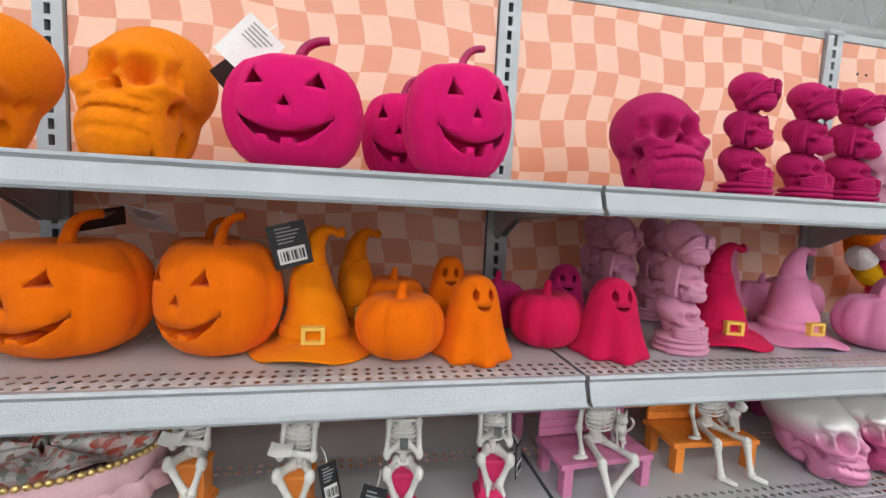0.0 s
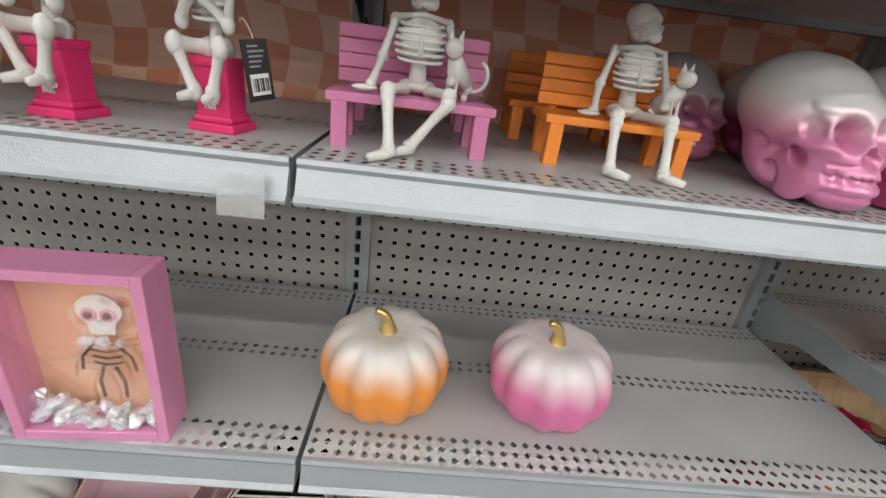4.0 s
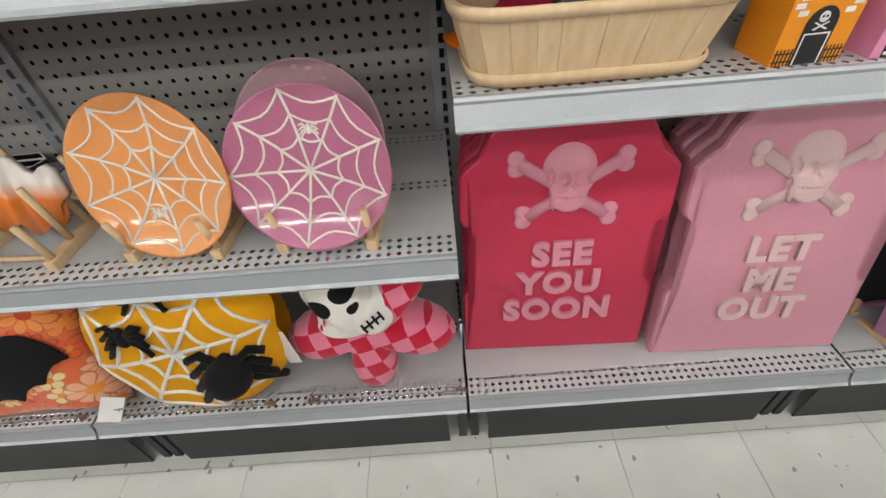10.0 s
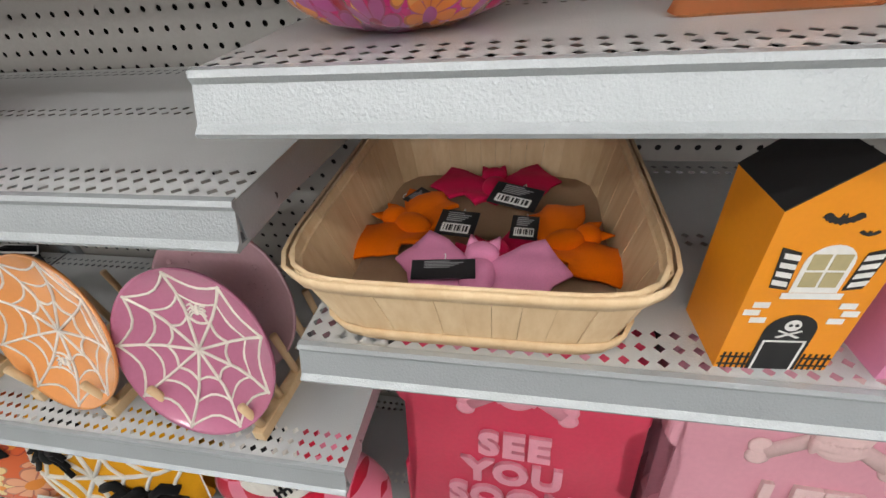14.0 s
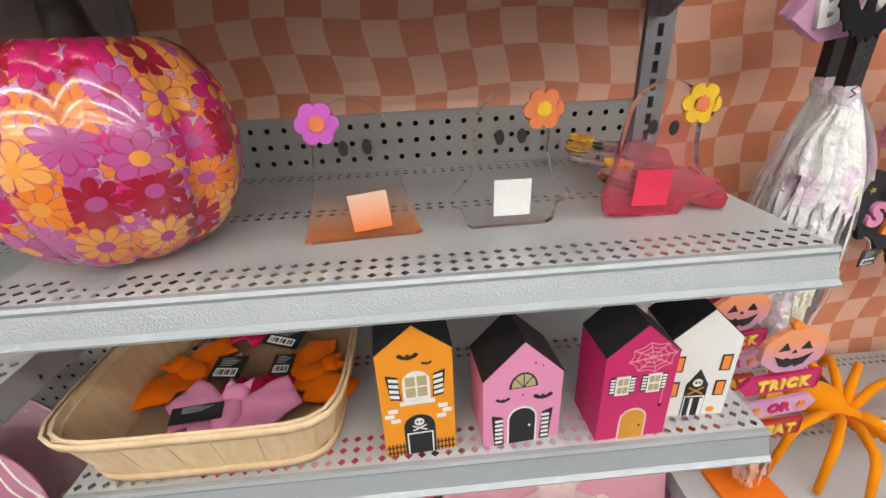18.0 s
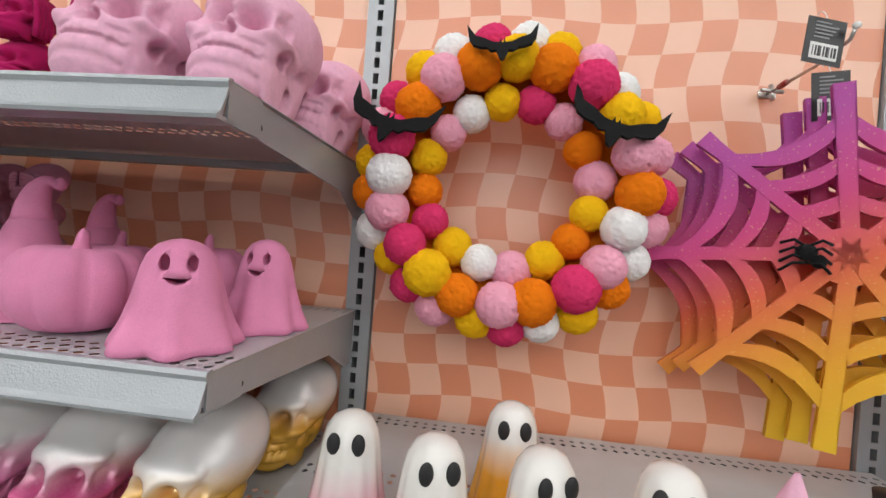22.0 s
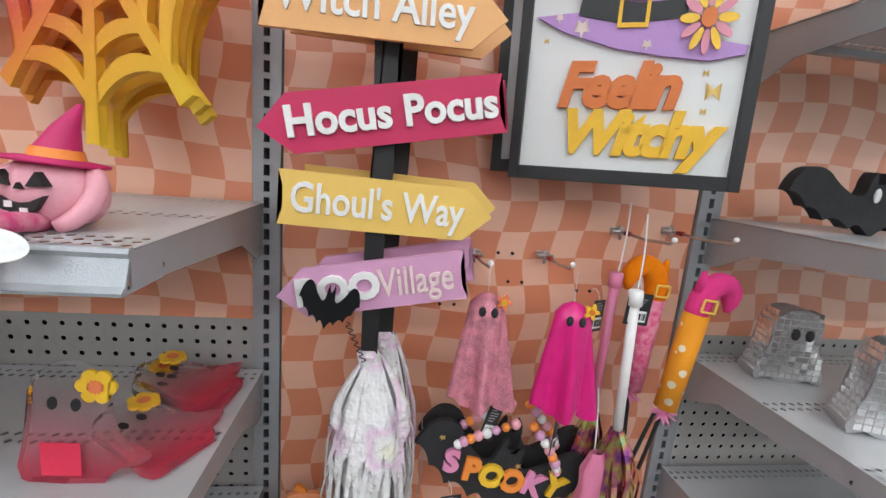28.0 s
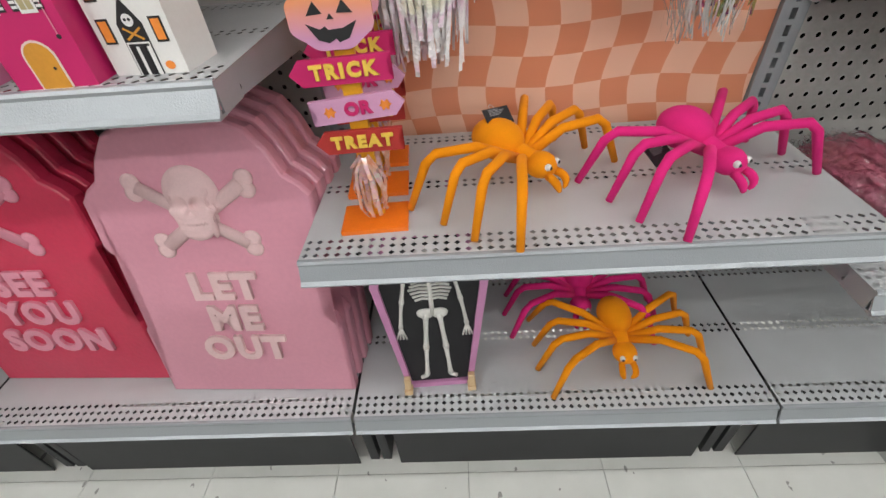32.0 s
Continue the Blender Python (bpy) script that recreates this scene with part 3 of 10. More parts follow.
def jack_o_lantern(m, R, H, mat, label, grin=0, stem_mat=None, squash=0.9):
    """A flocked pumpkin with a face cut right into it."""
    root = tagged(group_root("jack_o_lantern", m), label, "pumpkin", "flocked jack-o-lanterns")
    b = new("body", pumpkin_mesh(R, H, 8, 0.07, mat, 88, squash))
    cut = bmesh.new()
    y0, y1 = -R * 1.4, -R * 0.42
    for s in (-1, 1):
        ex, ez = s * R * 0.38, H * 0.68
        slab(cut, [(ex - R * 0.13, ez - H * 0.03), (ex + R * 0.13, ez - H * 0.03), (ex + s * R * 0.03, ez + H * 0.09)], y0, y1)
    slab(cut, [(-R * 0.08, H * 0.49), (R * 0.08, H * 0.49), (0, H * 0.575)], y0, y1)
    top = [(x * R, (0.30 + 0.13 * (abs(x) / 0.62) ** 2) * H) for x in (-0.62, -0.4, -0.2, 0.0, 0.2, 0.4, 0.62)]
    if grin:
        low = [(0.5, 0.31), (0.36, 0.25), (0.33, 0.31), (0.2, 0.29), (0.18, 0.2), (0.03, 0.19), (0.01, 0.26), (-0.13, 0.26), (-0.15, 0.2), (-0.33, 0.24), (-0.5, 0.32)]
    else:
        low = [(0.5, 0.33), (0.3, 0.24), (0.14, 0.205), (0.12, 0.25), (-0.04, 0.25), (-0.06, 0.2), (-0.2, 0.22), (-0.22, 0.26), (-0.34, 0.27), (-0.36, 0.25), (-0.52, 0.34)]
    slab(cut, top + [(x * R, z * H) for x, z in low], y0, y1)
    carve(b, cut)
    b.parent = root
    s = new("stem", stem_mesh(H * 0.3, R * 0.085, R * 0.45, stem_mat or mat, 0.7))
    s.parent = root
    s.matrix_basis = pose(0, 0, H * 0.86)
    return root


def skull_mesh(mat, n=150, r=104, teeth=True, long=1.0, back=0.0, socket=1.0):
    """A skull one unit high, facing -y: lobes joined softly, with sockets, nose and tooth rows pressed in."""
    O = Vector((0, -0.05, 0.46))
    blobs = [((0, 0.09, 0.62), (0.37, 0.46, 0.38)), ((0, -0.22, 0.42), (0.285, 0.25, 0.34)), ((0, -0.25, 0.17), (0.225, 0.22, 0.17)),
             ((0.205, -0.20, 0.405), (0.10, 0.21, 0.06)), ((-0.205, -0.20, 0.405), (0.10, 0.21, 0.06)), ((0, -0.265, 0.63), (0.255, 0.125, 0.085)),
             ((0.205, -0.10, 0.18), (0.05, 0.17, 0.17)), ((-0.205, -0.10, 0.18), (0.05, 0.17, 0.17)), ((0, 0.16, 0.30), (0.27, 0.29, 0.31)), ((0, -0.38, 0.25), (0.13, 0.1, 0.11))]
    dents = [((0.135, -0.47, 0.51), 0.108, 0.24), ((-0.135, -0.47, 0.51), 0.108, 0.24), ((0, -0.50, 0.395), 0.045, 0.12), ((0.03, -0.48, 0.355), 0.038, 0.07), ((-0.03, -0.48, 0.355), 0.038, 0.07),
             ((0.30, -0.30, 0.51), 0.09, 0.05), ((-0.30, -0.30, 0.51), 0.09, 0.05), ((0.27, -0.20, 0.315), 0.070, 0.10), ((-0.27, -0.20, 0.315), 0.070, 0.10), ((0.25, 0.03, 0.14), 0.085, 0.10), ((-0.25, 0.03, 0.14), 0.085, 0.10), ((0.29, 0.10, 0.36), 0.06, 0.05), ((-0.29, 0.10, 0.36), 0.06, 0.05)]

    turn = Matrix.Rotation(math.radians(-back), 3, 'X')

    def radius(d):
        total = 0.0
        for c, rad in blobs:
            o = [(O[i] - c[i]) / rad[i] for i in range(3)]
            q = [d[i] / rad[i] for i in range(3)]
            A, B, C = sum(v * v for v in q), sum(v * w for v, w in zip(o, q)), sum(v * v for v in o) - 1
            disc = B * B - A * C
            if disc > 0:
                t = (-B + math.sqrt(disc)) / A
                if t > 0:
                    total += t ** 14
        return total ** (1 / 14)

    def fn(u, v):
        a, e = 2 * math.pi * u, math.pi * (v - 0.5) * 0.998
        d = Vector((math.cos(e) * math.sin(a), -math.cos(e) * math.cos(a), math.sin(e)))
        p = O + d * radius(d)
        pull = 0.0
        for j, (c, size, deep) in enumerate(dents):
            q = (p - Vector(c)).length / (size * (socket if j < 3 else 1.0))
            if q < 2.2:
                pull += deep * (1 / (1 + math.exp((q - 0.95) * 13)))
        p = p - d * pull
        if teeth and p.y < -0.25 and 0.10 < p.z < 0.32 and abs(p.x) < 0.2:
            g = 0.5 + 0.5 * math.cos(p.x * 120)
            p -= d * (0.024 * g * math.exp(-((p.z - 0.215) / 0.06) ** 2) + 0.045 * math.exp(-((p.z - 0.213) / 0.015) ** 2) + 0.020 * math.exp(-((p.z - 0.118) / 0.02) ** 2) + 0.016 * math.exp(-((p.z - 0.305) / 0.018) ** 2))
        if back:
            p = turn @ p
            if p.z < 0.27:
                p.z = 0.27 - (0.27 - p.z) * 1.25
        p.z = max(p.z, 0.0)
        p.y = p.y * long + 0.26 * (p.z - 0.35)
        return p
    bm = bmesh.new()
    grid_surface(bm, fn, n, r, 0, True, True)
    return mesh_of("skull", bm, mat, True)


def skull(m, s, me, label, group="flocked skulls"):
    ob = new("skull", me)
    ob.matrix_basis = m @ Matrix.Scale(s, 4)
    return tagged(ob, label, "skull", group)




def recolored(me, mat, long=1.0):
    """A copy of a mesh in another material, stretched front to back."""
    out = me.copy()
    out.materials.clear()
    out.materials.append(mat)
    out.transform(Matrix.Diagonal((1, long, 1, 1)))
    return out


SKULL_O = skull_mesh(AMBER_F, back=9.0, socket=1.10)
SKULL_M, SKULL_P = recolored(SKULL_O, BERRY_F), recolored(SKULL_O, PALE_F)
SKULL_LEVEL = skull_mesh(PALE_F)
skull(pose(-0.528, -0.240, S1, 0, 0, -2), 0.176, SKULL_O, "amber orange flocked decorative skull")
skull(pose(-0.712, -0.24, S1, 0, 0, -2), 0.176, SKULL_O, "amber orange flocked decorative skull")
skull(pose(0.165, -0.245, S1, 0, 0, -12), 0.163, SKULL_M, "berry red flocked decorative skull")
skull(pose(0.702, -0.250, S1, 0, 0, 8), 0.162, SKULL_P, "pale pink flocked decorative skull")
skull(pose(0.584, -0.275, S1, 0, 0, 10), 0.156, SKULL_P, "pale pink flocked decorative skull")
skull(pose(0.715, -0.10, S1, 0, 0, -6), 0.145, SKULL_P, "pale pink flocked decorative skull")


GLITTER_M = plain("magenta_glitter", (0.36, 0.006, 0.09, 1), 0.45, 0.2, 0.5, 200.0, 900.0, 0.6)
jack_o_lantern(pose(-0.352, -0.255, S1, 0, 0, -4), 0.084, 0.137, MAGENTA_F, "magenta flocked jack-o-lantern with a glitter stem", 0, GLITTER_M)
jack_o_lantern(pose(-0.153, -0.27, S1, 0, 0, 10), 0.071, 0.146, MAGENTA_F, "tall magenta flocked jack-o-lantern with a toothy grin", 1, GLITTER_M)
jack_o_lantern(pose(-0.212, -0.15, S1, 0, 0, -10), 0.062, 0.135, MAGENTA_F, "tall magenta flocked jack-o-lantern with a toothy grin", 1, GLITTER_M)
hang_tag(pose(-0.385, -0.26, S1 + 0.165, 0, 40, 10), 0.05, 0.06, False, True)
hang_tag(pose(-0.40, -0.23, S1 + 0.135, 35, 50, 20), 0.05, 0.06, False)

jack_o_lantern(pose(-0.610, -0.24, S2, 0, 0, -14), 0.094, 0.142, ORANGE_F, "orange flocked jack-o-lantern with a crooked smile", 0, ORANGE_F)
jack_o_lantern(pose(-0.440, -0.25, S2, 0, 0, -28), 0.078, 0.146, ORANGE_F, "orange flocked jack-o-lantern with a crooked smile", 0, ORANGE_F)
jack_o_lantern(pose(-0.50, -0.095, S2, 0, 0, -30), 0.07, 0.135, ORANGE_F, "orange flocked jack-o-lantern with a crooked smile", 0, ORANGE_F)
jack_o_lantern(pose(-0.80, -0.23, S2, 0, 0, -20), 0.08, 0.137, BERRY_F, "berry red flocked jack-o-lantern", 1, BERRY_F)
hang_tag(pose(-0.362, -0.27, S2 + 0.165, 0, -14, 15), 0.046, 0.055)
hang_tag(pose(-0.545, -0.2, S2 + 0.172, 60, 12, 0), 0.05, 0.06, False, True)
hang_tag(pose(-0.585, -0.22, S2 + 0.170, 60, -12, 30), 0.05, 0.05, False)


def witch_hat(m, s, mat, label):
    """A bent felt hat, 1 unit = its height, with a wavy brim, band and buckle."""
    root = tagged(group_root("witch_hat", m), label, "hat decoration", "flocked witch hats")
    bm = bmesh.new()
    prof = [(0.02, 0.03), (0.30, 0.02), (0.46, 0.01), (0.50, 0.02), (0.475, 0.035), (0.38, 0.065), (0.30, 0.085), (0.270, 0.11), (0.257, 0.20), (0.228, 0.31), (0.200, 0.40), (0.180, 0.48), (0.158, 0.58), (0.126, 0.68)]

    def bend(p, a, v):
        if math.hypot(p.x, p.y) > 0.28:
            w = 0.042 * math.sin(3 * a + 0.6)
            p.z += max(-0.008, w)
        if p.z > 0.2:
            p.x += -0.10 * (p.z - 0.2) ** 1.3 + 0.012 * math.sin((p.z - 0.2) * 14)
            p.y += 0.010 * math.sin((p.z - 0.2) * 11 + 2 * a)
        return p * s
    lathe(bm, prof, 40, 0, 0, 0, bend)
    tip = bez((-0.034, 0, 0.66), (-0.06, 0, 0.86), (0.06, 0, 1.02), (0.16, 0, 0.93), 10)
    curl = tip + bez(tip[-1], (0.2, 0, 0.90), (0.215, 0, 0.95), (0.17, 0, 0.965), 5)[1:]
    tube(bm, [p * s for p in curl], [s * (0.125 - 0.095 * min(1, i / 9)) for i in range(len(curl))], 14)
    part("felt", bm, mat, root, "", True)
    bm = bmesh.new()
    lathe(bm, [(0.276, 0.140), (0.279, 0.152), (0.266, 0.215), (0.254, 0.224)], 36, 0, 0, 0, lambda p, a, v: p * s, False)
    part("band", bm, mat, root, "", True)
    bm = bmesh.new()
    o, i = [(-0.085, 0.118), (0.085, 0.118), (0.085, 0.250), (-0.085, 0.250)], [(-0.055, 0.145), (0.055, 0.145), (0.055, 0.223), (-0.055, 0.223)]
    for k in range(4):
        a, b, c, d = o[k], o[(k + 1) % 4], i[(k + 1) % 4], i[k]
        slab(bm, [(q[0] * s, q[1] * s) for q in (a, b, c, d)], -0.312 * s, -0.250 * s)
    part("buckle", bm, BUCKLE, root, "square yellow buckle")
    return root


witch_hat(pose(-0.326, -0.243, S2, 0, 0, 2), 0.164, AMBER_F, "amber flocked witch hat with a bent tip and yellow buckle")
witch_hat(pose(-0.27, -0.13, S2, 0, 0, 10), 0.155, AMBER_F, "amber flocked witch hat with a bent tip and yellow buckle")
witch_hat(pose(0.309, -0.228, S2, 0, 0, -12), 0.160, CERISE_F, "magenta flocked witch hat with a bent tip and yellow buckle")
witch_hat(pose(0.425, -0.125, S2, 0, 0, -15), 0.150, PINK_F, "pink flocked witch hat with a bent tip and yellow buckle")
witch_hat(pose(0.446, -0.236, S2, 0, 0, -2), 0.158, PINK_F, "pink flocked witch hat with a bent tip and yellow buckle")


def ghost_profile(R, H):
    return [(0.9, 0.0), (1.0, 0.02), (0.98, 0.08), (0.86, 0.22), (0.74, 0.42), (0.66, 0.60), (0.60, 0.74), (0.52, 0.85), (0.38, 0.94), (0.2, 0.985), (0.03, 1.0)], R, H


def ghost_mesh(R, H, mat, folds=7, eye=True, smile=True):
    bm = bmesh.new()
    prof, R, H = ghost_profile(R, H)

    def fold(p, a, v):
        k = max(0.0, 1 - v * 1.6)
        f = 1 + 0.11 * k * math.sin(folds * a) * (1 + 0.5 * math.sin(3 * a + 1))
        z = p.z + (0.03 * H * k * (0.5 + 0.5 * math.sin(folds * a + 2.0)) if v > 0.02 else 0)
        return Vector((p.x * f * R, p.y * f * R, z if v > 0.02 else p.z))
    lathe(bm, [(r, z * H) for r, z in prof], 84, 0, 0, 0, fold)
    return mesh_of("body", bm, mat, True)


def flock_ghost(m, R, H, mat, label):
    b = new("ghost_figure", ghost_mesh(R, H, mat))
    cut = bmesh.new()
    for s in (-1, 1):
        slab(cut, circle(s * R * 0.2, H * 0.79, R * 0.085, 14, R * 0.14), -R * 2, -R * 0.15)
    slab(cut, [(-R * 0.2, H * 0.665), (-R * 0.1, H * 0.62), (0, H * 0.605), (R * 0.1, H * 0.62), (R * 0.2, H * 0.665)], -R * 2, -R * 0.15)
    carve(b, cut)
    b.matrix_basis = m
    return tagged(b, label, "ghost decoration", "flocked ghosts")


flock_ghost(pose(-0.120, -0.283, S2, 0, 0, 8), 0.051, 0.108, ORANGE_F, "orange flocked ghost with cut-out smile")
flock_ghost(pose(-0.125, -0.14, S2, 0, 0, -6), 0.044, 0.115, ORANGE_F, "orange flocked ghost with cut-out smile")
flock_ghost(pose(0.079, -0.285, S2, 0, 0, -4), 0.052, 0.108, CERISE_F, "magenta flocked ghost with cut-out smile")
flock_ghost(pose(0.075, -0.15, S2, 0, 0, -14), 0.045, 0.108, BERRY_F, "berry flocked ghost with cut-out smile")
flock_ghost(pose(0.687, -0.311, S2, 0, 0, 32), 0.053, 0.100, PINK_F, "pink flocked ghost with cut-out smile")
flock_ghost(pose(0.711, -0.203, S2, 0, 0, 6), 0.046, 0.104, PINK_F, "pink flocked ghost with cut-out smile")

FP = "flocked pumpkins"
plain_pumpkin(pose(-0.217, -0.278, S2), 0.058, 0.084, ORANGE_F, "small orange flocked pumpkin", FP)
plain_pumpkin(pose(-0.215, -0.14, S2), 0.052, 0.082, ORANGE_F, "small orange flocked pumpkin", FP)
plain_pumpkin(pose(-0.002, -0.246, S2), 0.054, 0.082, CERISE_F, "small magenta flocked pumpkin", FP)
plain_pumpkin(pose(-0.045, -0.15, S2), 0.049, 0.08, BERRY_F, "small berry flocked pumpkin", FP)
plain_pumpkin(pose(0.560, -0.288, S2), 0.061, 0.088, PINK_F, "small pink flocked pumpkin", FP)
plain_pumpkin(pose(0.58, -0.12, S2), 0.055, 0.09, PINK_F, "small pink flocked pumpkin", FP)
plain_pumpkin(pose(0.475, -0.15, S2), 0.05, 0.085, PINK_F, "small pink flocked pumpkin", FP)


def skull_totem(m, mat, label, small):
    """Three small skulls on top of one another: hands over the eyes, ears and mouth."""
    bm = bmesh.new()
    for k, (z, s, turn) in enumerate(((0.016, 0.070, 0), (0.074, 0.064, 6), (0.128, 0.066, -4))):
        t = bmesh.new()
        t.from_mesh(small)
        bmesh.ops.transform(t, matrix=pose(0, 0, z, -4, 0, turn) @ Matrix.Diagonal((s * 1.05, s * 0.95, s, 1)), verts=t.verts)
        me = bpy.data.meshes.new("tmp")
        t.to_mesh(me)
        t.free()
        bm.from_mesh(me)
        bpy.data.meshes.remove(me)
    for k in range(3):
        lathe(bm, [(0.02, 0.001 + k * 0.008), (0.040 - k * 0.002, 0.002 + k * 0.008), (0.041 - k * 0.002, 0.007 + k * 0.008), (0.02, 0.011 + k * 0.008)], 22, 0, 0, 0, lambda p, a, v: Vector((p.x * (1 + 0.07 * math.sin(9 * a)), p.y * 0.9, p.z)))
    for s in (-1, 1):
        for f in range(4):
            tube(bm, bez((s * 0.026, -0.012, 0.026 + f * 0.003), (s * 0.022, -0.027, 0.028 + f * 0.004), (s * 0.012, -0.031, 0.026 + f * 0.004), (s * 0.003, -0.031, 0.025 + f * 0.005), 5), 0.0034, 6)
            tube(bm, bez((s * 0.022, 0.010 - f * 0.005, 0.082), (s * 0.024, 0.010 - f * 0.005, 0.10), (s * 0.023, 0.009 - f * 0.005, 0.114), (s * 0.018, 0.008 - f * 0.004, 0.126), 5), 0.0036, 6)
            tube(bm, bez((s * 0.024, -0.006, 0.142), (s * 0.024, -0.022, 0.152 + f * 0.004), (s * 0.012, -0.027, 0.158 + f * 0.004), (s * 0.003, -0.027, 0.155 + f * 0.005), 5), 0.0035, 6)
    ob = new("skull_totem", mesh_of("skull_totem", bm, mat, True))
    ob.matrix_basis = m
    return tagged(ob, label, "skull figurine", "stacked skull totems")


SMALL = skull_mesh(BERRY_F, 64, 48, True, socket=1.15)
MAUVE_F = flocked("mauve_flock", (0.66, 0.30, 0.43, 1))
TL = "flocked totem of three stacked skulls covering their faces"
for x, y, r in ((0.303, -0.26, 4), (0.426, -0.25, 4), (0.518, -0.25, 6)):
    skull_totem(pose(x, y, S1, 0, 0, r), BERRY_F, "berry red " + TL, SMALL)
for x, y, r in ((0.198, -0.282, 4), (0.165, -0.17, 2), (0.18, -0.07, 0), (0.285, -0.10, 2)):
    skull_totem(pose(x, y, S2, 0, 0, r), MAUVE_F, "dusty pink " + TL, SMALL)

# ---- third shelf: seated skeletons, benches, fade-painted skulls ----
BONE = plain("bone_white", (0.72, 0.71, 0.67, 1), 0.5, 0, 0.10, 60.0, 400.0, 0.2)
RIP_O = plain("orange_block_paint", (0.85, 0.27, 0.04, 1), 0.5)
RIP_P = plain("hot_pink_block_paint", (0.72, 0.03, 0.16, 1), 0.5)
PHONE = plain("phone_black", (0.02, 0.02, 0.02, 1), 0.25)


def limb(bm, a, b, r, knob=1.35):
    a, b = Vector(a), Vector(b)
    d = b - a
    tube(bm, [a, a + d * 0.12, a + d * 0.5, a + d * 0.88, b], [r * knob, r, r * 0.85, r, r * knob], 8)
    ball(bm, a, r * knob, 8, 6)
    ball(bm, b, r * knob, 8, 6)


def torso(bm, base, top, w):
    """Spine, ribs, shoulders and hips between two points."""
    base, top = Vector(base), Vector(top)
    d = top - base
    ball(bm, base + Vector((0, 0, 0.003)), (w * 0.8, w * 0.5, 0.007), 10, 6)
    for i in range(6):
        ball(bm, base + d * (0.08 + i * 0.07), (0.0042, 0.0042, 0.0034), 8, 6)
    for i in range(6):
        c = base + d * (0.42 + i * 0.095)
        rw = w * (0.84 + 0.14 * math.sin(i * 0.7))
        pts = [c + Vector((rw * math.sin(a), -0.012 - 0.010 * math.cos(a), -0.002 * math.cos(a))) for a in [(-0.93 + 1.86 * k / 12) * math.pi for k in range(13)]]
        tube(bm, pts, 0.0016, 6)
    tube(bm, [base + d * 0.45 + Vector((0, -0.022, 0)), top + Vector((0, -0.02, -0.004))], 0.0028, 6)
    ball(bm, base + d * 0.7 + Vector((0, -0.011, 0)), (w * 0.82, 0.0115, d.length * 0.31), 14, 10)
    tube(bm, [base + Vector((0, -0.004, 0.004)), base + d * 0.5], [0.009, 0.007], 10)
    tube(bm, [top + Vector((-w, -0.008, -0.002)), top + Vector((0, -0.018, 0.001)), top + Vector((w, -0.008, -0.002))], 0.0026, 6)


def add_skull(bm, c, s, tilt=0, turn=0, src=None):
    t = bmesh.new()
    t.from_mesh(src or SMALL)
    bmesh.ops.transform(t, matrix=Matrix.Translation(c) @ pose(0, 0, 0, tilt, 0, turn) @ Matrix.Scale(s, 4), verts=t.verts)
    me = bpy.data.meshes.new("tmp")
    t.to_mesh(me)
    t.free()
    bm.from_mesh(me)
    bpy.data.meshes.remove(me)


def foot(bm, p, d=(0, -1)):
    p = Vector(p)
    v = Vector((d[0], d[1], 0)).normalized()
    tube(bm, [p - v * 0.004 + Vector((0, 0, 0.004)), p + v * 0.006 + Vector((0, 0, 0.004)), p + v * 0.022 + Vector((0, 0, 0.0025))], [0.0045, 0.005, 0.0035], 8)


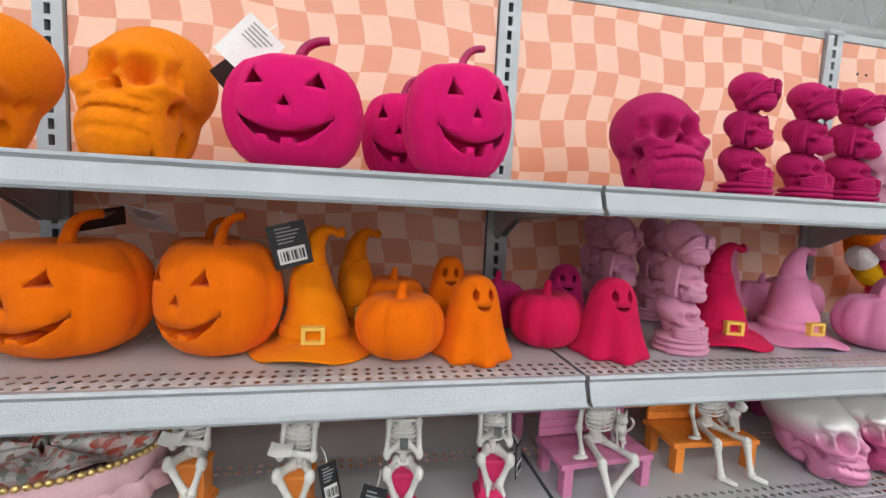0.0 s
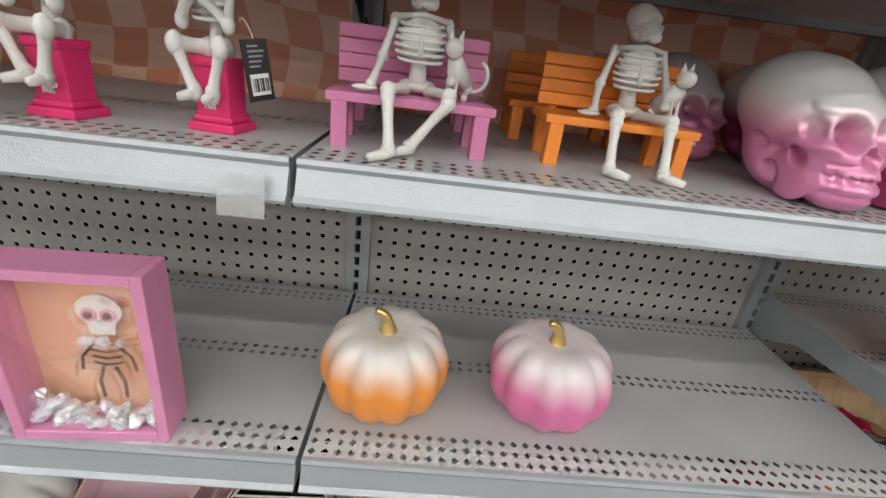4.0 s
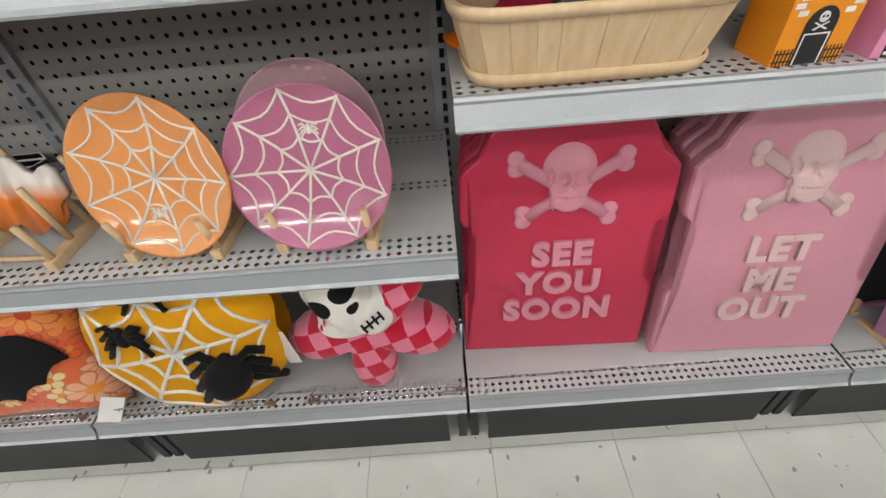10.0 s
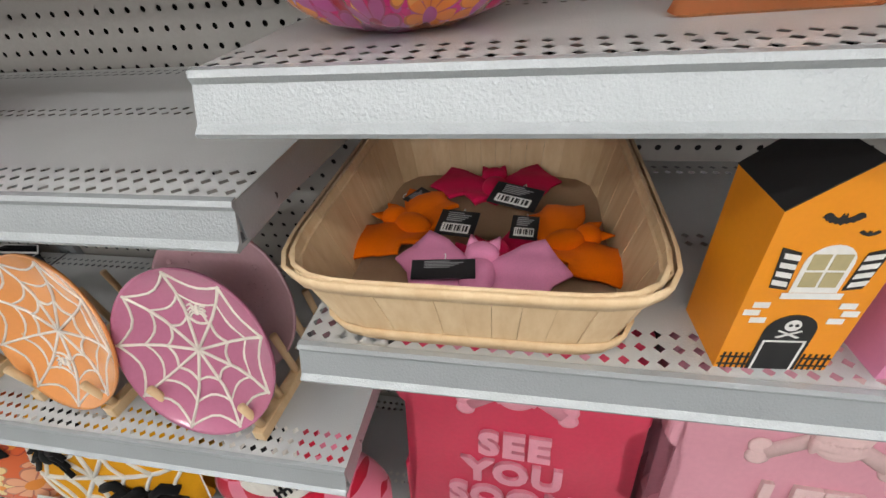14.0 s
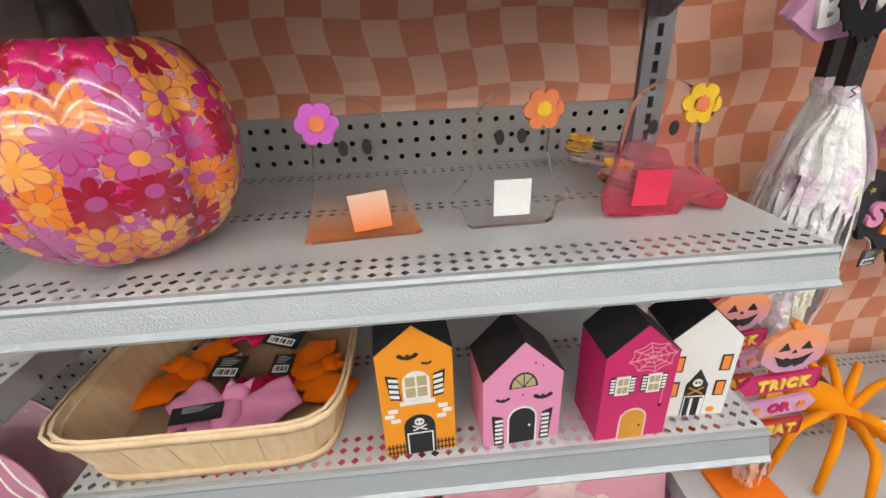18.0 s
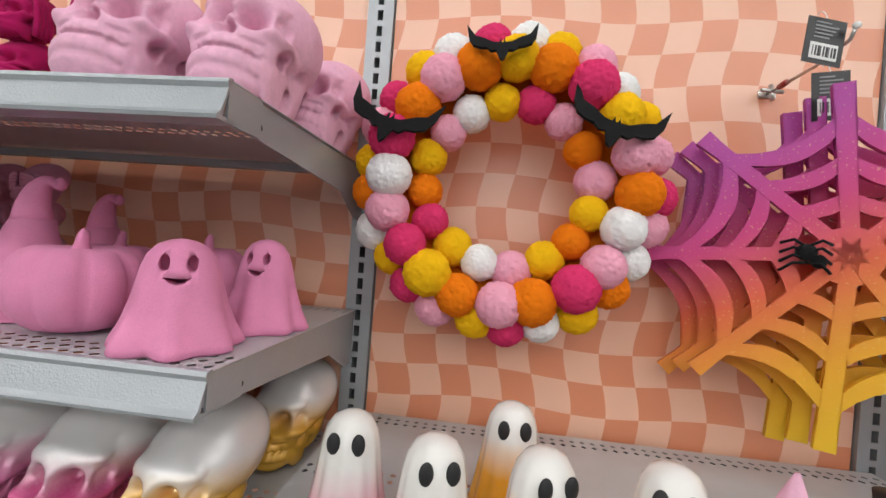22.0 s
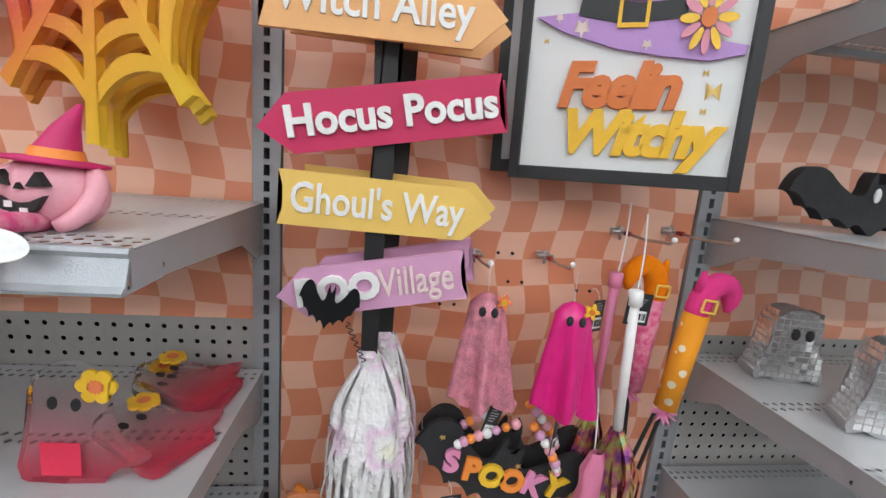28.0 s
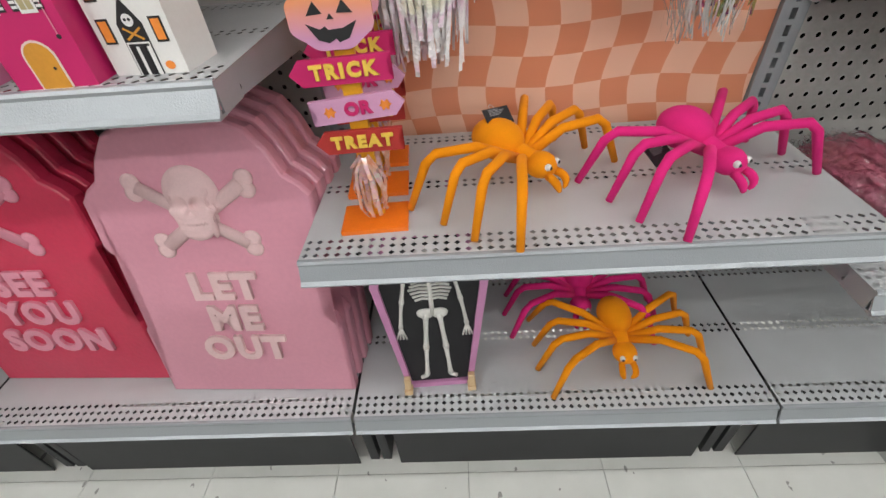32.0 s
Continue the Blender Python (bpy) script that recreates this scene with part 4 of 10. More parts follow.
def tomb_sitter(m, paint, label, pose_kind):
    """A bony figure seated on a little lettered tomb block."""
    m = m @ Matrix.Diagonal((0.66, 0.82, 1, 1))
    root = tagged(group_root("tomb_block", m), "small %s tomb block marked RIP" % ("orange" if paint is RIP_O else "hot pink"), "figurine base", "tomb blocks")
    bm = bmesh.new()
    add_box(bm, -0.032, 0.032, -0.024, 0.024, 0.0, 0.008, 0, 0.002)
    add_box(bm, -0.027, 0.027, -0.020, 0.020, 0.008, 0.014, 0, 0.003)
    add_box(bm, -0.023, 0.023, -0.017, 0.017, 0.013, 0.056, 0, 0.002)
    add_box(bm, -0.026, 0.026, -0.020, 0.020, 0.054, 0.062, 0, 0.003)
    part("block", bm, paint, root)
    words("rip_letter", "RIP", 0.010, BONE, root, 0, -0.0185, 0.024, 0.0016, 1.0, 0, 0, 1.1)
    bm = bmesh.new()
    H = Vector((0, 0.004, 0.066))
    torso(bm, H, H + Vector((0, 0.0, 0.062)), 0.026)
    add_skull(bm, H + Vector((0, -0.006, 0.064)), 0.041, -14 if pose_kind else -8, 0 if pose_kind else -35)
    for s in (-1, 1):
        hip, knee = H + Vector((s * 0.012, -0.004, 0.002)), H + Vector((s * 0.029, -0.038, 0.004))
        limb(bm, hip, knee, 0.0072)
        ank = Vector((s * 0.012, -0.030, 0.034)) if pose_kind else Vector((s * 0.006 + 0.006, -0.034, 0.032))
        limb(bm, knee, ank, 0.0064)
        foot(bm, ank + Vector((0, 0, -0.006)), (s * 0.1, -0.5))
        sh, hand = H + Vector((s * 0.028, -0.008, 0.057)), H + Vector((s * 0.008, -0.034, 0.040))
        if not pose_kind:
            hand = H + Vector((s * 0.012 - 0.02, -0.038, 0.034))
        el = H + Vector((s * 0.030, -0.022, 0.022))
        limb(bm, sh, el, 0.0058)
        limb(bm, el, hand, 0.0050)
        ball(bm, hand, (0.006, 0.005, 0.004), 8, 6)
    fig = tagged(part("skeleton_figurine", bm, BONE, None, "", True, m), label, "skeleton figurine", "seated skeletons")
    if pose_kind == 1:
        thing("toy_phone", box(-0.0075, 0.0075, -0.0018, 0.0018, -0.006, 0.006, 0.001), PHONE, m @ pose(0, -0.0385, 0.1105, -25), "tiny black phone held by a skeleton", "phone", "toy phones")
    elif pose_kind == 0:
        bm = bmesh.new()
        for s in (-1, 1):
            slab(bm, [(0, 0), (s * 0.02, 0.004), (s * 0.02, 0.022), (0, 0.018)], -0.001, 0.001)
        thing("toy_book", bm, BONE, m @ pose(-0.02, -0.05, 0.100, -58), "tiny open white book held by a skeleton", "book")
    else:
        bm = bmesh.new()
        lathe(bm, [(0.004, 0), (0.0052, 0.010)], 12)
        thing("toy_cup", bm, PHONE, m @ pose(0, -0.040, 0.105), "tiny black cup held by a skeleton", "cup")
    return fig


SEAT = "white resin skeleton on a tomb block "
tomb_sitter(pose(-0.468, -0.255, S3, 0, 0, -6), RIP_O, SEAT + "reading", 0)
tomb_sitter(pose(-0.336, -0.295, S3, 0, 0, -10), RIP_O, SEAT + "with an open book", 0)
tomb_sitter(pose(-0.210, -0.305, S3, 0, 0, -6), RIP_P, SEAT + "looking at a phone", 1)
tomb_sitter(pose(-0.086, -0.29, S3, 0, 0, -8), RIP_P, SEAT + "looking at a phone", 1)
hang_tag(pose(-0.303, -0.325, S3 + 0.085, 0, -10, 20), 0.022, 0.052)
hang_tag(pose(-0.245, -0.345, S3 + 0.064, -8, 14, -10), 0.030, 0.062)
hang_tag(pose(-0.052, -0.30, S3 + 0.08, 0, -8, 50), 0.024, 0.05)

BENCH_P = plain("pink_bench_paint", (0.60, 0.20, 0.36, 1), 0.55, 0, 0.12, 60.0)
BENCH_O = plain("orange_bench_paint", (0.82, 0.25, 0.03, 1), 0.55, 0, 0.12, 60.0)


def bench(m, paint, color):
    root = tagged(group_root("toy_bench", m), "small %s painted wooden toy bench with slatted back" % color, "toy bench", "toy benches")
    part("seat", box(-0.076, 0.076, -0.04, 0.04, 0.040, 0.048, 0.001), paint, root)
    for s in (-1, 1):
        for y in (-0.032, 0.030):
            part("leg", box(s * 0.064 - 0.007, s * 0.064 + 0.007, y - 0.008, y + 0.008, 0, 0.040, 0.001), paint, root)
    for i in range(4):
        part("back_slat", box(-0.074, 0.074, 0.031, 0.037, 0.052 + i * 0.0135, 0.0645 + i * 0.0135, 0.0012), paint, root)
    for s in (-1, 1):
        part("back_post", box(s * 0.055 - 0.004, s * 0.055 + 0.004, 0.037, 0.042, 0.044, 0.10), paint, root)
    return root


def bench_skeleton(m, cross, label):
    bm = bmesh.new()
    H = Vector((0, 0.005, 0.054))
    torso(bm, H, H + Vector((0, 0.004, 0.062)), 0.024)
    add_skull(bm, H + Vector((0, -0.002, 0.066)), 0.037, -4, 25)
    for s in (-1, 1):
        knee = Vector((s * 0.026, -0.052, 0.055))
        limb(bm, H + Vector((s * 0.012, -0.006, 0)), knee, 0.0052)
        ank = Vector((s * 0.026, -0.066, 0.009)) if not cross else Vector((-0.022 if s < 0 else -0.004, -0.075 if s < 0 else -0.05, 0.009))
        limb(bm, knee + Vector((0, -0.002, -0.006)), ank, 0.005)
        foot(bm, ank + Vector((0, 0, -0.007)), (0.5 if not cross else -0.6, -0.6))
    limb(bm, H + Vector((-0.024, 0, 0.058)), Vector((-0.034, -0.004, 0.080)), 0.0042)
    limb(bm, Vector((-0.034, -0.004, 0.080)), Vector((-0.042, -0.028, 0.056)), 0.0038)
    ball(bm, (-0.047, -0.032, 0.053), (0.012, 0.006, 0.003), 8, 6)
    limb(bm, H + Vector((0.024, 0, 0.058)), Vector((0.036, 0.002, 0.084)), 0.0042)
    limb(bm, Vector((0.036, 0.002, 0.084)), Vector((0.030, -0.02, 0.066)), 0.0038)
    return tagged(part("skeleton_figurine", bm, BONE, None, "", True, m), label, "skeleton figurine", "seated skeletons")


def cat_bones(m, tail):
    bm = bmesh.new()
    tube(bm, [(0, 0.014, 0.016), (0, 0.0, 0.026), (0, -0.008, 0.036)], [0.011, 0.010, 0.007], 10)
    for x in (-0.004, 0.004):
        limb(bm, (x, -0.006, 0.028), (x, -0.010, 0.003), 0.0022)
        limb(bm, (x * 2, 0.014, 0.012), (x * 2, 0.004, 0.003), 0.0028)
        tube(bm, [(x, -0.010, 0.050), (x * 1.5, -0.010, 0.060)], [0.0034, 0.0006], 6)
    ball(bm, (0, -0.012, 0.045), (0.0085, 0.0095, 0.0085), 10, 8)
    tube(bm, bez((0, 0.02, 0.008), (0.02, 0.035, 0.004), (0.03, 0.02, 0.03), (0.016, 0.02, 0.036), 8) if tail else bez((0, 0.02, 0.008), (0.01, 0.03, 0.004), (0.016, 0.01, 0.003), (0.02, 0.0, 0.003), 8), 0.0022, 6)
    return tagged(part("cat_figurine", bm, BONE, None, "", True, m), "tiny bone white skeleton cat on a toy bench", "cat figurine", "skeleton cats")


for x, y, paint, color, cross in ((0.083, -0.263, BENCH_P, "pink", True), (0.291, -0.238, BENCH_O, "orange", False)):
    bm_ = pose(x, y, S3, 0, 0, 4 if cross else -2)
    bench(bm_, paint, color)
    bench_skeleton(bm_ @ pose(0.004 if cross else 0.012, 0, 0), cross, "bone white resin skeleton lounging on a toy bench")
    cat_bones(bm_ @ pose(0.040 if cross else 0.052, -0.006, 0.0485, 0, 0, -30 if cross else 20), cross)
bench(pose(0.075, -0.10, S3, 0, 0, 3), BENCH_P, "pink")
bench(pose(0.275, -0.10, S3, 0, 0, 0), BENCH_O, "orange")

PEARL = (0.72, 0.71, 0.70, 1)
FADE_P = two_tone("pink_white_fade", (0.72, 0.22, 0.42, 1), PEARL, 0.42, 0.68, 0.26, 0.22, 0.5)
FADE_M = two_tone("magenta_white_fade", (0.58, 0.05, 0.22, 1), PEARL, 0.42, 0.68, 0.26, 0.22, 0.5)
FADE_Y = two_tone("gold_white_fade", (0.78, 0.42, 0.02, 1), PEARL, 0.42, 0.68, 0.26, 0.22, 0.5)
LSK = [recolored(SKULL_LEVEL, f, 1.04) for f in (FADE_P, FADE_M, FADE_Y)]
for i, (x, y, r) in enumerate(((0.472, -0.282, 6), (0.580, -0.275, 4), (0.690, -0.278, -8))):
    skull(pose(x, y, S3, 0, 0, r) @ Matrix.Diagonal((1.06, 1, 1, 1)), 0.134, LSK[i], "%s-to-white fade painted skull" % ("pink", "magenta", "golden yellow")[i], "fade-painted skulls")
for i, (x, y, r) in enumerate(((0.44, -0.09, 6), (0.565, -0.09, 4), (0.70, -0.085, -6))):
    skull(pose(x, y, S3, 0, 0, r) @ Matrix.Diagonal((1.08, 1, 1, 1)), 0.130, LSK[i], "%s-to-white fade painted skull" % ("pink", "magenta", "golden yellow")[i], "fade-painted skulls")

# the ruffled pink basket at the end of the third shelf
BLUSH = plain("blush_fabric", (0.72, 0.46, 0.50, 1), 0.8, 0, 0.12, 30.0)
FLORAL = Net("floral_lining")
v_ = FLORAL.t.nodes.new("ShaderNodeTexVoronoi")
v_.inputs["Scale"].default_value = 120.0
FLORAL.link(FLORAL.coord.outputs["Object"], v_.inputs["Vector"])
FLORAL.set(Base_Color=FLORAL.ramp(FLORAL.xyz()[0], [(0, (0.6, 0.5, 0.5, 1)), (1, (0.6, 0.5, 0.5, 1))]), Roughness=0.6)
FLORAL.set(Base_Color=FLORAL.ramp(v_.outputs["Color"], [(0.25, (0.75, 0.73, 0.72, 1)), (0.5, (0.62, 0.10, 0.06, 1)), (0.62, (0.30, 0.33, 0.28, 1)), (0.8, (0.78, 0.74, 0.72, 1))]))


def ruffle_basket(m):
    root = tagged(group_root("ruffle_basket", m), "blush pink oval basket with floral lining and gold bead trim", "basket")
    bm = bmesh.new()
    lathe(bm, [(0.10, 0.0), (0.125, 0.03), (0.14, 0.085), (0.134, 0.088), (0.12, 0.04)], 48, 0, 0, 0, lambda p, a, v: Vector((p.x * (1 + 0.02 * math.sin(14 * a)), p.y * 0.72, p.z)), False)
    part("body", bm, BLUSH, root, "", True)
    bm = bmesh.new()
    lathe(bm, [(0.01, 0.078), (0.06, 0.082), (0.10, 0.079), (0.13, 0.086)], 40, 0, 0, 0, lambda p, a, v: Vector((p.x, p.y * 0.72, p.z + 0.006 * math.sin(7 * a + 20 * v))), False)
    part("lining", bm, FLORAL.mat, root, "red and white floral print lining", True)
    bm = bmesh.new()
    for i in range(96):
        a = 2 * math.pi * i / 96
        ball(bm, (0.141 * math.cos(a), 0.102 * math.sin(a), 0.088), 0.0043, 8, 6)
    part("bead_trim", bm, GOLD, root, "gold bead trim", True)
    bm = bmesh.new()
    lathe(bm, [(0.138, 0.055), (0.150, 0.035), (0.146, 0.034), (0.130, 0.055)], 90, 0, 0, 0, lambda p, a, v: Vector((p.x * (1 + 0.03 * math.sin(24 * a)), p.y * 0.74 * (1 + 0.03 * math.sin(24 * a)), p.z)), False)
    part("ruffle", bm, BLUSH, root, "", True)
    return root


ruffle_basket(pose(-0.645, -0.24, S3))
LABELN = Net("clear_label_plastic")
LABELN.set(Base_Color=(0.92, 0.93, 0.94, 1), Roughness=0.15, Transmission_Weight=0.75, IOR=1.2)
LABELP = LABELN.mat
thing("label_holder", box(-0.018, 0.018, -0.0012, 0.0, -0.034, 0.0, 0.0004), LABELP, pose(-0.035, -DEPTH - 0.0125, S3 - 0.012, -8, 0, 0), "clear plastic price label holder on a shelf lip", "label holder")

# ---- prints and shapes shared by the lower shelves ----
def flower_print(n, u, v, size, petals, ground, cores, seed=0.0, full=1.0):
    """Printed flowers: two sizes of petalled blooms, outlined, over a ground colour."""
    col = ground
    for scale, k, fill, off in ((size * 1.9, 7.0, 0.50 * full, 3.7), (size, 9.0, 0.46 * full, 0.0)):
        cv = n.t.nodes.new("ShaderNodeCombineXYZ")
        n.link(n.math("ADD", u, off + seed), cv.inputs[0])
        n.link(v, cv.inputs[1])
        vor = n.t.nodes.new("ShaderNodeTexVoronoi")
        vor.voronoi_dimensions = "2D"
        vor.inputs["Scale"].default_value = scale
        vor.inputs["Randomness"].default_value = 0.55
        n.link(cv.outputs[0], vor.inputs["Vector"])
        sub = n.t.nodes.new("ShaderNodeVectorMath")
        sub.operation = "SUBTRACT"
        n.link(cv.outputs[0], sub.inputs[0])
        n.link(vor.outputs["Position"], sub.inputs[1])
        d = n.t.nodes.new("ShaderNodeSeparateXYZ")
        n.link(sub.outputs[0], d.inputs[0])
        rnd = n.t.nodes.new("ShaderNodeSeparateColor")
        n.link(vor.outputs["Color"], rnd.inputs[0])
        ang = n.math("ADD", n.math("ARCTAN2", d.outputs[1], d.outputs[0]), n.math("MULTIPLY", rnd.outputs[1], 6.0))
        kk = n.math("ADD", k - 2.0, n.math("FLOOR", n.math("MULTIPLY", rnd.outputs[2], 4.0)))
        pet = n.math("POWER", n.math("ABSOLUTE", n.math("COSINE", n.math("MULTIPLY", ang, n.math("MULTIPLY", kk, 0.5)))), 0.6)
        rad = n.math("MULTIPLY_ADD", pet, fill * 0.55, fill * 0.45)
        dist = vor.outputs["Distance"]
        dist = n.math("MULTIPLY", n.math("SQRT", n.math("ADD", n.math("MULTIPLY", d.outputs[0], d.outputs[0]), n.math("MULTIPLY", d.outputs[1], d.outputs[1]))), scale)
        tone = n.t.nodes.new("ShaderNodeValToRGB")
        tone.color_ramp.interpolation = "CONSTANT"
        el = tone.color_ramp.elements
        while len(el) < len(petals):
            el.new(0.5)
        for i, c in enumerate(petals):
            el[i].position, el[i].color = i / len(petals), c
        n.link(rnd.outputs[0], tone.inputs[0])
        core = n.t.nodes.new("ShaderNodeValToRGB")
        core.color_ramp.interpolation = "CONSTANT"
        ce = core.color_ramp.elements
        while len(ce) < len(cores):
            ce.new(0.5)
        for i, c in enumerate(cores):
            ce[i].position, ce[i].color = i / len(cores), c
        n.link(rnd.outputs[2], core.inputs[0])
        col = n.mix(n.math("LESS_THAN", dist, rad), col, n.mix(0.55, tone.outputs[0], (0.30, 0.02, 0.05, 1)))
        col = n.mix(n.math("LESS_THAN", dist, n.math("MULTIPLY", rad, 0.9)), col, tone.outputs[0])
        seam = n.math("MULTIPLY", n.math("LESS_THAN", dist, n.math("MULTIPLY", rad, 0.9)), n.math("LESS_THAN", pet, 0.42))
        col = n.mix(n.math("MULTIPLY", seam, 0.55), col, (0.34, 0.02, 0.06, 1))
        col = n.mix(n.math("LESS_THAN", dist, fill * 0.27), col, core.outputs[0])
    return col


def web_lines(bm, R, spokes, rings, put, r, a0=0.3, sag=0.28, seg=5):
    """Radial threads and sagging cross threads of a web of radius R, laid on a surface by put(x, z)."""
    for i in range(spokes):
        a = a0 + 2 * math.pi * i / spokes
        tube(bm, [put(R * f * math.cos(a), R * f * math.sin(a)) for f in (0, 0.25, 0.5, 0.75, 1.0)], r, 6)
        b = a + 2 * math.pi / spokes
        for q in rings:
            pts = []
            for k in range(seg + 1):
                f = k / seg
                rr = R * q * (1 - sag * 4 * f * (1 - f) * 0.6)
                g = a * (1 - f) + b * f
                pts.append(put(rr * math.cos(g), rr * math.sin(g)))
            tube(bm, pts, r * 0.85, 6)


def spider_lines(bm, cx, cz, s, put, r):
    ball(bm, put(cx, cz), (s * 0.28, s * 0.15, s * 0.34), 10, 8)
    ball(bm, put(cx, cz + s * 0.4), (s * 0.17, s * 0.12, s * 0.17), 8, 6)
    for e in (-1, 1):
        for k in range(4):
            z1 = cz + s * (0.62 - 0.42 * k)
            tube(bm, [put(cx + e * s * 0.15, cz + s * (0.25 - 0.1 * k)), put(cx + e * s * 0.5, cz + s * (0.45 - 0.28 * k) + s * 0.12), put(cx + e * s * 0.8, z1 - s * 0.18)], r, 5)


def spider_legs(parent, cx, cz, s, put, r, mat):
    """Eight bent legs, each a part of its own."""
    for e in (-1, 1):
        for k in range(4):
            bm = bmesh.new()
            z1 = cz + s * (0.62 - 0.42 * k)
            tube(bm, [put(cx + e * s * 0.15, cz + s * (0.25 - 0.1 * k)), put(cx + e * s * 0.5, cz + s * (0.45 - 0.28 * k) + s * 0.12), put(cx + e * s * 0.8, z1 - s * 0.18)], r, 6)
            part("leg", bm, mat, parent, "", True)


def bat_outline(w, h):
    def arc(p, c, q, n=7):
        return [((1 - f) ** 2 * p[0] + 2 * f * (1 - f) * c[0] + f * f * q[0], (1 - f) ** 2 * p[1] + 2 * f * (1 - f) * c[1] + f * f * q[1]) for f in [k / n for k in range(n)]]
    half = [(0, 0.28), (0.055, 0.29)] + arc((0.075, 0.46), (0.13, 0.40), (0.14, 0.24), 4) + arc((0.14, 0.22), (0.16, 0.05), (0.28, 0.10), 4) + arc((0.28, 0.10), (0.46, 0.22), (0.56, 0.38), 5) + arc((0.56, 0.38), (0.68, 0.52), (0.82, 0.46), 5) + arc((0.82, 0.46), (0.95, 0.38), (1.0, 0.10), 6)
    half += arc((1.0, 0.10), (0.88, 0.12), (0.78, -0.12), 6) + arc((0.78, -0.12), (0.66, -0.08), (0.56, -0.30), 6) + arc((0.56, -0.30), (0.42, -0.16), (0.26, -0.40), 6) + arc((0.26, -0.40), (0.16, -0.22), (0.06, -0.46), 5) + [(0.0, -0.5)]
    right = [(x * w / 2, z * h) for x, z in half]
    return right + [(-x, z) for x, z in reversed(right[1:-1])]


# ---- fourth shelf ----
FADE_SO = two_tone("orange_pearl_fade", (0.88, 0.29, 0.008, 1), (0.80, 0.75, 0.70, 1), 0.066, 0.104, 0.34, 0.0, 0.35)
FADE_SP = two_tone("pink_pearl_fade", (0.74, 0.15, 0.36, 1), (0.80, 0.70, 0.72, 1), 0.062, 0.100, 0.34, 0.0, 0.35)
for x, y, mat, nm in ((0.079, -0.266, FADE_SO, "orange"), (0.290, -0.258, FADE_SP, "pink")):
    plain_pumpkin(pose(x, y, S4, 0, 0, 10), 0.079, 0.118, mat, "pearly %s and white fade pumpkin with gold stem" % nm, "fade-painted pumpkins", 11, GOLD, 0.03, 0.008, -0.016, 0.13)

FRAME_P = plain("pink_frame_paint", (0.68, 0.27, 0.44, 1), 0.5)
PEACH = plain("peach_backing", (0.74, 0.42, 0.26, 1), 0.6)
ICE = Net("iridescent_film")
ICE.set(Base_Color=ICE.ramp(ICE.noise(120.0, 3), [(0.35, (0.75, 0.80, 0.82, 1)), (0.5, (0.85, 0.80, 0.88, 1)), (0.62, (0.72, 0.86, 0.80, 1))]), Roughness=0.12, Metallic=0.35, Coat_Weight=0.8)
ICE.bump(ICE.noise(90.0, 2), 0.6, 0.004)
GLASS = Net("clear_pane")
GLASS.set(Base_Color=(1, 1, 1, 1), Roughness=0.02, Transmission_Weight=1.0, IOR=1.3, Alpha=0.25)


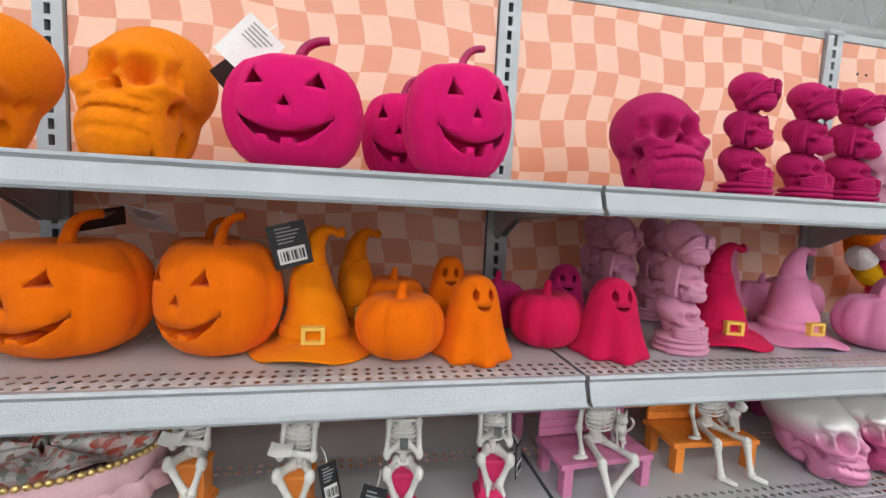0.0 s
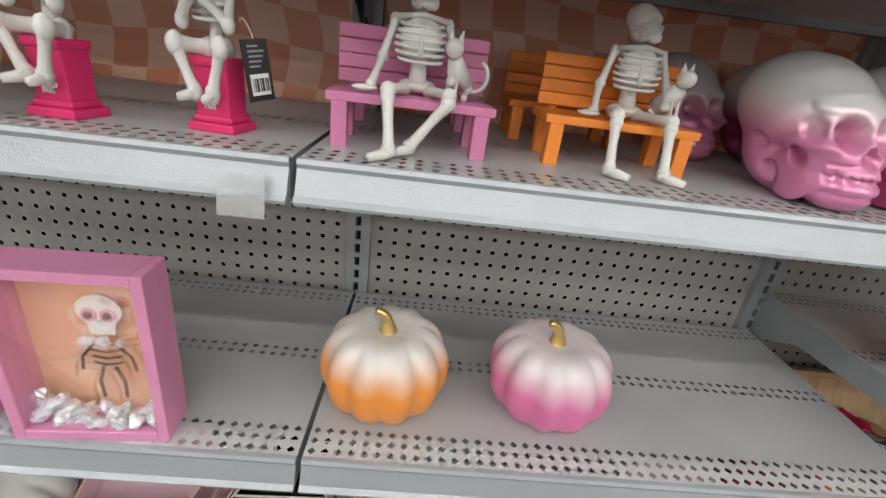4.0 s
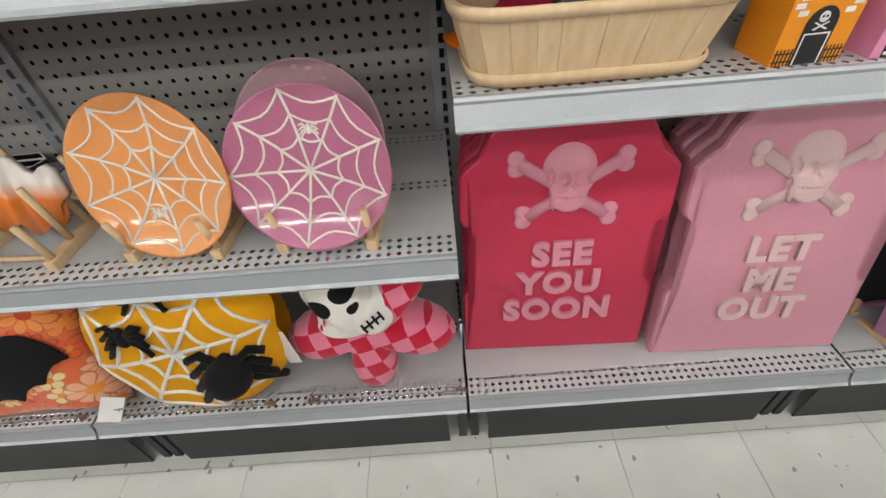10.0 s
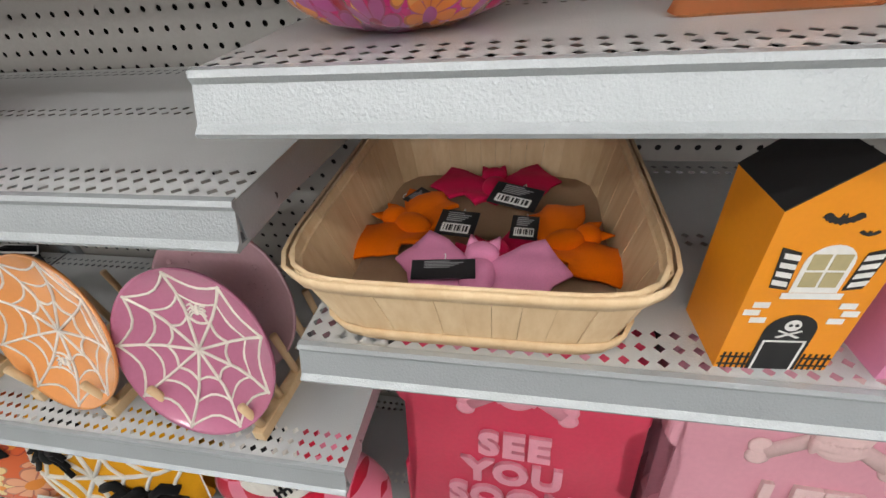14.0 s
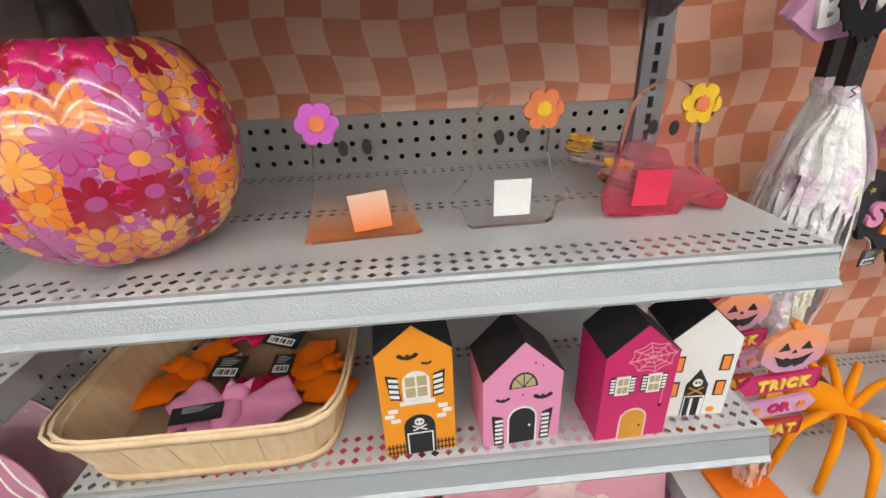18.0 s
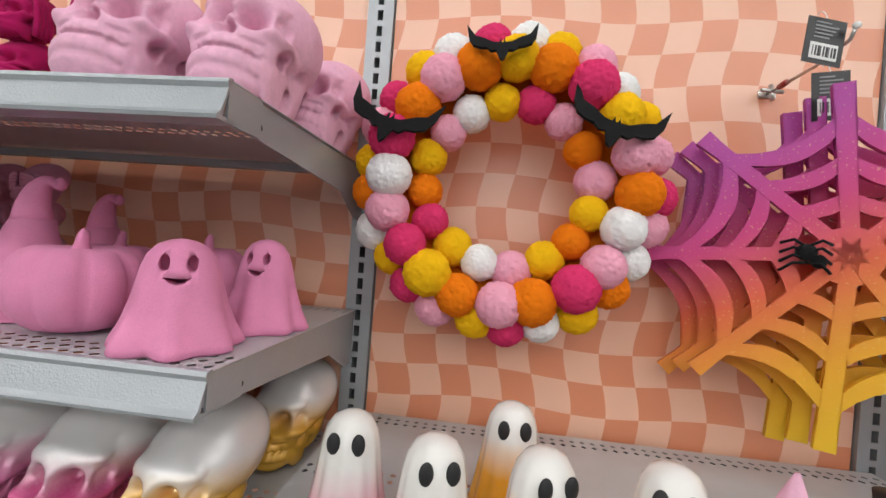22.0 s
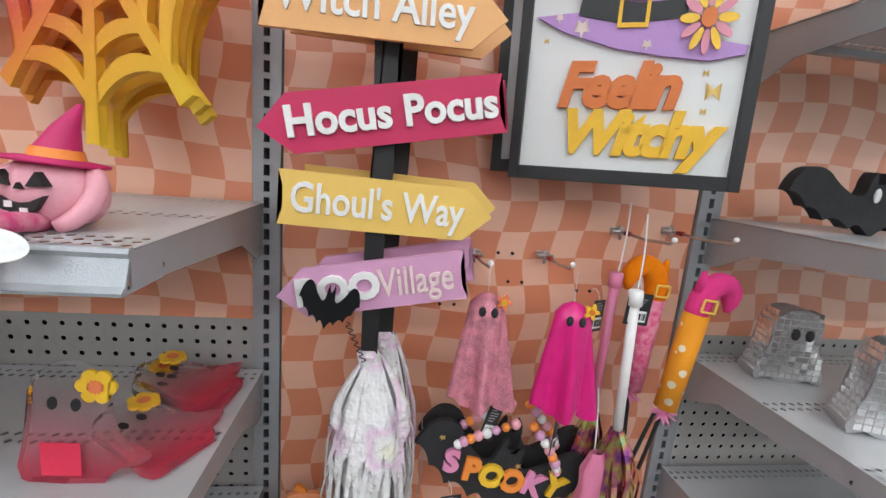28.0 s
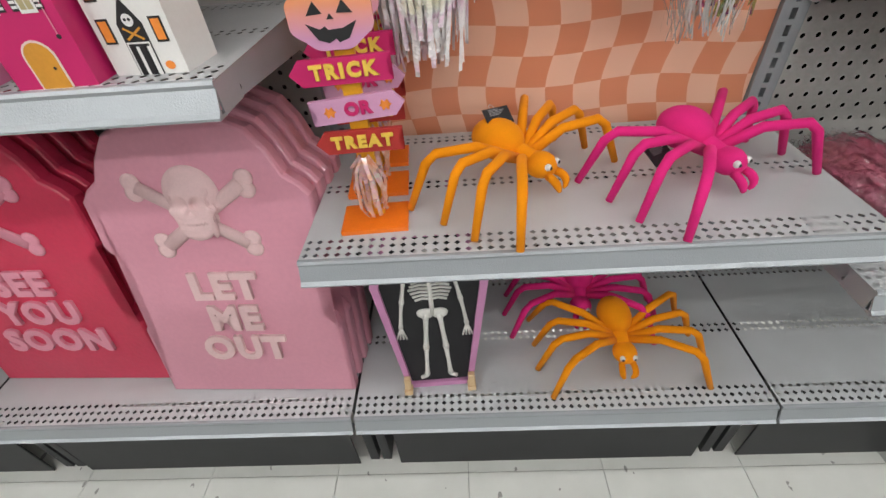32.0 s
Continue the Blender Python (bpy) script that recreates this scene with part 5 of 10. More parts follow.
def shadow_box(m):
    root = tagged(group_root("shadow_box", m), "pink shadow box frame with a paper skeleton and film snow", "picture frame", "shadow boxes")
    w, h, d, t = 0.150, 0.200, 0.045, 0.011
    for nm, b in (("frame_side", (-w / 2, -w / 2 + t, 0, d, 0, h)), ("frame_side", (w / 2 - t, w / 2, 0, d, 0, h)), ("frame_bottom", (-w / 2 + t, w / 2 - t, 0, d, 0, t)), ("frame_top", (-w / 2 + t, w / 2 - t, 0, d, h - t, h))):
        part(nm, box(*b, 0.001), FRAME_P, root)
    part("backing", box(-w / 2 + t, w / 2 - t, d - 0.006, d - 0.002, t, h - t), PEACH, root, "peach paper backing")
    bm = bmesh.new()
    slab(bm, circle(0.012, 0.142, 0.021, 24, 0.019), 0.030, 0.032)
    slab(bm, [(-0.002, 0.130), (0.026, 0.130), (0.023, 0.114), (0.001, 0.114)], 0.0302, 0.0318)
    part("paper_skull", bm, BONE, root, "white paper skull")
    bm = bmesh.new()
    for s in (-1, 1):
        slab(bm, circle(0.012 + s * 0.0088, 0.138, 0.0075, 14), 0.0285, 0.0296)
    part("pink_eye_print", bm, FRAME_P, root)
    bm = bmesh.new()
    for s in (-1, 1):
        slab(bm, circle(0.012 + s * 0.0088, 0.138, 0.0042, 12), 0.0275, 0.0284)
        tube(bm, [(0.012 + s * 0.010, 0.029, 0.104), (0.012 + s * 0.024, 0.029, 0.086), (0.012 + s * 0.026, 0.029, 0.070)], 0.0016, 5)
        tube(bm, [(0.012 + s * 0.006, 0.029, 0.074), (0.012 + s * 0.012, 0.029, 0.055), (0.012 + s * 0.011, 0.029, 0.034)], 0.0018, 5)
    for k in range(4):
        tube(bm, [(-0.002, 0.029, 0.104 - k * 0.008), (0.012, 0.028, 0.101 - k * 0.008), (0.026, 0.029, 0.104 - k * 0.008)], 0.0012, 5)
    part("ink_bone_print", bm, BLACK, root)
    bm = bmesh.new()
    rng = random.Random(4)
    for k in range(46):
        x, z = rng.uniform(-0.058, 0.058), 0.013 + abs(rng.gauss(0, 0.012))
        v = ball(bm, (x, rng.uniform(0.006, 0.026), z), 0.0075, 5, 4)
        for q in v:
            q.co += Vector((rng.uniform(-1, 1), rng.uniform(-1, 1), rng.uniform(-1, 1))) * 0.003
    for k in range(7):
        v = ball(bm, (rng.uniform(-0.006, 0.032), 0.024, 0.112 + rng.uniform(-0.006, 0.004)), 0.005, 5, 4)
    part("film_snow", bm, ICE.mat, root, "clear iridescent crinkled film")
    g = part("pane", box(-w / 2 + t, w / 2 - t, 0.003, 0.0045, t, h - t), GLASS.mat, root)
    g.visible_shadow = False
    return root


shadow_box(pose(-0.215, -0.362, S4, 0, 0, 4))
shadow_box(pose(-0.405, -0.355, S4, 0, 0, 2))

# ---- fifth shelf: ceramic ware ----
GLAZE_W = plain("white_glaze", (0.78, 0.77, 0.74, 1), 0.08, 0, 0.05, 14.0, 200.0, 0.03, 0.6)
GLAZE_P = plain("blush_glaze", (0.74, 0.50, 0.57, 1), 0.08, 0, 0.05, 14.0, 200.0, 0.03, 0.5)
GLAZE_K = plain("black_glaze", (0.012, 0.012, 0.013, 1), 0.06, 0, 0.1, 14.0, 200.0, 0.03, 0.5)
GLAZE_O = plain("orange_glaze", (0.82, 0.335, 0.11, 1), 0.10, 0, 0.05, 10.0, 200.0, 0.03, 0.5)
GLAZE_L = plain("lilac_pink_glaze", (0.50, 0.17, 0.28, 1), 0.10, 0, 0.06, 10.0, 200.0, 0.03, 0.5)
GLAZE_D = plain("dusty_lilac_glaze", (0.50, 0.31, 0.35, 1), 0.25, 0, 0.08, 10.0, 200.0, 0.03, 0.3)
LINE_W = plain("raised_cream_line", (0.80, 0.73, 0.66, 1), 0.15, 0, 0.05, 30.0, 200.0, 0.02, 0.4)
PINE = Net("pale_pine")
g_ = PINE.node("ShaderNodeMapping")
g_.inputs["Scale"].default_value = (60.0, 60.0, 6.0)
PINE.link(PINE.coord.outputs["Object"], g_.inputs["Vector"])
PINE.set(Base_Color=PINE.ramp(PINE.noise(1.0, 4, 0.6, g_.outputs[0]), [(0.3, (0.62, 0.42, 0.22, 1)), (0.7, (0.74, 0.55, 0.33, 1))]), Roughness=0.55)


def ceramic_pumpkin(m, R, H):
    root = plain_pumpkin(m, R, H, GLAZE_W, "white glazed lidded ceramic pumpkin with small splatter spiders", "ceramic pumpkins", 9, GOLD, 0.035, 0.007, -0.012, 0.12, "ceramic pumpkin", "ceramic_pumpkin")
    rng = random.Random(round(R * 1e4))
    bm = bmesh.new()
    lathe(bm, [(R * 0.985, H * 0.60), (R * 1.0, H * 0.61), (R * 0.985, H * 0.62)], 60, 9, 0.12, 0, None, False)
    part("lid_seam", bm, GLAZE_W, root)
    for k in range(8):
        a, z = -math.pi / 2 + rng.uniform(-1.6, 1.6), H * rng.uniform(0.25, 0.78)
        e = math.asin(max(-1, min(1, 2 * z / H - 1)))
        rr = R * math.cos(e) ** 0.62 * 0.99
        bm = bmesh.new()
        c = Vector((rr * math.cos(a), rr * math.sin(a), z))
        t, u = Vector((-math.sin(a), math.cos(a), 0)), Vector((0, 0, 1))
        ball(bm, c, 0.0042, 8, 6)
        for q in range(8):
            g = 2 * math.pi * q / 8
            tube(bm, [c, c + (t * math.cos(g) + u * math.sin(g)) * 0.012], [0.0016, 0.0007], 5)
        part("painted_spider", bm, (GLAZE_L, BUCKLE)[k % 2], root, ("lilac", "yellow")[k % 2] + " painted spider")
    return root


ceramic_pumpkin(pose(-0.486, -0.255, S5, 0, 0, 12), 0.098, 0.132)
ceramic_pumpkin(pose(-0.462, -0.095, S5, 0, 0, 70), 0.088, 0.125)
ceramic_pumpkin(pose(-0.664, -0.22, S5, 0, 0, 40), 0.078, 0.115)


COFFIN = [(-0.40, 0.0), (0.40, 0.0), (0.62, 0.66), (0.36, 1.0), (-0.36, 1.0), (-0.62, 0.66)]


def coffin_tray(m, wide, long_, deep, glaze, rim_mat, label, group):
    """A coffin-shaped serving tray lying flat, foot end towards -y, with two dividers."""
    root = tagged(group_root("coffin_tray", m), label, "serving tray", group)
    bm = bmesh.new()
    outer = [(x * wide, y * long_) for x, y in COFFIN]
    c = Vector((0, long_ * 0.5))
    sc = lambda f: [(p[0] * f, c.y + (p[1] - c.y) * f) for p in outer]
    rings = [(sc(0.86), 0.0), (sc(1.0), deep), (sc(0.95), deep), (sc(0.84), 0.006)]
    vs = [[bm.verts.new((x, y, z)) for x, y in pts] for pts, z in rings]
    for a, b in zip(vs, vs[1:]):
        for i in range(6):
            bm.faces.new((a[i], a[(i + 1) % 6], b[(i + 1) % 6], b[i]))
    bm.faces.new(vs[0])
    bm.faces.new(vs[-1])
    part("dish", bm, glaze, root)
    for f in (0.36, 0.70):
        hw = wide * (0.40 + 0.22 * min(1, f / 0.66)) * (0.92 if f < 0.66 else 0.9)
        part("divider", box(-hw, hw, long_ * f - 0.003, long_ * f + 0.003, 0.004, deep - 0.001, 0.001), glaze, root)
        part("divider_rim", box(-hw, hw, long_ * f - 0.002, long_ * f + 0.002, deep - 0.001, deep + 0.0012, 0.0005), rim_mat, root, "pale unglazed edge")
    bm = bmesh.new()
    a = [bm.verts.new((x, y, deep + 0.001)) for x, y in sc(1.002)]
    b = [bm.verts.new((x, y, deep + 0.001)) for x, y in sc(0.955)]
    for i in range(6):
        bm.faces.new((a[i], a[(i + 1) % 6], b[(i + 1) % 6], b[i]))
    part("rim", bm, rim_mat, root, "pale unglazed rim")
    return root


RIM_PEACH = plain("peach_rim", (0.78, 0.52, 0.42, 1), 0.4)
for i, (dx, dy) in enumerate(((0.0, 0.012), (-0.010, 0.004), (-0.022, 0.0))):
    coffin_tray(pose(-0.262 + dx, -0.355 + dy, S5 + i * 0.034, 0, 0, 2), 0.155, 0.265, 0.038, GLAZE_P, RIM_PEACH, "blush pink glazed coffin-shaped tray in a stack", "pink coffin trays")
coffin_tray(pose(-0.082, -0.368, S5, 0, 0, 2), 0.138, 0.27, 0.042, GLAZE_K, WHITE, "black glazed coffin-shaped tray with a white rim", "black coffin trays")
coffin_tray(pose(-0.070, -0.105, S5, 0, 0, 3), 0.11, 0.085, 0.030, GLAZE_K, WHITE, "small black glazed coffin-shaped dish", "black coffin trays")


def plate_rack(m, wide, depth_, rows, tall):
    """A pine rack: two foot rails, dowel crossbars and pairs of upright dowels."""
    root = tagged(group_root("plate_rack", m), "pale pine plate rack with round dowels", "plate rack", "plate racks")
    for s in (-1, 1):
        part("foot_rail", box(s * wide / 2 - 0.008, s * wide / 2 + 0.008, -depth_ / 2, depth_ / 2, 0, 0.017, 0.002), PINE.mat, root)
        for k in range(rows):
            y = -depth_ / 2 + 0.012 + (depth_ - 0.024) * k / (rows - 1)
            bm = bmesh.new()
            tube(bm, [(s * wide / 2, y, 0.016), (s * wide / 2, y - 0.012, tall * (0.72 if k == 0 else 1.0))], 0.0052, 10)
            part("dowel", bm, PINE.mat, root, "", True)
    for y in (-depth_ / 2 + 0.02, depth_ / 2 - 0.02):
        bm = bmesh.new()
        tube(bm, [(-wide / 2, y, 0.010), (wide / 2, y, 0.010)], 0.004, 8)
        part("crossbar", bm, PINE.mat, root, "", True)
    return root


def web_plate(m, R, glaze, label, group, a0, spider, lines=True):
    """A round dish facing -y, with a raised web and spider."""
    root = tagged(group_root("dinner_plate", m), label, "plate", group)
    bm = bmesh.new()
    prof = [(0.001, 0.010), (R * 0.55, 0.010), (R * 0.62, 0.008), (R * 0.97, -0.004), (R, -0.006), (R * 1.0, -0.001), (R * 0.62, 0.014), (R * 0.5, 0.017), (0.001, 0.017)]
    lathe(bm, prof, 56, 0, 0, 0, lambda p, a, v: Vector((p.x, p.z, p.y)), False)
    part("dish", bm, glaze, root, "", True)
    dish = lambda x, z: Vector((x, (0.010 if math.hypot(x, z) < R * 0.6 else 0.010 - 0.015 * (math.hypot(x, z) / R - 0.6) / 0.4) - 0.0004, z))
    if lines:
        bm = bmesh.new()
        web_lines(bm, R * 0.97, 9, (0.42, 0.70, 0.98), dish, 0.0021, a0)
        part("raised_web", bm, LINE_W, root, "cream raised web", True)
        bm = bmesh.new()
        spider_lines(bm, spider[0] * R, spider[1] * R, R * 0.14, dish, 0.0016)
        part("raised_spider", bm, LINE_W, root, "cream raised spider", True)
    else:
        rng = random.Random(8)
        for k in range(16):
            bm = bmesh.new()
            a, q = rng.uniform(0, 6.28), R * rng.uniform(0.3, 0.9)
            p = dish(q * math.cos(a), q * math.sin(a))
            slab(bm, [(p.x + 0.006 * (1 if i % 2 else 0.45) * math.cos(i * math.pi / 5), p.z + 0.006 * (1 if i % 2 else 0.45) * math.sin(i * math.pi / 5)) for i in range(10)], p.y - 0.001, p.y + 0.003)
            part("raised_star", bm, GLAZE_D, root)
    return root


plate_rack(pose(0.109, -0.236, S5, 0, 0, -3), 0.135, 0.195, 5, 0.115)
plate_rack(pose(0.357, -0.238, S5, 0, 0, -4), 0.130, 0.195, 5, 0.10)
plate_rack(pose(0.581, -0.243, S5, 0, 0, -4), 0.130, 0.195, 5, 0.10)
web_plate(pose(0.359, -0.302, S5 + 0.117, -17, 0, -7), 0.112, GLAZE_O, "orange glazed dinner plate with a raised white web", "web plates", -0.03, (-0.10, -0.46))
web_plate(pose(0.572, -0.310, S5 + 0.116, -20, 0, -2), 0.110, GLAZE_L, "lilac pink glazed dinner plate with a raised white web", "web plates", 0.35, (0.06, 0.47))
web_plate(pose(0.560, -0.225, S5 + 0.118, -18, 0, -4), 0.110, GLAZE_D, "dusty lilac star plate standing behind the pink one", "star plates", 0, (0, 0), False)

# candy-corn ghost dishes standing in the first rack
FADE_CC = two_tone("candy_fade", (0.90, 0.21, 0.0, 1), (0.80, 0.74, 0.66, 1), -0.004, 0.030, 0.08, 0, 0.6)


def ghost_dish(m):
    bm = bmesh.new()
    out = []
    for i in range(56):
        a = 2 * math.pi * i / 56
        r = 0.082 + 0.006 * math.sin(5 * a + 0.5) + 0.004 * math.sin(9 * a)
        x, z = r * math.cos(a) * 1.20, r * math.sin(a) * 0.72
        if z > 0.02:
            z = 0.040 + 0.026 * abs(math.sin(x * 47 + 0.5)) ** 2.2 + 0.009 * math.sin(x * 26 + 1) - 0.10 * max(0.0, abs(x) - 0.055)
        if z < -0.03:
            z -= 0.020 * abs(math.sin(x * 58 + 0.4)) ** 1.5
        out.append((x, z))
    slab(bm, out, -0.007, 0.007)
    bmesh.ops.bevel(bm, geom=[e for e in bm.edges if len(e.link_faces) == 2 and e.calc_face_angle(0) > 1], offset=0.003, segments=2, affect="EDGES", clamp_overlap=True)
    return tagged(part("ghost_dish", bm, FADE_CC, None, "", True, m), "orange to cream drip-glazed ghost-shaped dish", "dish", "ghost dishes")


for k in range(1):
    ghost_dish(pose(0.120 + 0.003 * k, -0.262 + 0.045 * k, S5 + 0.086, -12, 4, -3) @ Matrix.Scale(0.80, 4))

# ---- base deck: pillows and wire fences ----
PILLOW_F = Net("flower_cotton")
u_, _, v_ = PILLOW_F.xyz()
PILLOW_F.set(Base_Color=flower_print(PILLOW_F, u_, v_, 10.0, [(0.82, 0.14, 0.04, 1), (0.86, 0.66, 0.32, 1), (0.85, 0.28, 0.07, 1), (0.88, 0.44, 0.26, 1)], (0.78, 0.16, 0.05, 1), [(0.85, 0.30, 0.05, 1), (0.6, 0.06, 0.02, 1)]), Roughness=0.9, Sheen_Weight=0.2)
PILLOW_F.bump(PILLOW_F.noise(400.0, 2), 0.25, 0.001)
MUSTARD = flocked("mustard_cloth", (0.72, 0.33, 0.01, 1))
BLACKCLOTH = flocked("black_plush", (0.012, 0.012, 0.013, 1))
ROPE = flocked("white_rope", (0.78, 0.75, 0.70, 1))
KNIT = plain("coral_knit", (0.72, 0.28, 0.16, 1), 0.95, 0, 0.2, 80.0, 300.0, 0.9)
PAPERTAG = plain("paper_wrap", (0.80, 0.79, 0.77, 1), 0.4)


def puff(w, h, t, n=28, corner=4.0):
    """An inflated rectangle: front and back bulge, seam round the rim. Returns its mesh builder and a surface function."""
    def depth_at(x, z):
        q = max(0.0, 1 - abs(2 * x / w) ** corner) * max(0.0, 1 - abs(2 * z / h) ** corner)
        return t / 2 * q ** 0.5

    def build(mat_i=0):
        bm = bmesh.new()
        for s in (-1, 1):
            vs = {}
            for i in range(n + 1):
                for j in range(n + 1):
                    x, z = w * (i / n - 0.5), h * (j / n - 0.5)
                    e = 1 - 0.04 * (1 - (2 * z / h) ** 2), 1 - 0.04 * (1 - (2 * x / w) ** 2)
                    wob = 0.004 * math.sin(x * 31 + z * 17) * (1 if s < 0 else 0)
                    vs[i, j] = bm.verts.new((x * e[0], s * depth_at(x, z) + (wob if depth_at(x, z) > 0.012 else 0), z * e[1]))
            for i in range(n):
                for j in range(n):
                    q = (vs[i, j], vs[i + 1, j], vs[i + 1, j + 1], vs[i, j + 1])
                    bm.faces.new(q)
        bmesh.ops.remove_doubles(bm, verts=bm.verts, dist=0.0005)
        return bm
    return build, lambda x, z: Vector((x, -depth_at(x, z) - 0.0015, z))


def cloth_patch(outline, surf, lift=0.003, n=3):
    """A flat applique draped on a surface; its outline is filled and then pushed on to it."""
    bm = bmesh.new()
    slab(bm, outline, 0.0, 0.004)
    for k in range(n):
        es = [e for e in bm.edges if e.calc_length() > 0.014]
        if es:
            bmesh.ops.subdivide_edges(bm, edges=es, cuts=1)
            bmesh.ops.triangulate(bm, faces=bm.faces[:])
    for v in bm.verts:
        p = surf(v.co.x, v.co.z)
        v.co.y = p.y - lift + v.co.y
    return bm


def bat_pillow(m):
    root = tagged(group_root("bat_pillow", m), "orange flower-print cushion with a large black bat", "cushion")
    build, surf = puff(0.57, 0.33, 0.13)
    part("cover", build(), PILLOW_F.mat, root, "", True)
    part("bat_patch", cloth_patch([(x + 0.005, z - 0.02) for x, z in bat_outline(0.50, 0.20)], surf), BLACKCLOTH, root, "black felt bat applique")
    for s in (-1, 1):
        bm = bmesh.new()
        p = surf(0.005 + s * 0.017, 0.045)
        ball(bm, (p.x, p.y - 0.006, p.z), (0.004, 0.002, 0.007), 10, 6)
        part("stitched_eye", bm, WHITE, root, "white stitched eye")
        bm = bmesh.new()
        p = surf(0.005 + s * 0.008, 0.022)
        slab(bm, [(p.x - 0.003, p.z + 0.004), (p.x + 0.003, p.z + 0.004), (p.x, p.z - 0.005)], p.y - 0.0062, p.y - 0.004)
        part("fang", bm, WHITE, root)
    return root


bat_pillow(pose(-0.215, -0.285, SB + 0.165, -10, 0, 0))


def web_pillow(m):
    root = tagged(group_root("web_pillow", m), "mustard yellow octagonal web cushion with plush black spiders", "cushion")
    R, t = 0.185, 0.13
    dep = lambda x, z: t / 2 * max(0.0, 1 - (math.hypot(x, z) / (R * 1.03)) ** 4) ** 0.5
    surf = lambda x, z: Vector((x, -dep(x, z) - 0.001, z))
    bm = bmesh.new()
    for s in (-1, 1):
        def fn(u, v, s=s):
            a = 2 * math.pi * u
            k = (a % (math.pi / 4)) - math.pi / 8
            r = v * R * 0.965 / math.cos(k) * (1 - 0.06 * math.cos(8 * a))
            x, z = max(r, 0.0004) * math.cos(a), max(r, 0.0004) * math.sin(a)
            return Vector((x, s * dep(x, z), z))
        grid_surface(bm, fn, 64, 16, 0, True, False)
    bmesh.ops.remove_doubles(bm, verts=bm.verts, dist=0.0008)
    part("cover", bm, MUSTARD, root, "", True)
    bm = bmesh.new()
    web_lines(bm, R * 0.95, 8, (0.38, 0.68, 0.97), surf, 0.0042, 0.2, 0.3)
    part("rope_web", bm, ROPE, root, "white rope web", True)
    for nm, x, z, s in (("plush_spider", 0.088, -0.050, 0.085), ("felt_spider", -0.07, 0.045, 0.048), ("felt_spider", -0.01, 0.135, 0.045)):
        bm = bmesh.new()
        lift = lambda a, b: surf(a, b) - Vector((0, 0.008, 0))
        if nm == "plush_spider":
            p = surf(x, z)
            ball(bm, (p.x, p.y - 0.018, p.z), 0.042, 16, 12)
        else:
            ball(bm, lift(x, z), (s * 0.28, s * 0.15, s * 0.34), 10, 8)
        ball(bm, lift(x, z + s * 0.4), (s * 0.17, s * 0.12, s * 0.17), 8, 6)
        body = part(nm, bm, BLACKCLOTH, root, "black plush spider", True)
        spider_legs(body, x, z, s, lift, s * 0.10, BLACKCLOTH)
    return root


web_pillow(pose(0.245, -0.275, SB + 0.165, -12, 0, 0))
thing("paper_label", box(-0.025, 0.025, -0.0008, 0.0008, -0.035, 0.035, 0.0005), PAPERTAG, pose(0.428, -0.315, SB + 0.14, -10, -35, -30), "folded white paper care label on a cushion", "label", "paper labels")

CHECK = Net("pink_checker_plush")
cx_, _, cz_ = CHECK.xyz()
ck_ = CHECK.math("FLOORED_MODULO", CHECK.math("ADD", CHECK.math("FLOOR", CHECK.math("DIVIDE", CHECK.math("ADD", CHECK.math("MULTIPLY", cx_, 0.94), CHECK.math("MULTIPLY", cz_, 0.3)), 0.031)), CHECK.math("FLOOR", CHECK.math("DIVIDE", CHECK.math("SUBTRACT", CHECK.math("MULTIPLY", cz_, 0.94), CHECK.math("MULTIPLY", cx_, 0.3)), 0.031))), 2.0)
CHECK.set(Base_Color=CHECK.mix(ck_, (0.54, 0.001, 0.03, 1), (0.74, 0.20, 0.30, 1)), Roughness=0.95, Sheen_Weight=0.25)
CHECK.bump(CHECK.noise(600.0, 2), 0.4, 0.001)


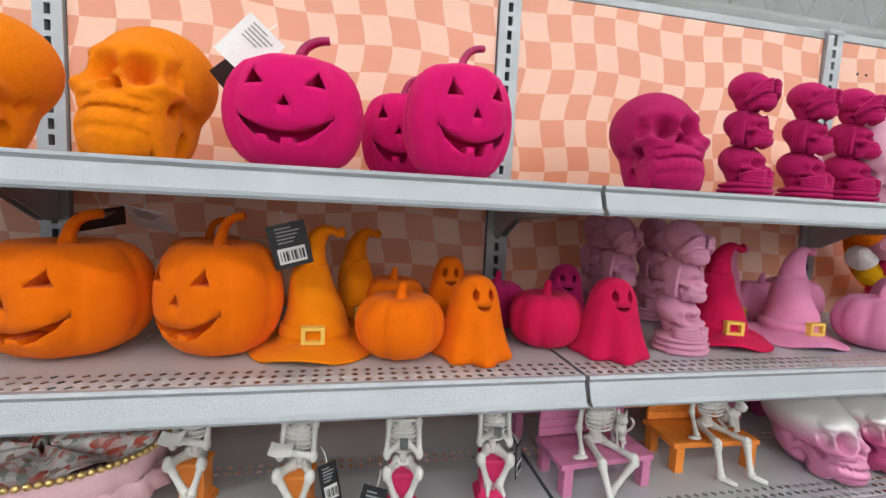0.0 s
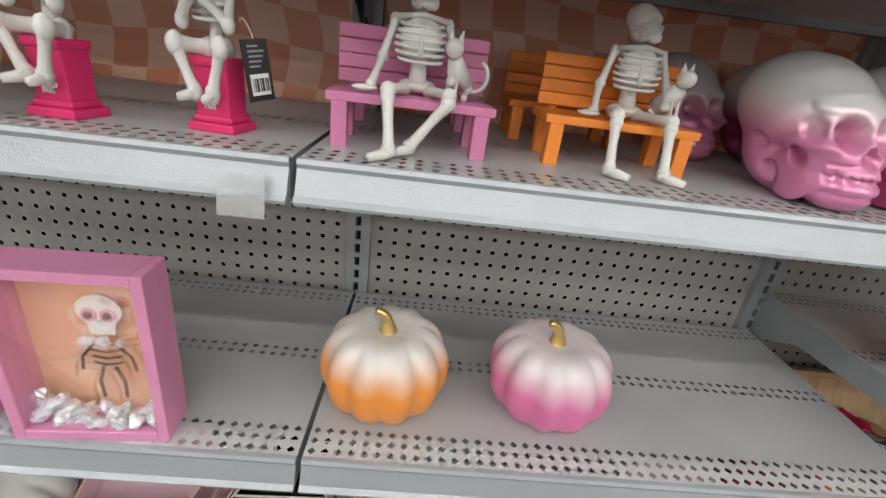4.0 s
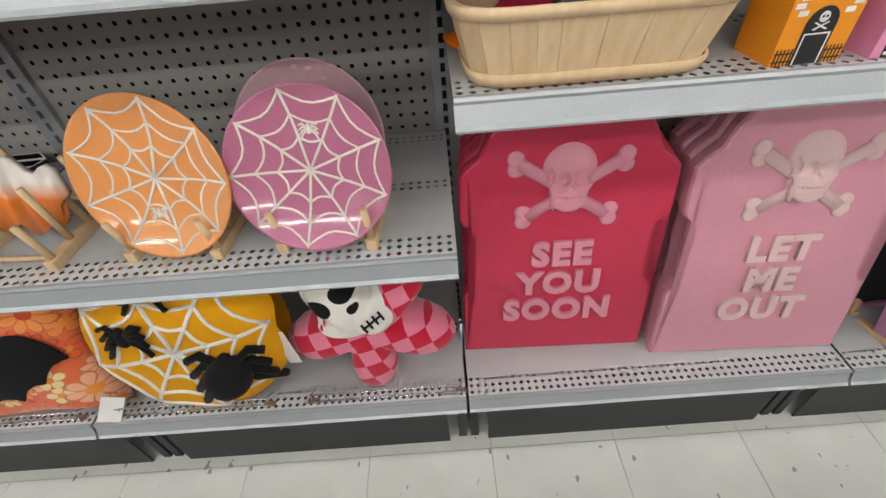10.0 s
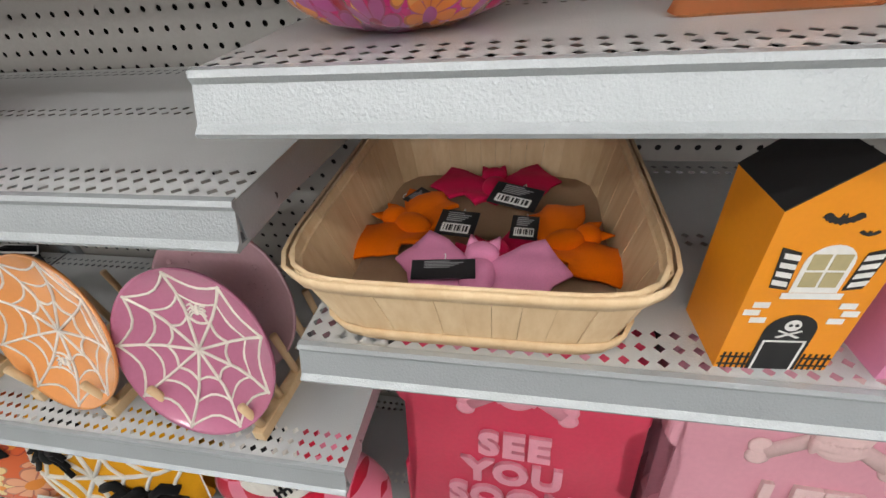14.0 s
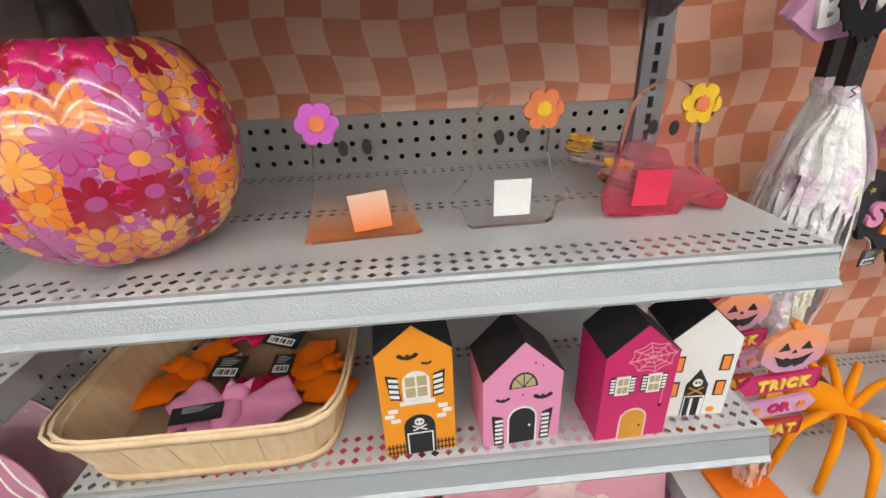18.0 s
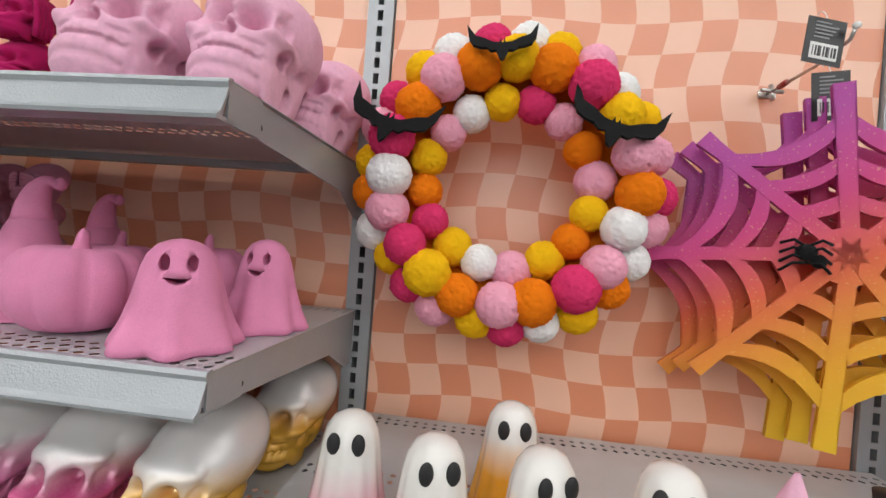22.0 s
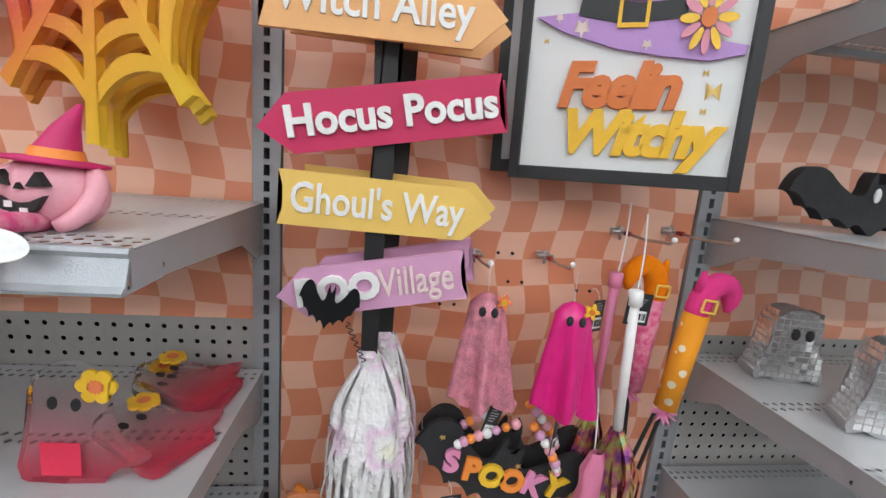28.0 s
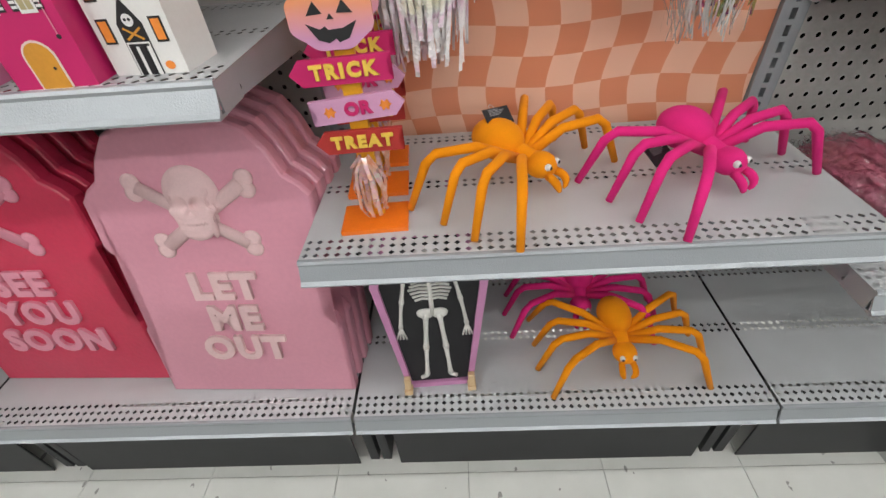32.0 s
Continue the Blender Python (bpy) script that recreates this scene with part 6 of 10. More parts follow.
def star_pillow(m):
    root = tagged(group_root("star_pillow", m), "red and pink checkered star-shaped cushion with a white skull", "cushion")
    bm = bmesh.new()

    def rim(a):
        return 0.118 + 0.043 * math.cos(5 * (a + 1.60)) - 0.006 * math.cos(10 * (a + 1.60))
    for s in (-1, 1):
        def fn(u, v, s=s):
            a = 2 * math.pi * u
            r = max(0.001, v * rim(a))
            return Vector((r * math.cos(a) * 1.02, s * 0.055 * max(0, 1 - v ** 3.5) ** 0.5, r * math.sin(a)))
        grid_surface(bm, fn, 72, 14, 0, True, False)
    bmesh.ops.remove_doubles(bm, verts=bm.verts, dist=0.0008)
    part("cover", bm, CHECK.mat, root, "", True)
    dep = lambda x, z: -0.055 * max(0, 1 - min(1, math.hypot(x, z) / rim(math.atan2(z, x))) ** 3.5) ** 0.5
    surf = lambda x, z: Vector((x, dep(x, z), z))

    def disc(cx, cz, rx, rz, lift):
        """A round felt patch lying on the cushion, sewn down at its rim."""
        bm = bmesh.new()

        def at(u, v):
            a = 2 * math.pi * u
            p = surf(cx + rx * v * math.cos(a), cz + rz * v * math.sin(a))
            return p - Vector((0, lift * (1 - 0.75 * v ** 8), 0))
        grid_surface(bm, at, 40, 12, 0, True, False)
        return bm
    part("skull_patch", disc(-0.036, 0.062, 0.076, 0.062, 0.008), ROPE, root, "white felt skull applique", True)
    part("jaw_patch", disc(0.013, 0.037, 0.037, 0.033, 0.0088), ROPE, root, "white felt jaw", True)
    for k, (x, z, rx, rz) in enumerate(((-0.068, 0.058, 0.023, 0.019), (-0.027, 0.086, 0.022, 0.017), (-0.012, 0.059, 0.010, 0.008))):
        part("felt_eye" if k < 2 else "felt_nose", disc(x, z, rx, rz, 0.0125), BLACKCLOTH, root, "black felt eye" if k < 2 else "", True)
    bm = bmesh.new()
    tube(bm, [surf(0.001 + 0.010 * k, 0.023 + 0.008 * k) - Vector((0, 0.0125, 0)) for k in range(4)], 0.0022, 6)
    for k in range(4):
        p = surf(0.003 + 0.010 * k, 0.024 + 0.008 * k) - Vector((0, 0.0125, 0))
        tube(bm, [p + Vector((-0.004, 0, 0.008)), p + Vector((0.004, 0, -0.008))], 0.0020, 6)
    part("stitched_mouth", bm, BLACKCLOTH, root)
    return root


star_pillow(pose(0.584, -0.262, SB + 0.150, -14, 0, 0) @ Matrix.Scale(1.1, 4))


def knit_pillow(m):
    root = tagged(group_root("skull_pillow", m), "coral knitted cushion with a white sugar skull", "cushion")
    build, surf = puff(0.40, 0.36, 0.13)
    part("cover", build(), KNIT, root, "", True)
    part("skull_patch", cloth_patch(circle(0.0, 0.04, 0.105, 30, 0.10) , surf, 0.005), ROPE, root, "white knitted skull")
    part("jaw_patch", cloth_patch([(-0.065, -0.03), (0.065, -0.03), (0.05, -0.11), (-0.05, -0.11)], surf, 0.0055), ROPE, root, "white knitted jaw")
    for s in (-1, 1):
        part("flower_patch", cloth_patch([(s * 0.045 + (0.040 + 0.005 * math.cos(8 * a)) * math.cos(a), 0.02 + (0.040 + 0.005 * math.cos(8 * a)) * math.sin(a)) for a in [2 * math.pi * i / 32 for i in range(32)]], surf, 0.0085), MUSTARD, root, "mustard flower round an eye")
        part("eye_patch", cloth_patch(circle(s * 0.045, 0.02, 0.026, 18), surf, 0.0115, 1), BLACKCLOTH, root, "black knitted eye")
    part("nose_patch", cloth_patch([(-0.012, -0.035), (0.012, -0.035), (0, -0.008)], surf, 0.011, 1), BLACKCLOTH, root)
    bm = bmesh.new()
    tube(bm, [surf(-0.045 + 0.009 * k, -0.066 + 0.004 * math.cos(k)) - Vector((0, 0.011, 0)) for k in range(11)], 0.002, 6)
    for k in range(5):
        tube(bm, [surf(-0.036 + 0.018 * k, -0.052) - Vector((0, 0.011, 0)), surf(-0.036 + 0.018 * k, -0.082) - Vector((0, 0.011, 0))], 0.002, 6)
    part("stitched_mouth", bm, BLACKCLOTH, root)
    return root


knit_pillow(pose(-0.605, -0.275, SB + 0.17, -12, 0, 0))
thing("paper_label", box(-0.055, 0.055, -0.0008, 0.0008, -0.028, 0.028, 0.0005), PAPERTAG, pose(-0.47, -0.352, SB + 0.035, -30, 18, 0), "folded white paper care label on a cushion", "label", "paper labels")
thing("paper_label", box(-0.02, 0.02, -0.0008, 0.0008, -0.03, 0.03, 0.0005), PAPERTAG, pose(0.052, -0.355, SB + 0.033, -20, 30, 10), "folded white paper care label on a cushion", "label", "paper labels")

WIRE = plain("chrome_wire", (0.62, 0.62, 0.63, 1), 0.22, 0.9)


def wire_fence(x0, x1):
    """A low wire guard clipped along the front of the base deck."""
    root = tagged(group_root("wire_fence", pose(0, -DEPTH + 0.016, SB)), "low chrome wire fence along the base shelf front", "wire fence", "wire fences")
    for z in (0.004, 0.030):
        bm = bmesh.new()
        tube(bm, [(x0, 0, z), (x1, 0, z)], 0.0019, 6)
        part("rail", bm, WIRE, root, "", True)
    k = int((x1 - x0) / 0.032)
    for i in range(k + 1):
        x = x0 + (x1 - x0) * i / k
        bm = bmesh.new()
        tube(bm, [(x, 0, 0.004), (x, 0, 0.030)], 0.0013, 5)
        part("upright_wire", bm, WIRE, root, "", True)
    for x in (x0, x1):
        part("clip", box(x - 0.012, x + 0.012, -0.002, 0.010, 0.0005, 0.003), WIRE, root)
        bm = bmesh.new()
        tube(bm, [(x, 0, 0.030), (x, 0.03, 0.002)], 0.0014, 5)
        part("brace", bm, WIRE, root, "", True)
    return root


for a, b in ((-0.70, -0.43), (-0.375, -0.03), (0.03, 0.36), (0.45, 0.752)):
    wire_fence(a, b)

# ---- tombstones ----
TOMB_R = Net("wrapped_red_foam")
TOMB_R.set(Base_Color=TOMB_R.vary((0.57, 0.022, 0.075, 1), 0.10, 8.0, 120.0), Roughness=0.55, Coat_Weight=0.5, Coat_Roughness=0.12)
TOMB_R.bump(TOMB_R.math("ADD", TOMB_R.noise(14.0, 4), TOMB_R.math("MULTIPLY", TOMB_R.noise(120.0, 2), 0.2)), 0.35, 0.006)
TOMB_P = Net("wrapped_pink_foam")
TOMB_P.set(Base_Color=TOMB_P.vary((0.66, 0.29, 0.37, 1), 0.07, 8.0, 120.0), Roughness=0.55, Coat_Weight=0.5, Coat_Roughness=0.12)
TOMB_P.bump(TOMB_P.math("ADD", TOMB_P.noise(14.0, 4), TOMB_P.math("MULTIPLY", TOMB_P.noise(120.0, 2), 0.2)), 0.35, 0.006)
ROSE = plain("rose_relief", (0.70, 0.28, 0.36, 1), 0.5)
PALE_RELIEF = plain("pale_pink_relief", (0.72, 0.50, 0.50, 1), 0.55)
CREAM = plain("cream_relief", (0.74, 0.60, 0.56, 1), 0.55)
HALF = [(0.185, 0.0), (0.184, 0.155), (0.176, 0.168), (0.163, 0.178), (0.160, 0.302), (0.168, 0.312), (0.180, 0.322), (0.185, 0.332), (0.183, 0.412), (0.170, 0.428), (0.148, 0.444), (0.132, 0.480), (0.108, 0.512), (0.06, 0.534), (0.0, 0.540)]


def tombstone(m, foam, relief, label, lines, show=True):
    root = tagged(group_root("tombstone", m), label, "tombstone prop", "foam tombstones")
    bm = bmesh.new()
    out = HALF + [(-x, z) for x, z in reversed(HALF[:-1])]
    rings = [[bm.verts.new((x * k, y, 0.27 + (z - 0.27) * k)) for x, z in out] for y, k in ((0.0, 0.974), (0.002, 0.988), (0.007, 1.0), (0.026, 1.0), (0.032, 0.974))]
    for a, b in zip(rings, rings[1:]):
        for i in range(len(out)):
            bm.faces.new((a[i], b[i], b[(i + 1) % len(out)], a[(i + 1) % len(out)]))
    caps = [bm.faces.new(rings[0]), bm.faces.new(list(reversed(rings[-1])))]
    bmesh.ops.triangulate(bm, faces=caps, ngon_method="EAR_CLIP")
    for v in bm.verts:
        v.co.z = max(v.co.z, 0.0)
    part("slab", bm, foam, root)
    if not show:
        return root
    bm = bmesh.new()
    add_skull(bm, Vector((0, 0.0, 0.347)), 0.120, 0, 0, SKULL_LEVEL)
    for v in bm.verts:
        v.co.y = max(v.co.y * 0.28 - 0.003, -0.024)
    part("relief_skull", bm, relief, root, "raised skull", True)
    for s in (-1, 1):
        bm = bmesh.new()
        a, b = Vector((s * 0.068, -0.002, 0.332)), Vector((-s * 0.082, -0.002, 0.432))
        tube(bm, [a, a.lerp(b, 0.5), b], [0.0125, 0.0105, 0.0125], 8)
        for p, q in ((a, 1), (b, -1)):
            for e in (-1, 1):
                ball(bm, p + Vector((s * q * 0.006, 0, e * 0.009)), (0.0155, 0.009, 0.0145), 10, 6)
        for v in bm.verts:
            v.co.y *= 0.45
        part("relief_bone", bm, relief, root, "raised crossed bone", True)
    for k, t in enumerate(lines):
        words("relief_letter", t, 0.050, relief, root, 0.0, -0.0025, 0.250 - 0.0675 * k, 0.0075, 0.98, 0, 0, 1.14, 0.0030)
    return root


for k in range(3, -1, -1):
    tombstone(pose(0.952 + 0.004 * k, -0.264 + k * 0.038, SB, -8, 0, -2), TOMB_R.mat, ROSE, "red foam tombstone prop reading SEE YOU SOON", ("SEE", "YOU", "SOON"), k == 0)
    tombstone(pose(1.336 + 0.005 * k, -0.304 + k * 0.036, SB, -11, 0, -2), TOMB_P.mat, PALE_RELIEF, "pink foam tombstone prop reading LET ME OUT", ("LET", "ME", "OUT"), k == 0)

# ---- houses shelf: basket of plush bats, painted block houses ----
CHIP = Net("woodchip_strip")
info_ = CHIP.t.nodes.new("ShaderNodeObjectInfo")
gm_ = CHIP.node("ShaderNodeMapping")
gm_.inputs["Scale"].default_value = (90.0, 90.0, 7.0)
CHIP.link(CHIP.coord.outputs["Object"], gm_.inputs["Vector"])
c_ = CHIP.ramp(CHIP.noise(1.0, 5, 0.6, gm_.outputs[0]), [(0.3, (0.66, 0.46, 0.26, 1)), (0.7, (0.78, 0.60, 0.38, 1))])
CHIP.set(Base_Color=CHIP.mix(CHIP.math("MULTIPLY", info_.outputs["Random"], 0.3), c_, (0.54, 0.34, 0.17, 1)), Roughness=0.6)
CHIP.bump(CHIP.noise(1.0, 3, 0.5, gm_.outputs[0]), 0.3, 0.001)


def rrect(wx, wy, r, t):
    """A point on a rounded rectangle's outline, t in 0..1, and the outward way there."""
    a = 2 * math.pi * t
    e = 7.0
    c, s = math.cos(a), math.sin(a)
    k = (abs(c) ** e + abs(s) ** e) ** (-1 / e)
    return wx * c * k, wy * s * k


KRAFT = plain("brown_board", (0.40, 0.26, 0.16, 1), 0.75, 0, 0.08, 30.0)


def wood_basket(m):
    root = tagged(group_root("wood_basket", m), "shallow pale woodchip basket holding plush bats", "basket")
    w0, d0, w1, d1, h = 0.128, 0.148, 0.147, 0.172, 0.080
    bm = bmesh.new()
    pts = [rrect(w0, d0, 0, i / 48) for i in range(48)]
    v = [bm.verts.new((x, y, 0.003)) for x, y in pts]
    bm.faces.new(v)
    part("bottom", bm, KRAFT, root, "brown board bottom")
    N = 44
    for i in range(N):
        bm = bmesh.new()
        q = []
        for t in (i / N + 0.00015, (i + 1) / N - 0.00015):
            for f in (0.0, 1.0):
                x, y = rrect(w0 + (w1 - w0) * f, d0 + (d1 - d0) * f, 0, t)
                q.append((x, y, 0.002 + f * h))
        off = 0.0005 * (i % 2)
        a, b, c, d = [Vector(p) for p in (q[0], q[2], q[3], q[1])]
        nrm = (b - a).cross(d - a).normalized()
        vs = [bm.verts.new(p + nrm * off) for p in (a, b, c, d)] + [bm.verts.new(p + nrm * (off - 0.002)) for p in (a, b, c, d)]
        for f in ((0, 1, 2, 3), (7, 6, 5, 4), (0, 4, 5, 1), (1, 5, 6, 2), (2, 6, 7, 3), (3, 7, 4, 0)):
            bm.faces.new([vs[k] for k in f])
        part("slat", bm, CHIP.mat, root)
    for nm, z0, z1, off in (("rim_band", h - 0.010, h + 0.002, 0.0008), ("inner_band", h - 0.009, h + 0.0015, -0.0045), ("foot_band", 0.0, 0.014, 0.0003)):
        bm = bmesh.new()
        f0, f1 = z0 / h, z1 / h

        def fn(u, v):
            k = (0, 1, 1, 0)[int(round(v * 3)) % 4] if v < 1 else 0
            out = off + (0.003 if 0.3 < v < 0.9 or v >= 1 else 0)
            zz = (z0, z0, z1, z1)[min(3, int(round(v * 3)))]
            oo = (off, off + 0.003, off + 0.003, off)[min(3, int(round(v * 3)))]
            f = zz / h
            x, y = rrect(w0 + (w1 - w0) * f + oo, d0 + (d1 - d0) * f + oo, 0, u)
            return Vector((x, y, zz + 0.002))
        grid_surface(bm, fn, 64, 3, 0, True, False)
        part(nm, bm, CHIP.mat, root, "pale bent wood band", True)
    return root


wood_basket(pose(0.912, -0.206, CH, 0, 0, 0))


def limp_wing(w, s):
    """Half of a soft bat: its outline from the body to the wing's tip and back, on the s side."""
    half = [(0.0, 0.10), (0.20, 0.12), (0.42, 0.22), (0.68, 0.28), (1.0, 0.06), (0.80, -0.04), (0.66, -0.20), (0.46, -0.14), (0.30, -0.26), (0.14, -0.20), (0.0, -0.22)]
    return [(s * x * w / 2, z * w) for x, z in half]


def plush_bat(m, w, mat, label):
    """A limp little plush bat lying down: padded scalloped wings, round body, head and ears."""
    root = tagged(group_root("plush_bat", m @ Matrix.Diagonal((1, 1, 0.62, 1))), label, "plush toy", "plush bats")
    for s in (-1, 1):
        bm = bmesh.new()
        slab(bm, limp_wing(w, s), -0.005, 0.005)
        bmesh.ops.recalc_face_normals(bm, faces=bm.faces[:])
        for k in range(3):
            bmesh.ops.subdivide_edges(bm, edges=[e for e in bm.edges if e.calc_length() > 0.012], cuts=1)
            bmesh.ops.triangulate(bm, faces=bm.faces[:])
        for v in bm.verts:
            x, y, z = v.co
            f = abs(x) / (w / 2)
            v.co = Vector((x, z, 0.011 + y * (1.1 - 0.7 * f) + 0.018 * math.sin(f * 2.6) - 0.010 * f + 0.003 * math.sin(z * 150)))
        part("wing", bm, mat, root, "", True)
    bm = bmesh.new()
    ball(bm, (0, -w * 0.04, 0.020), (w * 0.10, w * 0.15, 0.017), 14, 10)
    part("body", bm, mat, root, "", True)
    bm = bmesh.new()
    ball(bm, (0, w * 0.13, 0.022), (w * 0.10, w * 0.085, 0.017), 14, 10)
    for s in (-1, 1):
        tube(bm, [(s * w * 0.055, w * 0.18, 0.026), (s * w * 0.085, w * 0.27, 0.026)], [0.0075, 0.001], 7)
    part("head", bm, mat, root, "", True)
    return root


BZ = CH + 0.005
plush_bat(pose(0.826, -0.200, BZ, 0, 0, 62), 0.160, ORANGE_F, "orange plush bat lying in the basket")
plush_bat(pose(1.000, -0.222, BZ, 0, 0, -66), 0.150, ORANGE_F, "orange plush bat lying in the basket")
plush_bat(pose(0.916, -0.112, BZ, 0, 0, 6), 0.165, CERISE_F, "magenta plush bat lying in the basket")
plush_bat(pose(0.930, -0.252, BZ, 0, 0, 196), 0.120, CERISE_F, "magenta plush bat lying in the basket")
plush_bat(pose(0.914, -0.292, BZ + 0.012, 6, 0, -4), 0.165, PINK_F, "pink plush bat lying in the basket")
hang_tag(pose(0.886, -0.196, BZ + 0.026, -78, 0, -8), 0.042, 0.036)
hang_tag(pose(0.948, -0.138, BZ + 0.026, -74, 0, -22), 0.058, 0.034)
hang_tag(pose(0.955, -0.196, BZ + 0.022, -80, 0, -5), 0.028, 0.034)
hang_tag(pose(0.884, -0.296, BZ + 0.038, -74, 0, 6), 0.056, 0.020, False)
hang_tag(pose(0.818, -0.142, BZ + 0.016, -80, 0, 60), 0.034, 0.030, False)

H_ORANGE = plain("house_orange_paint", (0.84, 0.30, 0.012, 1), 0.5, 0, 0.04)
H_PINK = plain("house_pink_paint", (0.74, 0.27, 0.46, 1), 0.5, 0, 0.04)
H_MAG = plain("house_magenta_paint", (0.55, 0.015, 0.13, 1), 0.5, 0, 0.04)
H_WHITE = plain("house_white_paint", (0.78, 0.77, 0.74, 1), 0.5, 0, 0.04)
OCHRE = plain("ochre_print", (0.62, 0.28, 0.03, 1), 0.5)
PANE = plain("khaki_print", (0.45, 0.38, 0.20, 1), 0.5)


def block_house(m, w, eave, peak, d, paint, label):
    root = tagged(group_root("block_house", m), label, "house decoration", "painted block houses")
    bm = bmesh.new()
    slab(bm, [(-w / 2, 0), (w / 2, 0), (w / 2, eave), (0, peak), (-w / 2, eave)], -d / 2, d / 2)
    part("body", bm, paint, root)
    for s in (-1, 1):
        bm = bmesh.new()
        t = 0.0012
        nx, nz = (peak - eave), w / 2
        ln = math.hypot(nx, nz)
        nx, nz = s * nx / ln * t, nz / ln * t
        q = [(s * w / 2, eave), (0, peak), (0, peak + t), (s * w / 2 + nx, eave + nz)]
        slab(bm, q, -d / 2 - 0.0003, d / 2 + 0.0003)
        part("roof_slope", bm, BLACK, root, "black roof slope")
    return root


def print_on(root, name, outline, mat, d, lift=0.0006, label=""):
    bm = bmesh.new()
    slab(bm, outline, -d / 2 - lift, -d / 2 - lift + 0.0004)
    return part(name, bm, mat, root, label)


def rect(x0, x1, z0, z1):
    return [(x0, z0), (x1, z0), (x1, z1), (x0, z1)]


def arch(x0, x1, z0, z1, n=10):
    r = (x1 - x0) / 2
    return [(x0, z0), (x1, z0)] + [((x0 + x1) / 2 + r * math.cos(math.pi * i / n), z1 - r + r * math.sin(math.pi * i / n)) for i in range(n + 1)]


def little_bat(root, x, z, w, d):
    print_on(root, "painted_bat", [(x + a, z + b) for a, b in bat_outline(w, w * 0.4)], BLACK, d)


HD = 0.06
h1 = block_house(pose(1.133, -0.322, CH, 0, 0, 4), 0.076, 0.137, 0.168, HD, H_ORANGE, "orange painted haunted block house with a black roof")
print_on(h1, "window_frame", arch(-0.014, 0.014, 0.076, 0.114), WHITE, HD, 0.0006, "white arched window")
for i in range(2):
    for j in range(2):
        print_on(h1, "pane", rect(-0.011 + i * 0.012, -0.001 + i * 0.012, 0.081 + j * 0.014, 0.093 + j * 0.014), PANE, HD, 0.0010)
print_on(h1, "sill", rect(-0.018, 0.018, 0.071, 0.076), WHITE, HD, 0.0012)
for s in (-1, 1):
    print_on(h1, "shutter", [(s * 0.016, 0.078), (s * 0.027, 0.080), (s * 0.030, 0.112), (s * 0.018, 0.108)], BLACK, HD)
    for k in range(4):
        print_on(h1, "shutter_slat", [(s * 0.0175, 0.081 + k * 0.007), (s * 0.027, 0.083 + k * 0.007), (s * 0.0275, 0.087 + k * 0.007), (s * 0.018, 0.085 + k * 0.007)], WHITE, HD, 0.0011)
    for k, (x, z) in enumerate(((0.026, 0.062), (0.030, 0.055), (0.024, 0.048))):
        print_on(h1, "painted_brick", rect(s * x - 0.005, s * x + 0.005, z, z + 0.005), WHITE, HD)
    for k in range(5):
        print_on(h1, "painted_fence_post", rect(s * 0.0185 + s * k * 0.004 - 0.0007, s * 0.0185 + s * k * 0.004 + 0.0007, 0.0, 0.017), BLACK, HD)
    for z in (0.004, 0.012):
        print_on(h1, "painted_fence_rail", rect(min(s * 0.017, s * 0.037), max(s * 0.017, s * 0.037), z, z + 0.0014), BLACK, HD, 0.0009)
print_on(h1, "door", arch(-0.0165, 0.0165, 0.0, 0.056), BLACK, HD, 0.0006, "black arched door")
for r_ in (rect(-0.014, -0.0125, 0, 0.031), rect(0.0125, 0.014, 0, 0.031), rect(-0.0125, 0.0125, 0.0295, 0.031)):
    print_on(h1, "door_line", r_, WHITE, HD, 0.0010)
print_on(h1, "painted_skull", circle(0, 0.046, 0.0052, 14), WHITE, HD, 0.0010)
for s in (-1, 1):
    print_on(h1, "painted_bone", [(s * -0.008, 0.0345), (s * -0.006, 0.0335), (s * 0.008, 0.0405), (s * 0.007, 0.0415)], WHITE, HD, 0.0010)
    print_on(h1, "skull_eye", circle(s * 0.002, 0.0465, 0.0013, 8), BLACK, HD, 0.0014)
little_bat(h1, -0.006, 0.132, 0.022, HD)
little_bat(h1, 0.012, 0.122, 0.011, HD)

h2 = block_house(pose(1.243, -0.320, CH, 0, 0, 5), 0.086, 0.092, 0.136, HD, H_PINK, "pink painted haunted block house with a black roof")
print_on(h2, "window_frame", [(0.0155 * math.cos(math.pi * i / 12), 0.078 + 0.020 * math.sin(math.pi * i / 12)) for i in range(13)], BLACK, HD)
print_on(h2, "pane", [(0.0130 * math.cos(math.pi * i / 12), 0.0795 + 0.0165 * math.sin(math.pi * i / 12)) for i in range(13)], PANE, HD, 0.0010)
for a in (0.8, 1.57, 2.34):
    print_on(h2, "painted_thread", [(-0.0005, 0.0795), (0.0005, 0.0795), (0.013 * math.cos(a) + 0.0005, 0.0795 + 0.0165 * math.sin(a)), (0.013 * math.cos(a) - 0.0005, 0.0795 + 0.0165 * math.sin(a))], BLACK, HD, 0.0014)
print_on(h2, "door_trim", arch(-0.0165, 0.0165, 0.0, 0.052), WHITE, HD, 0.0006, "white door trim")
print_on(h2, "door", arch(-0.0145, 0.0145, 0.0, 0.0495), BLACK, HD, 0.0010, "black arched door")
print_on(h2, "door_knob", circle(0.008, 0.024, 0.0017, 8), WHITE, HD, 0.0014)
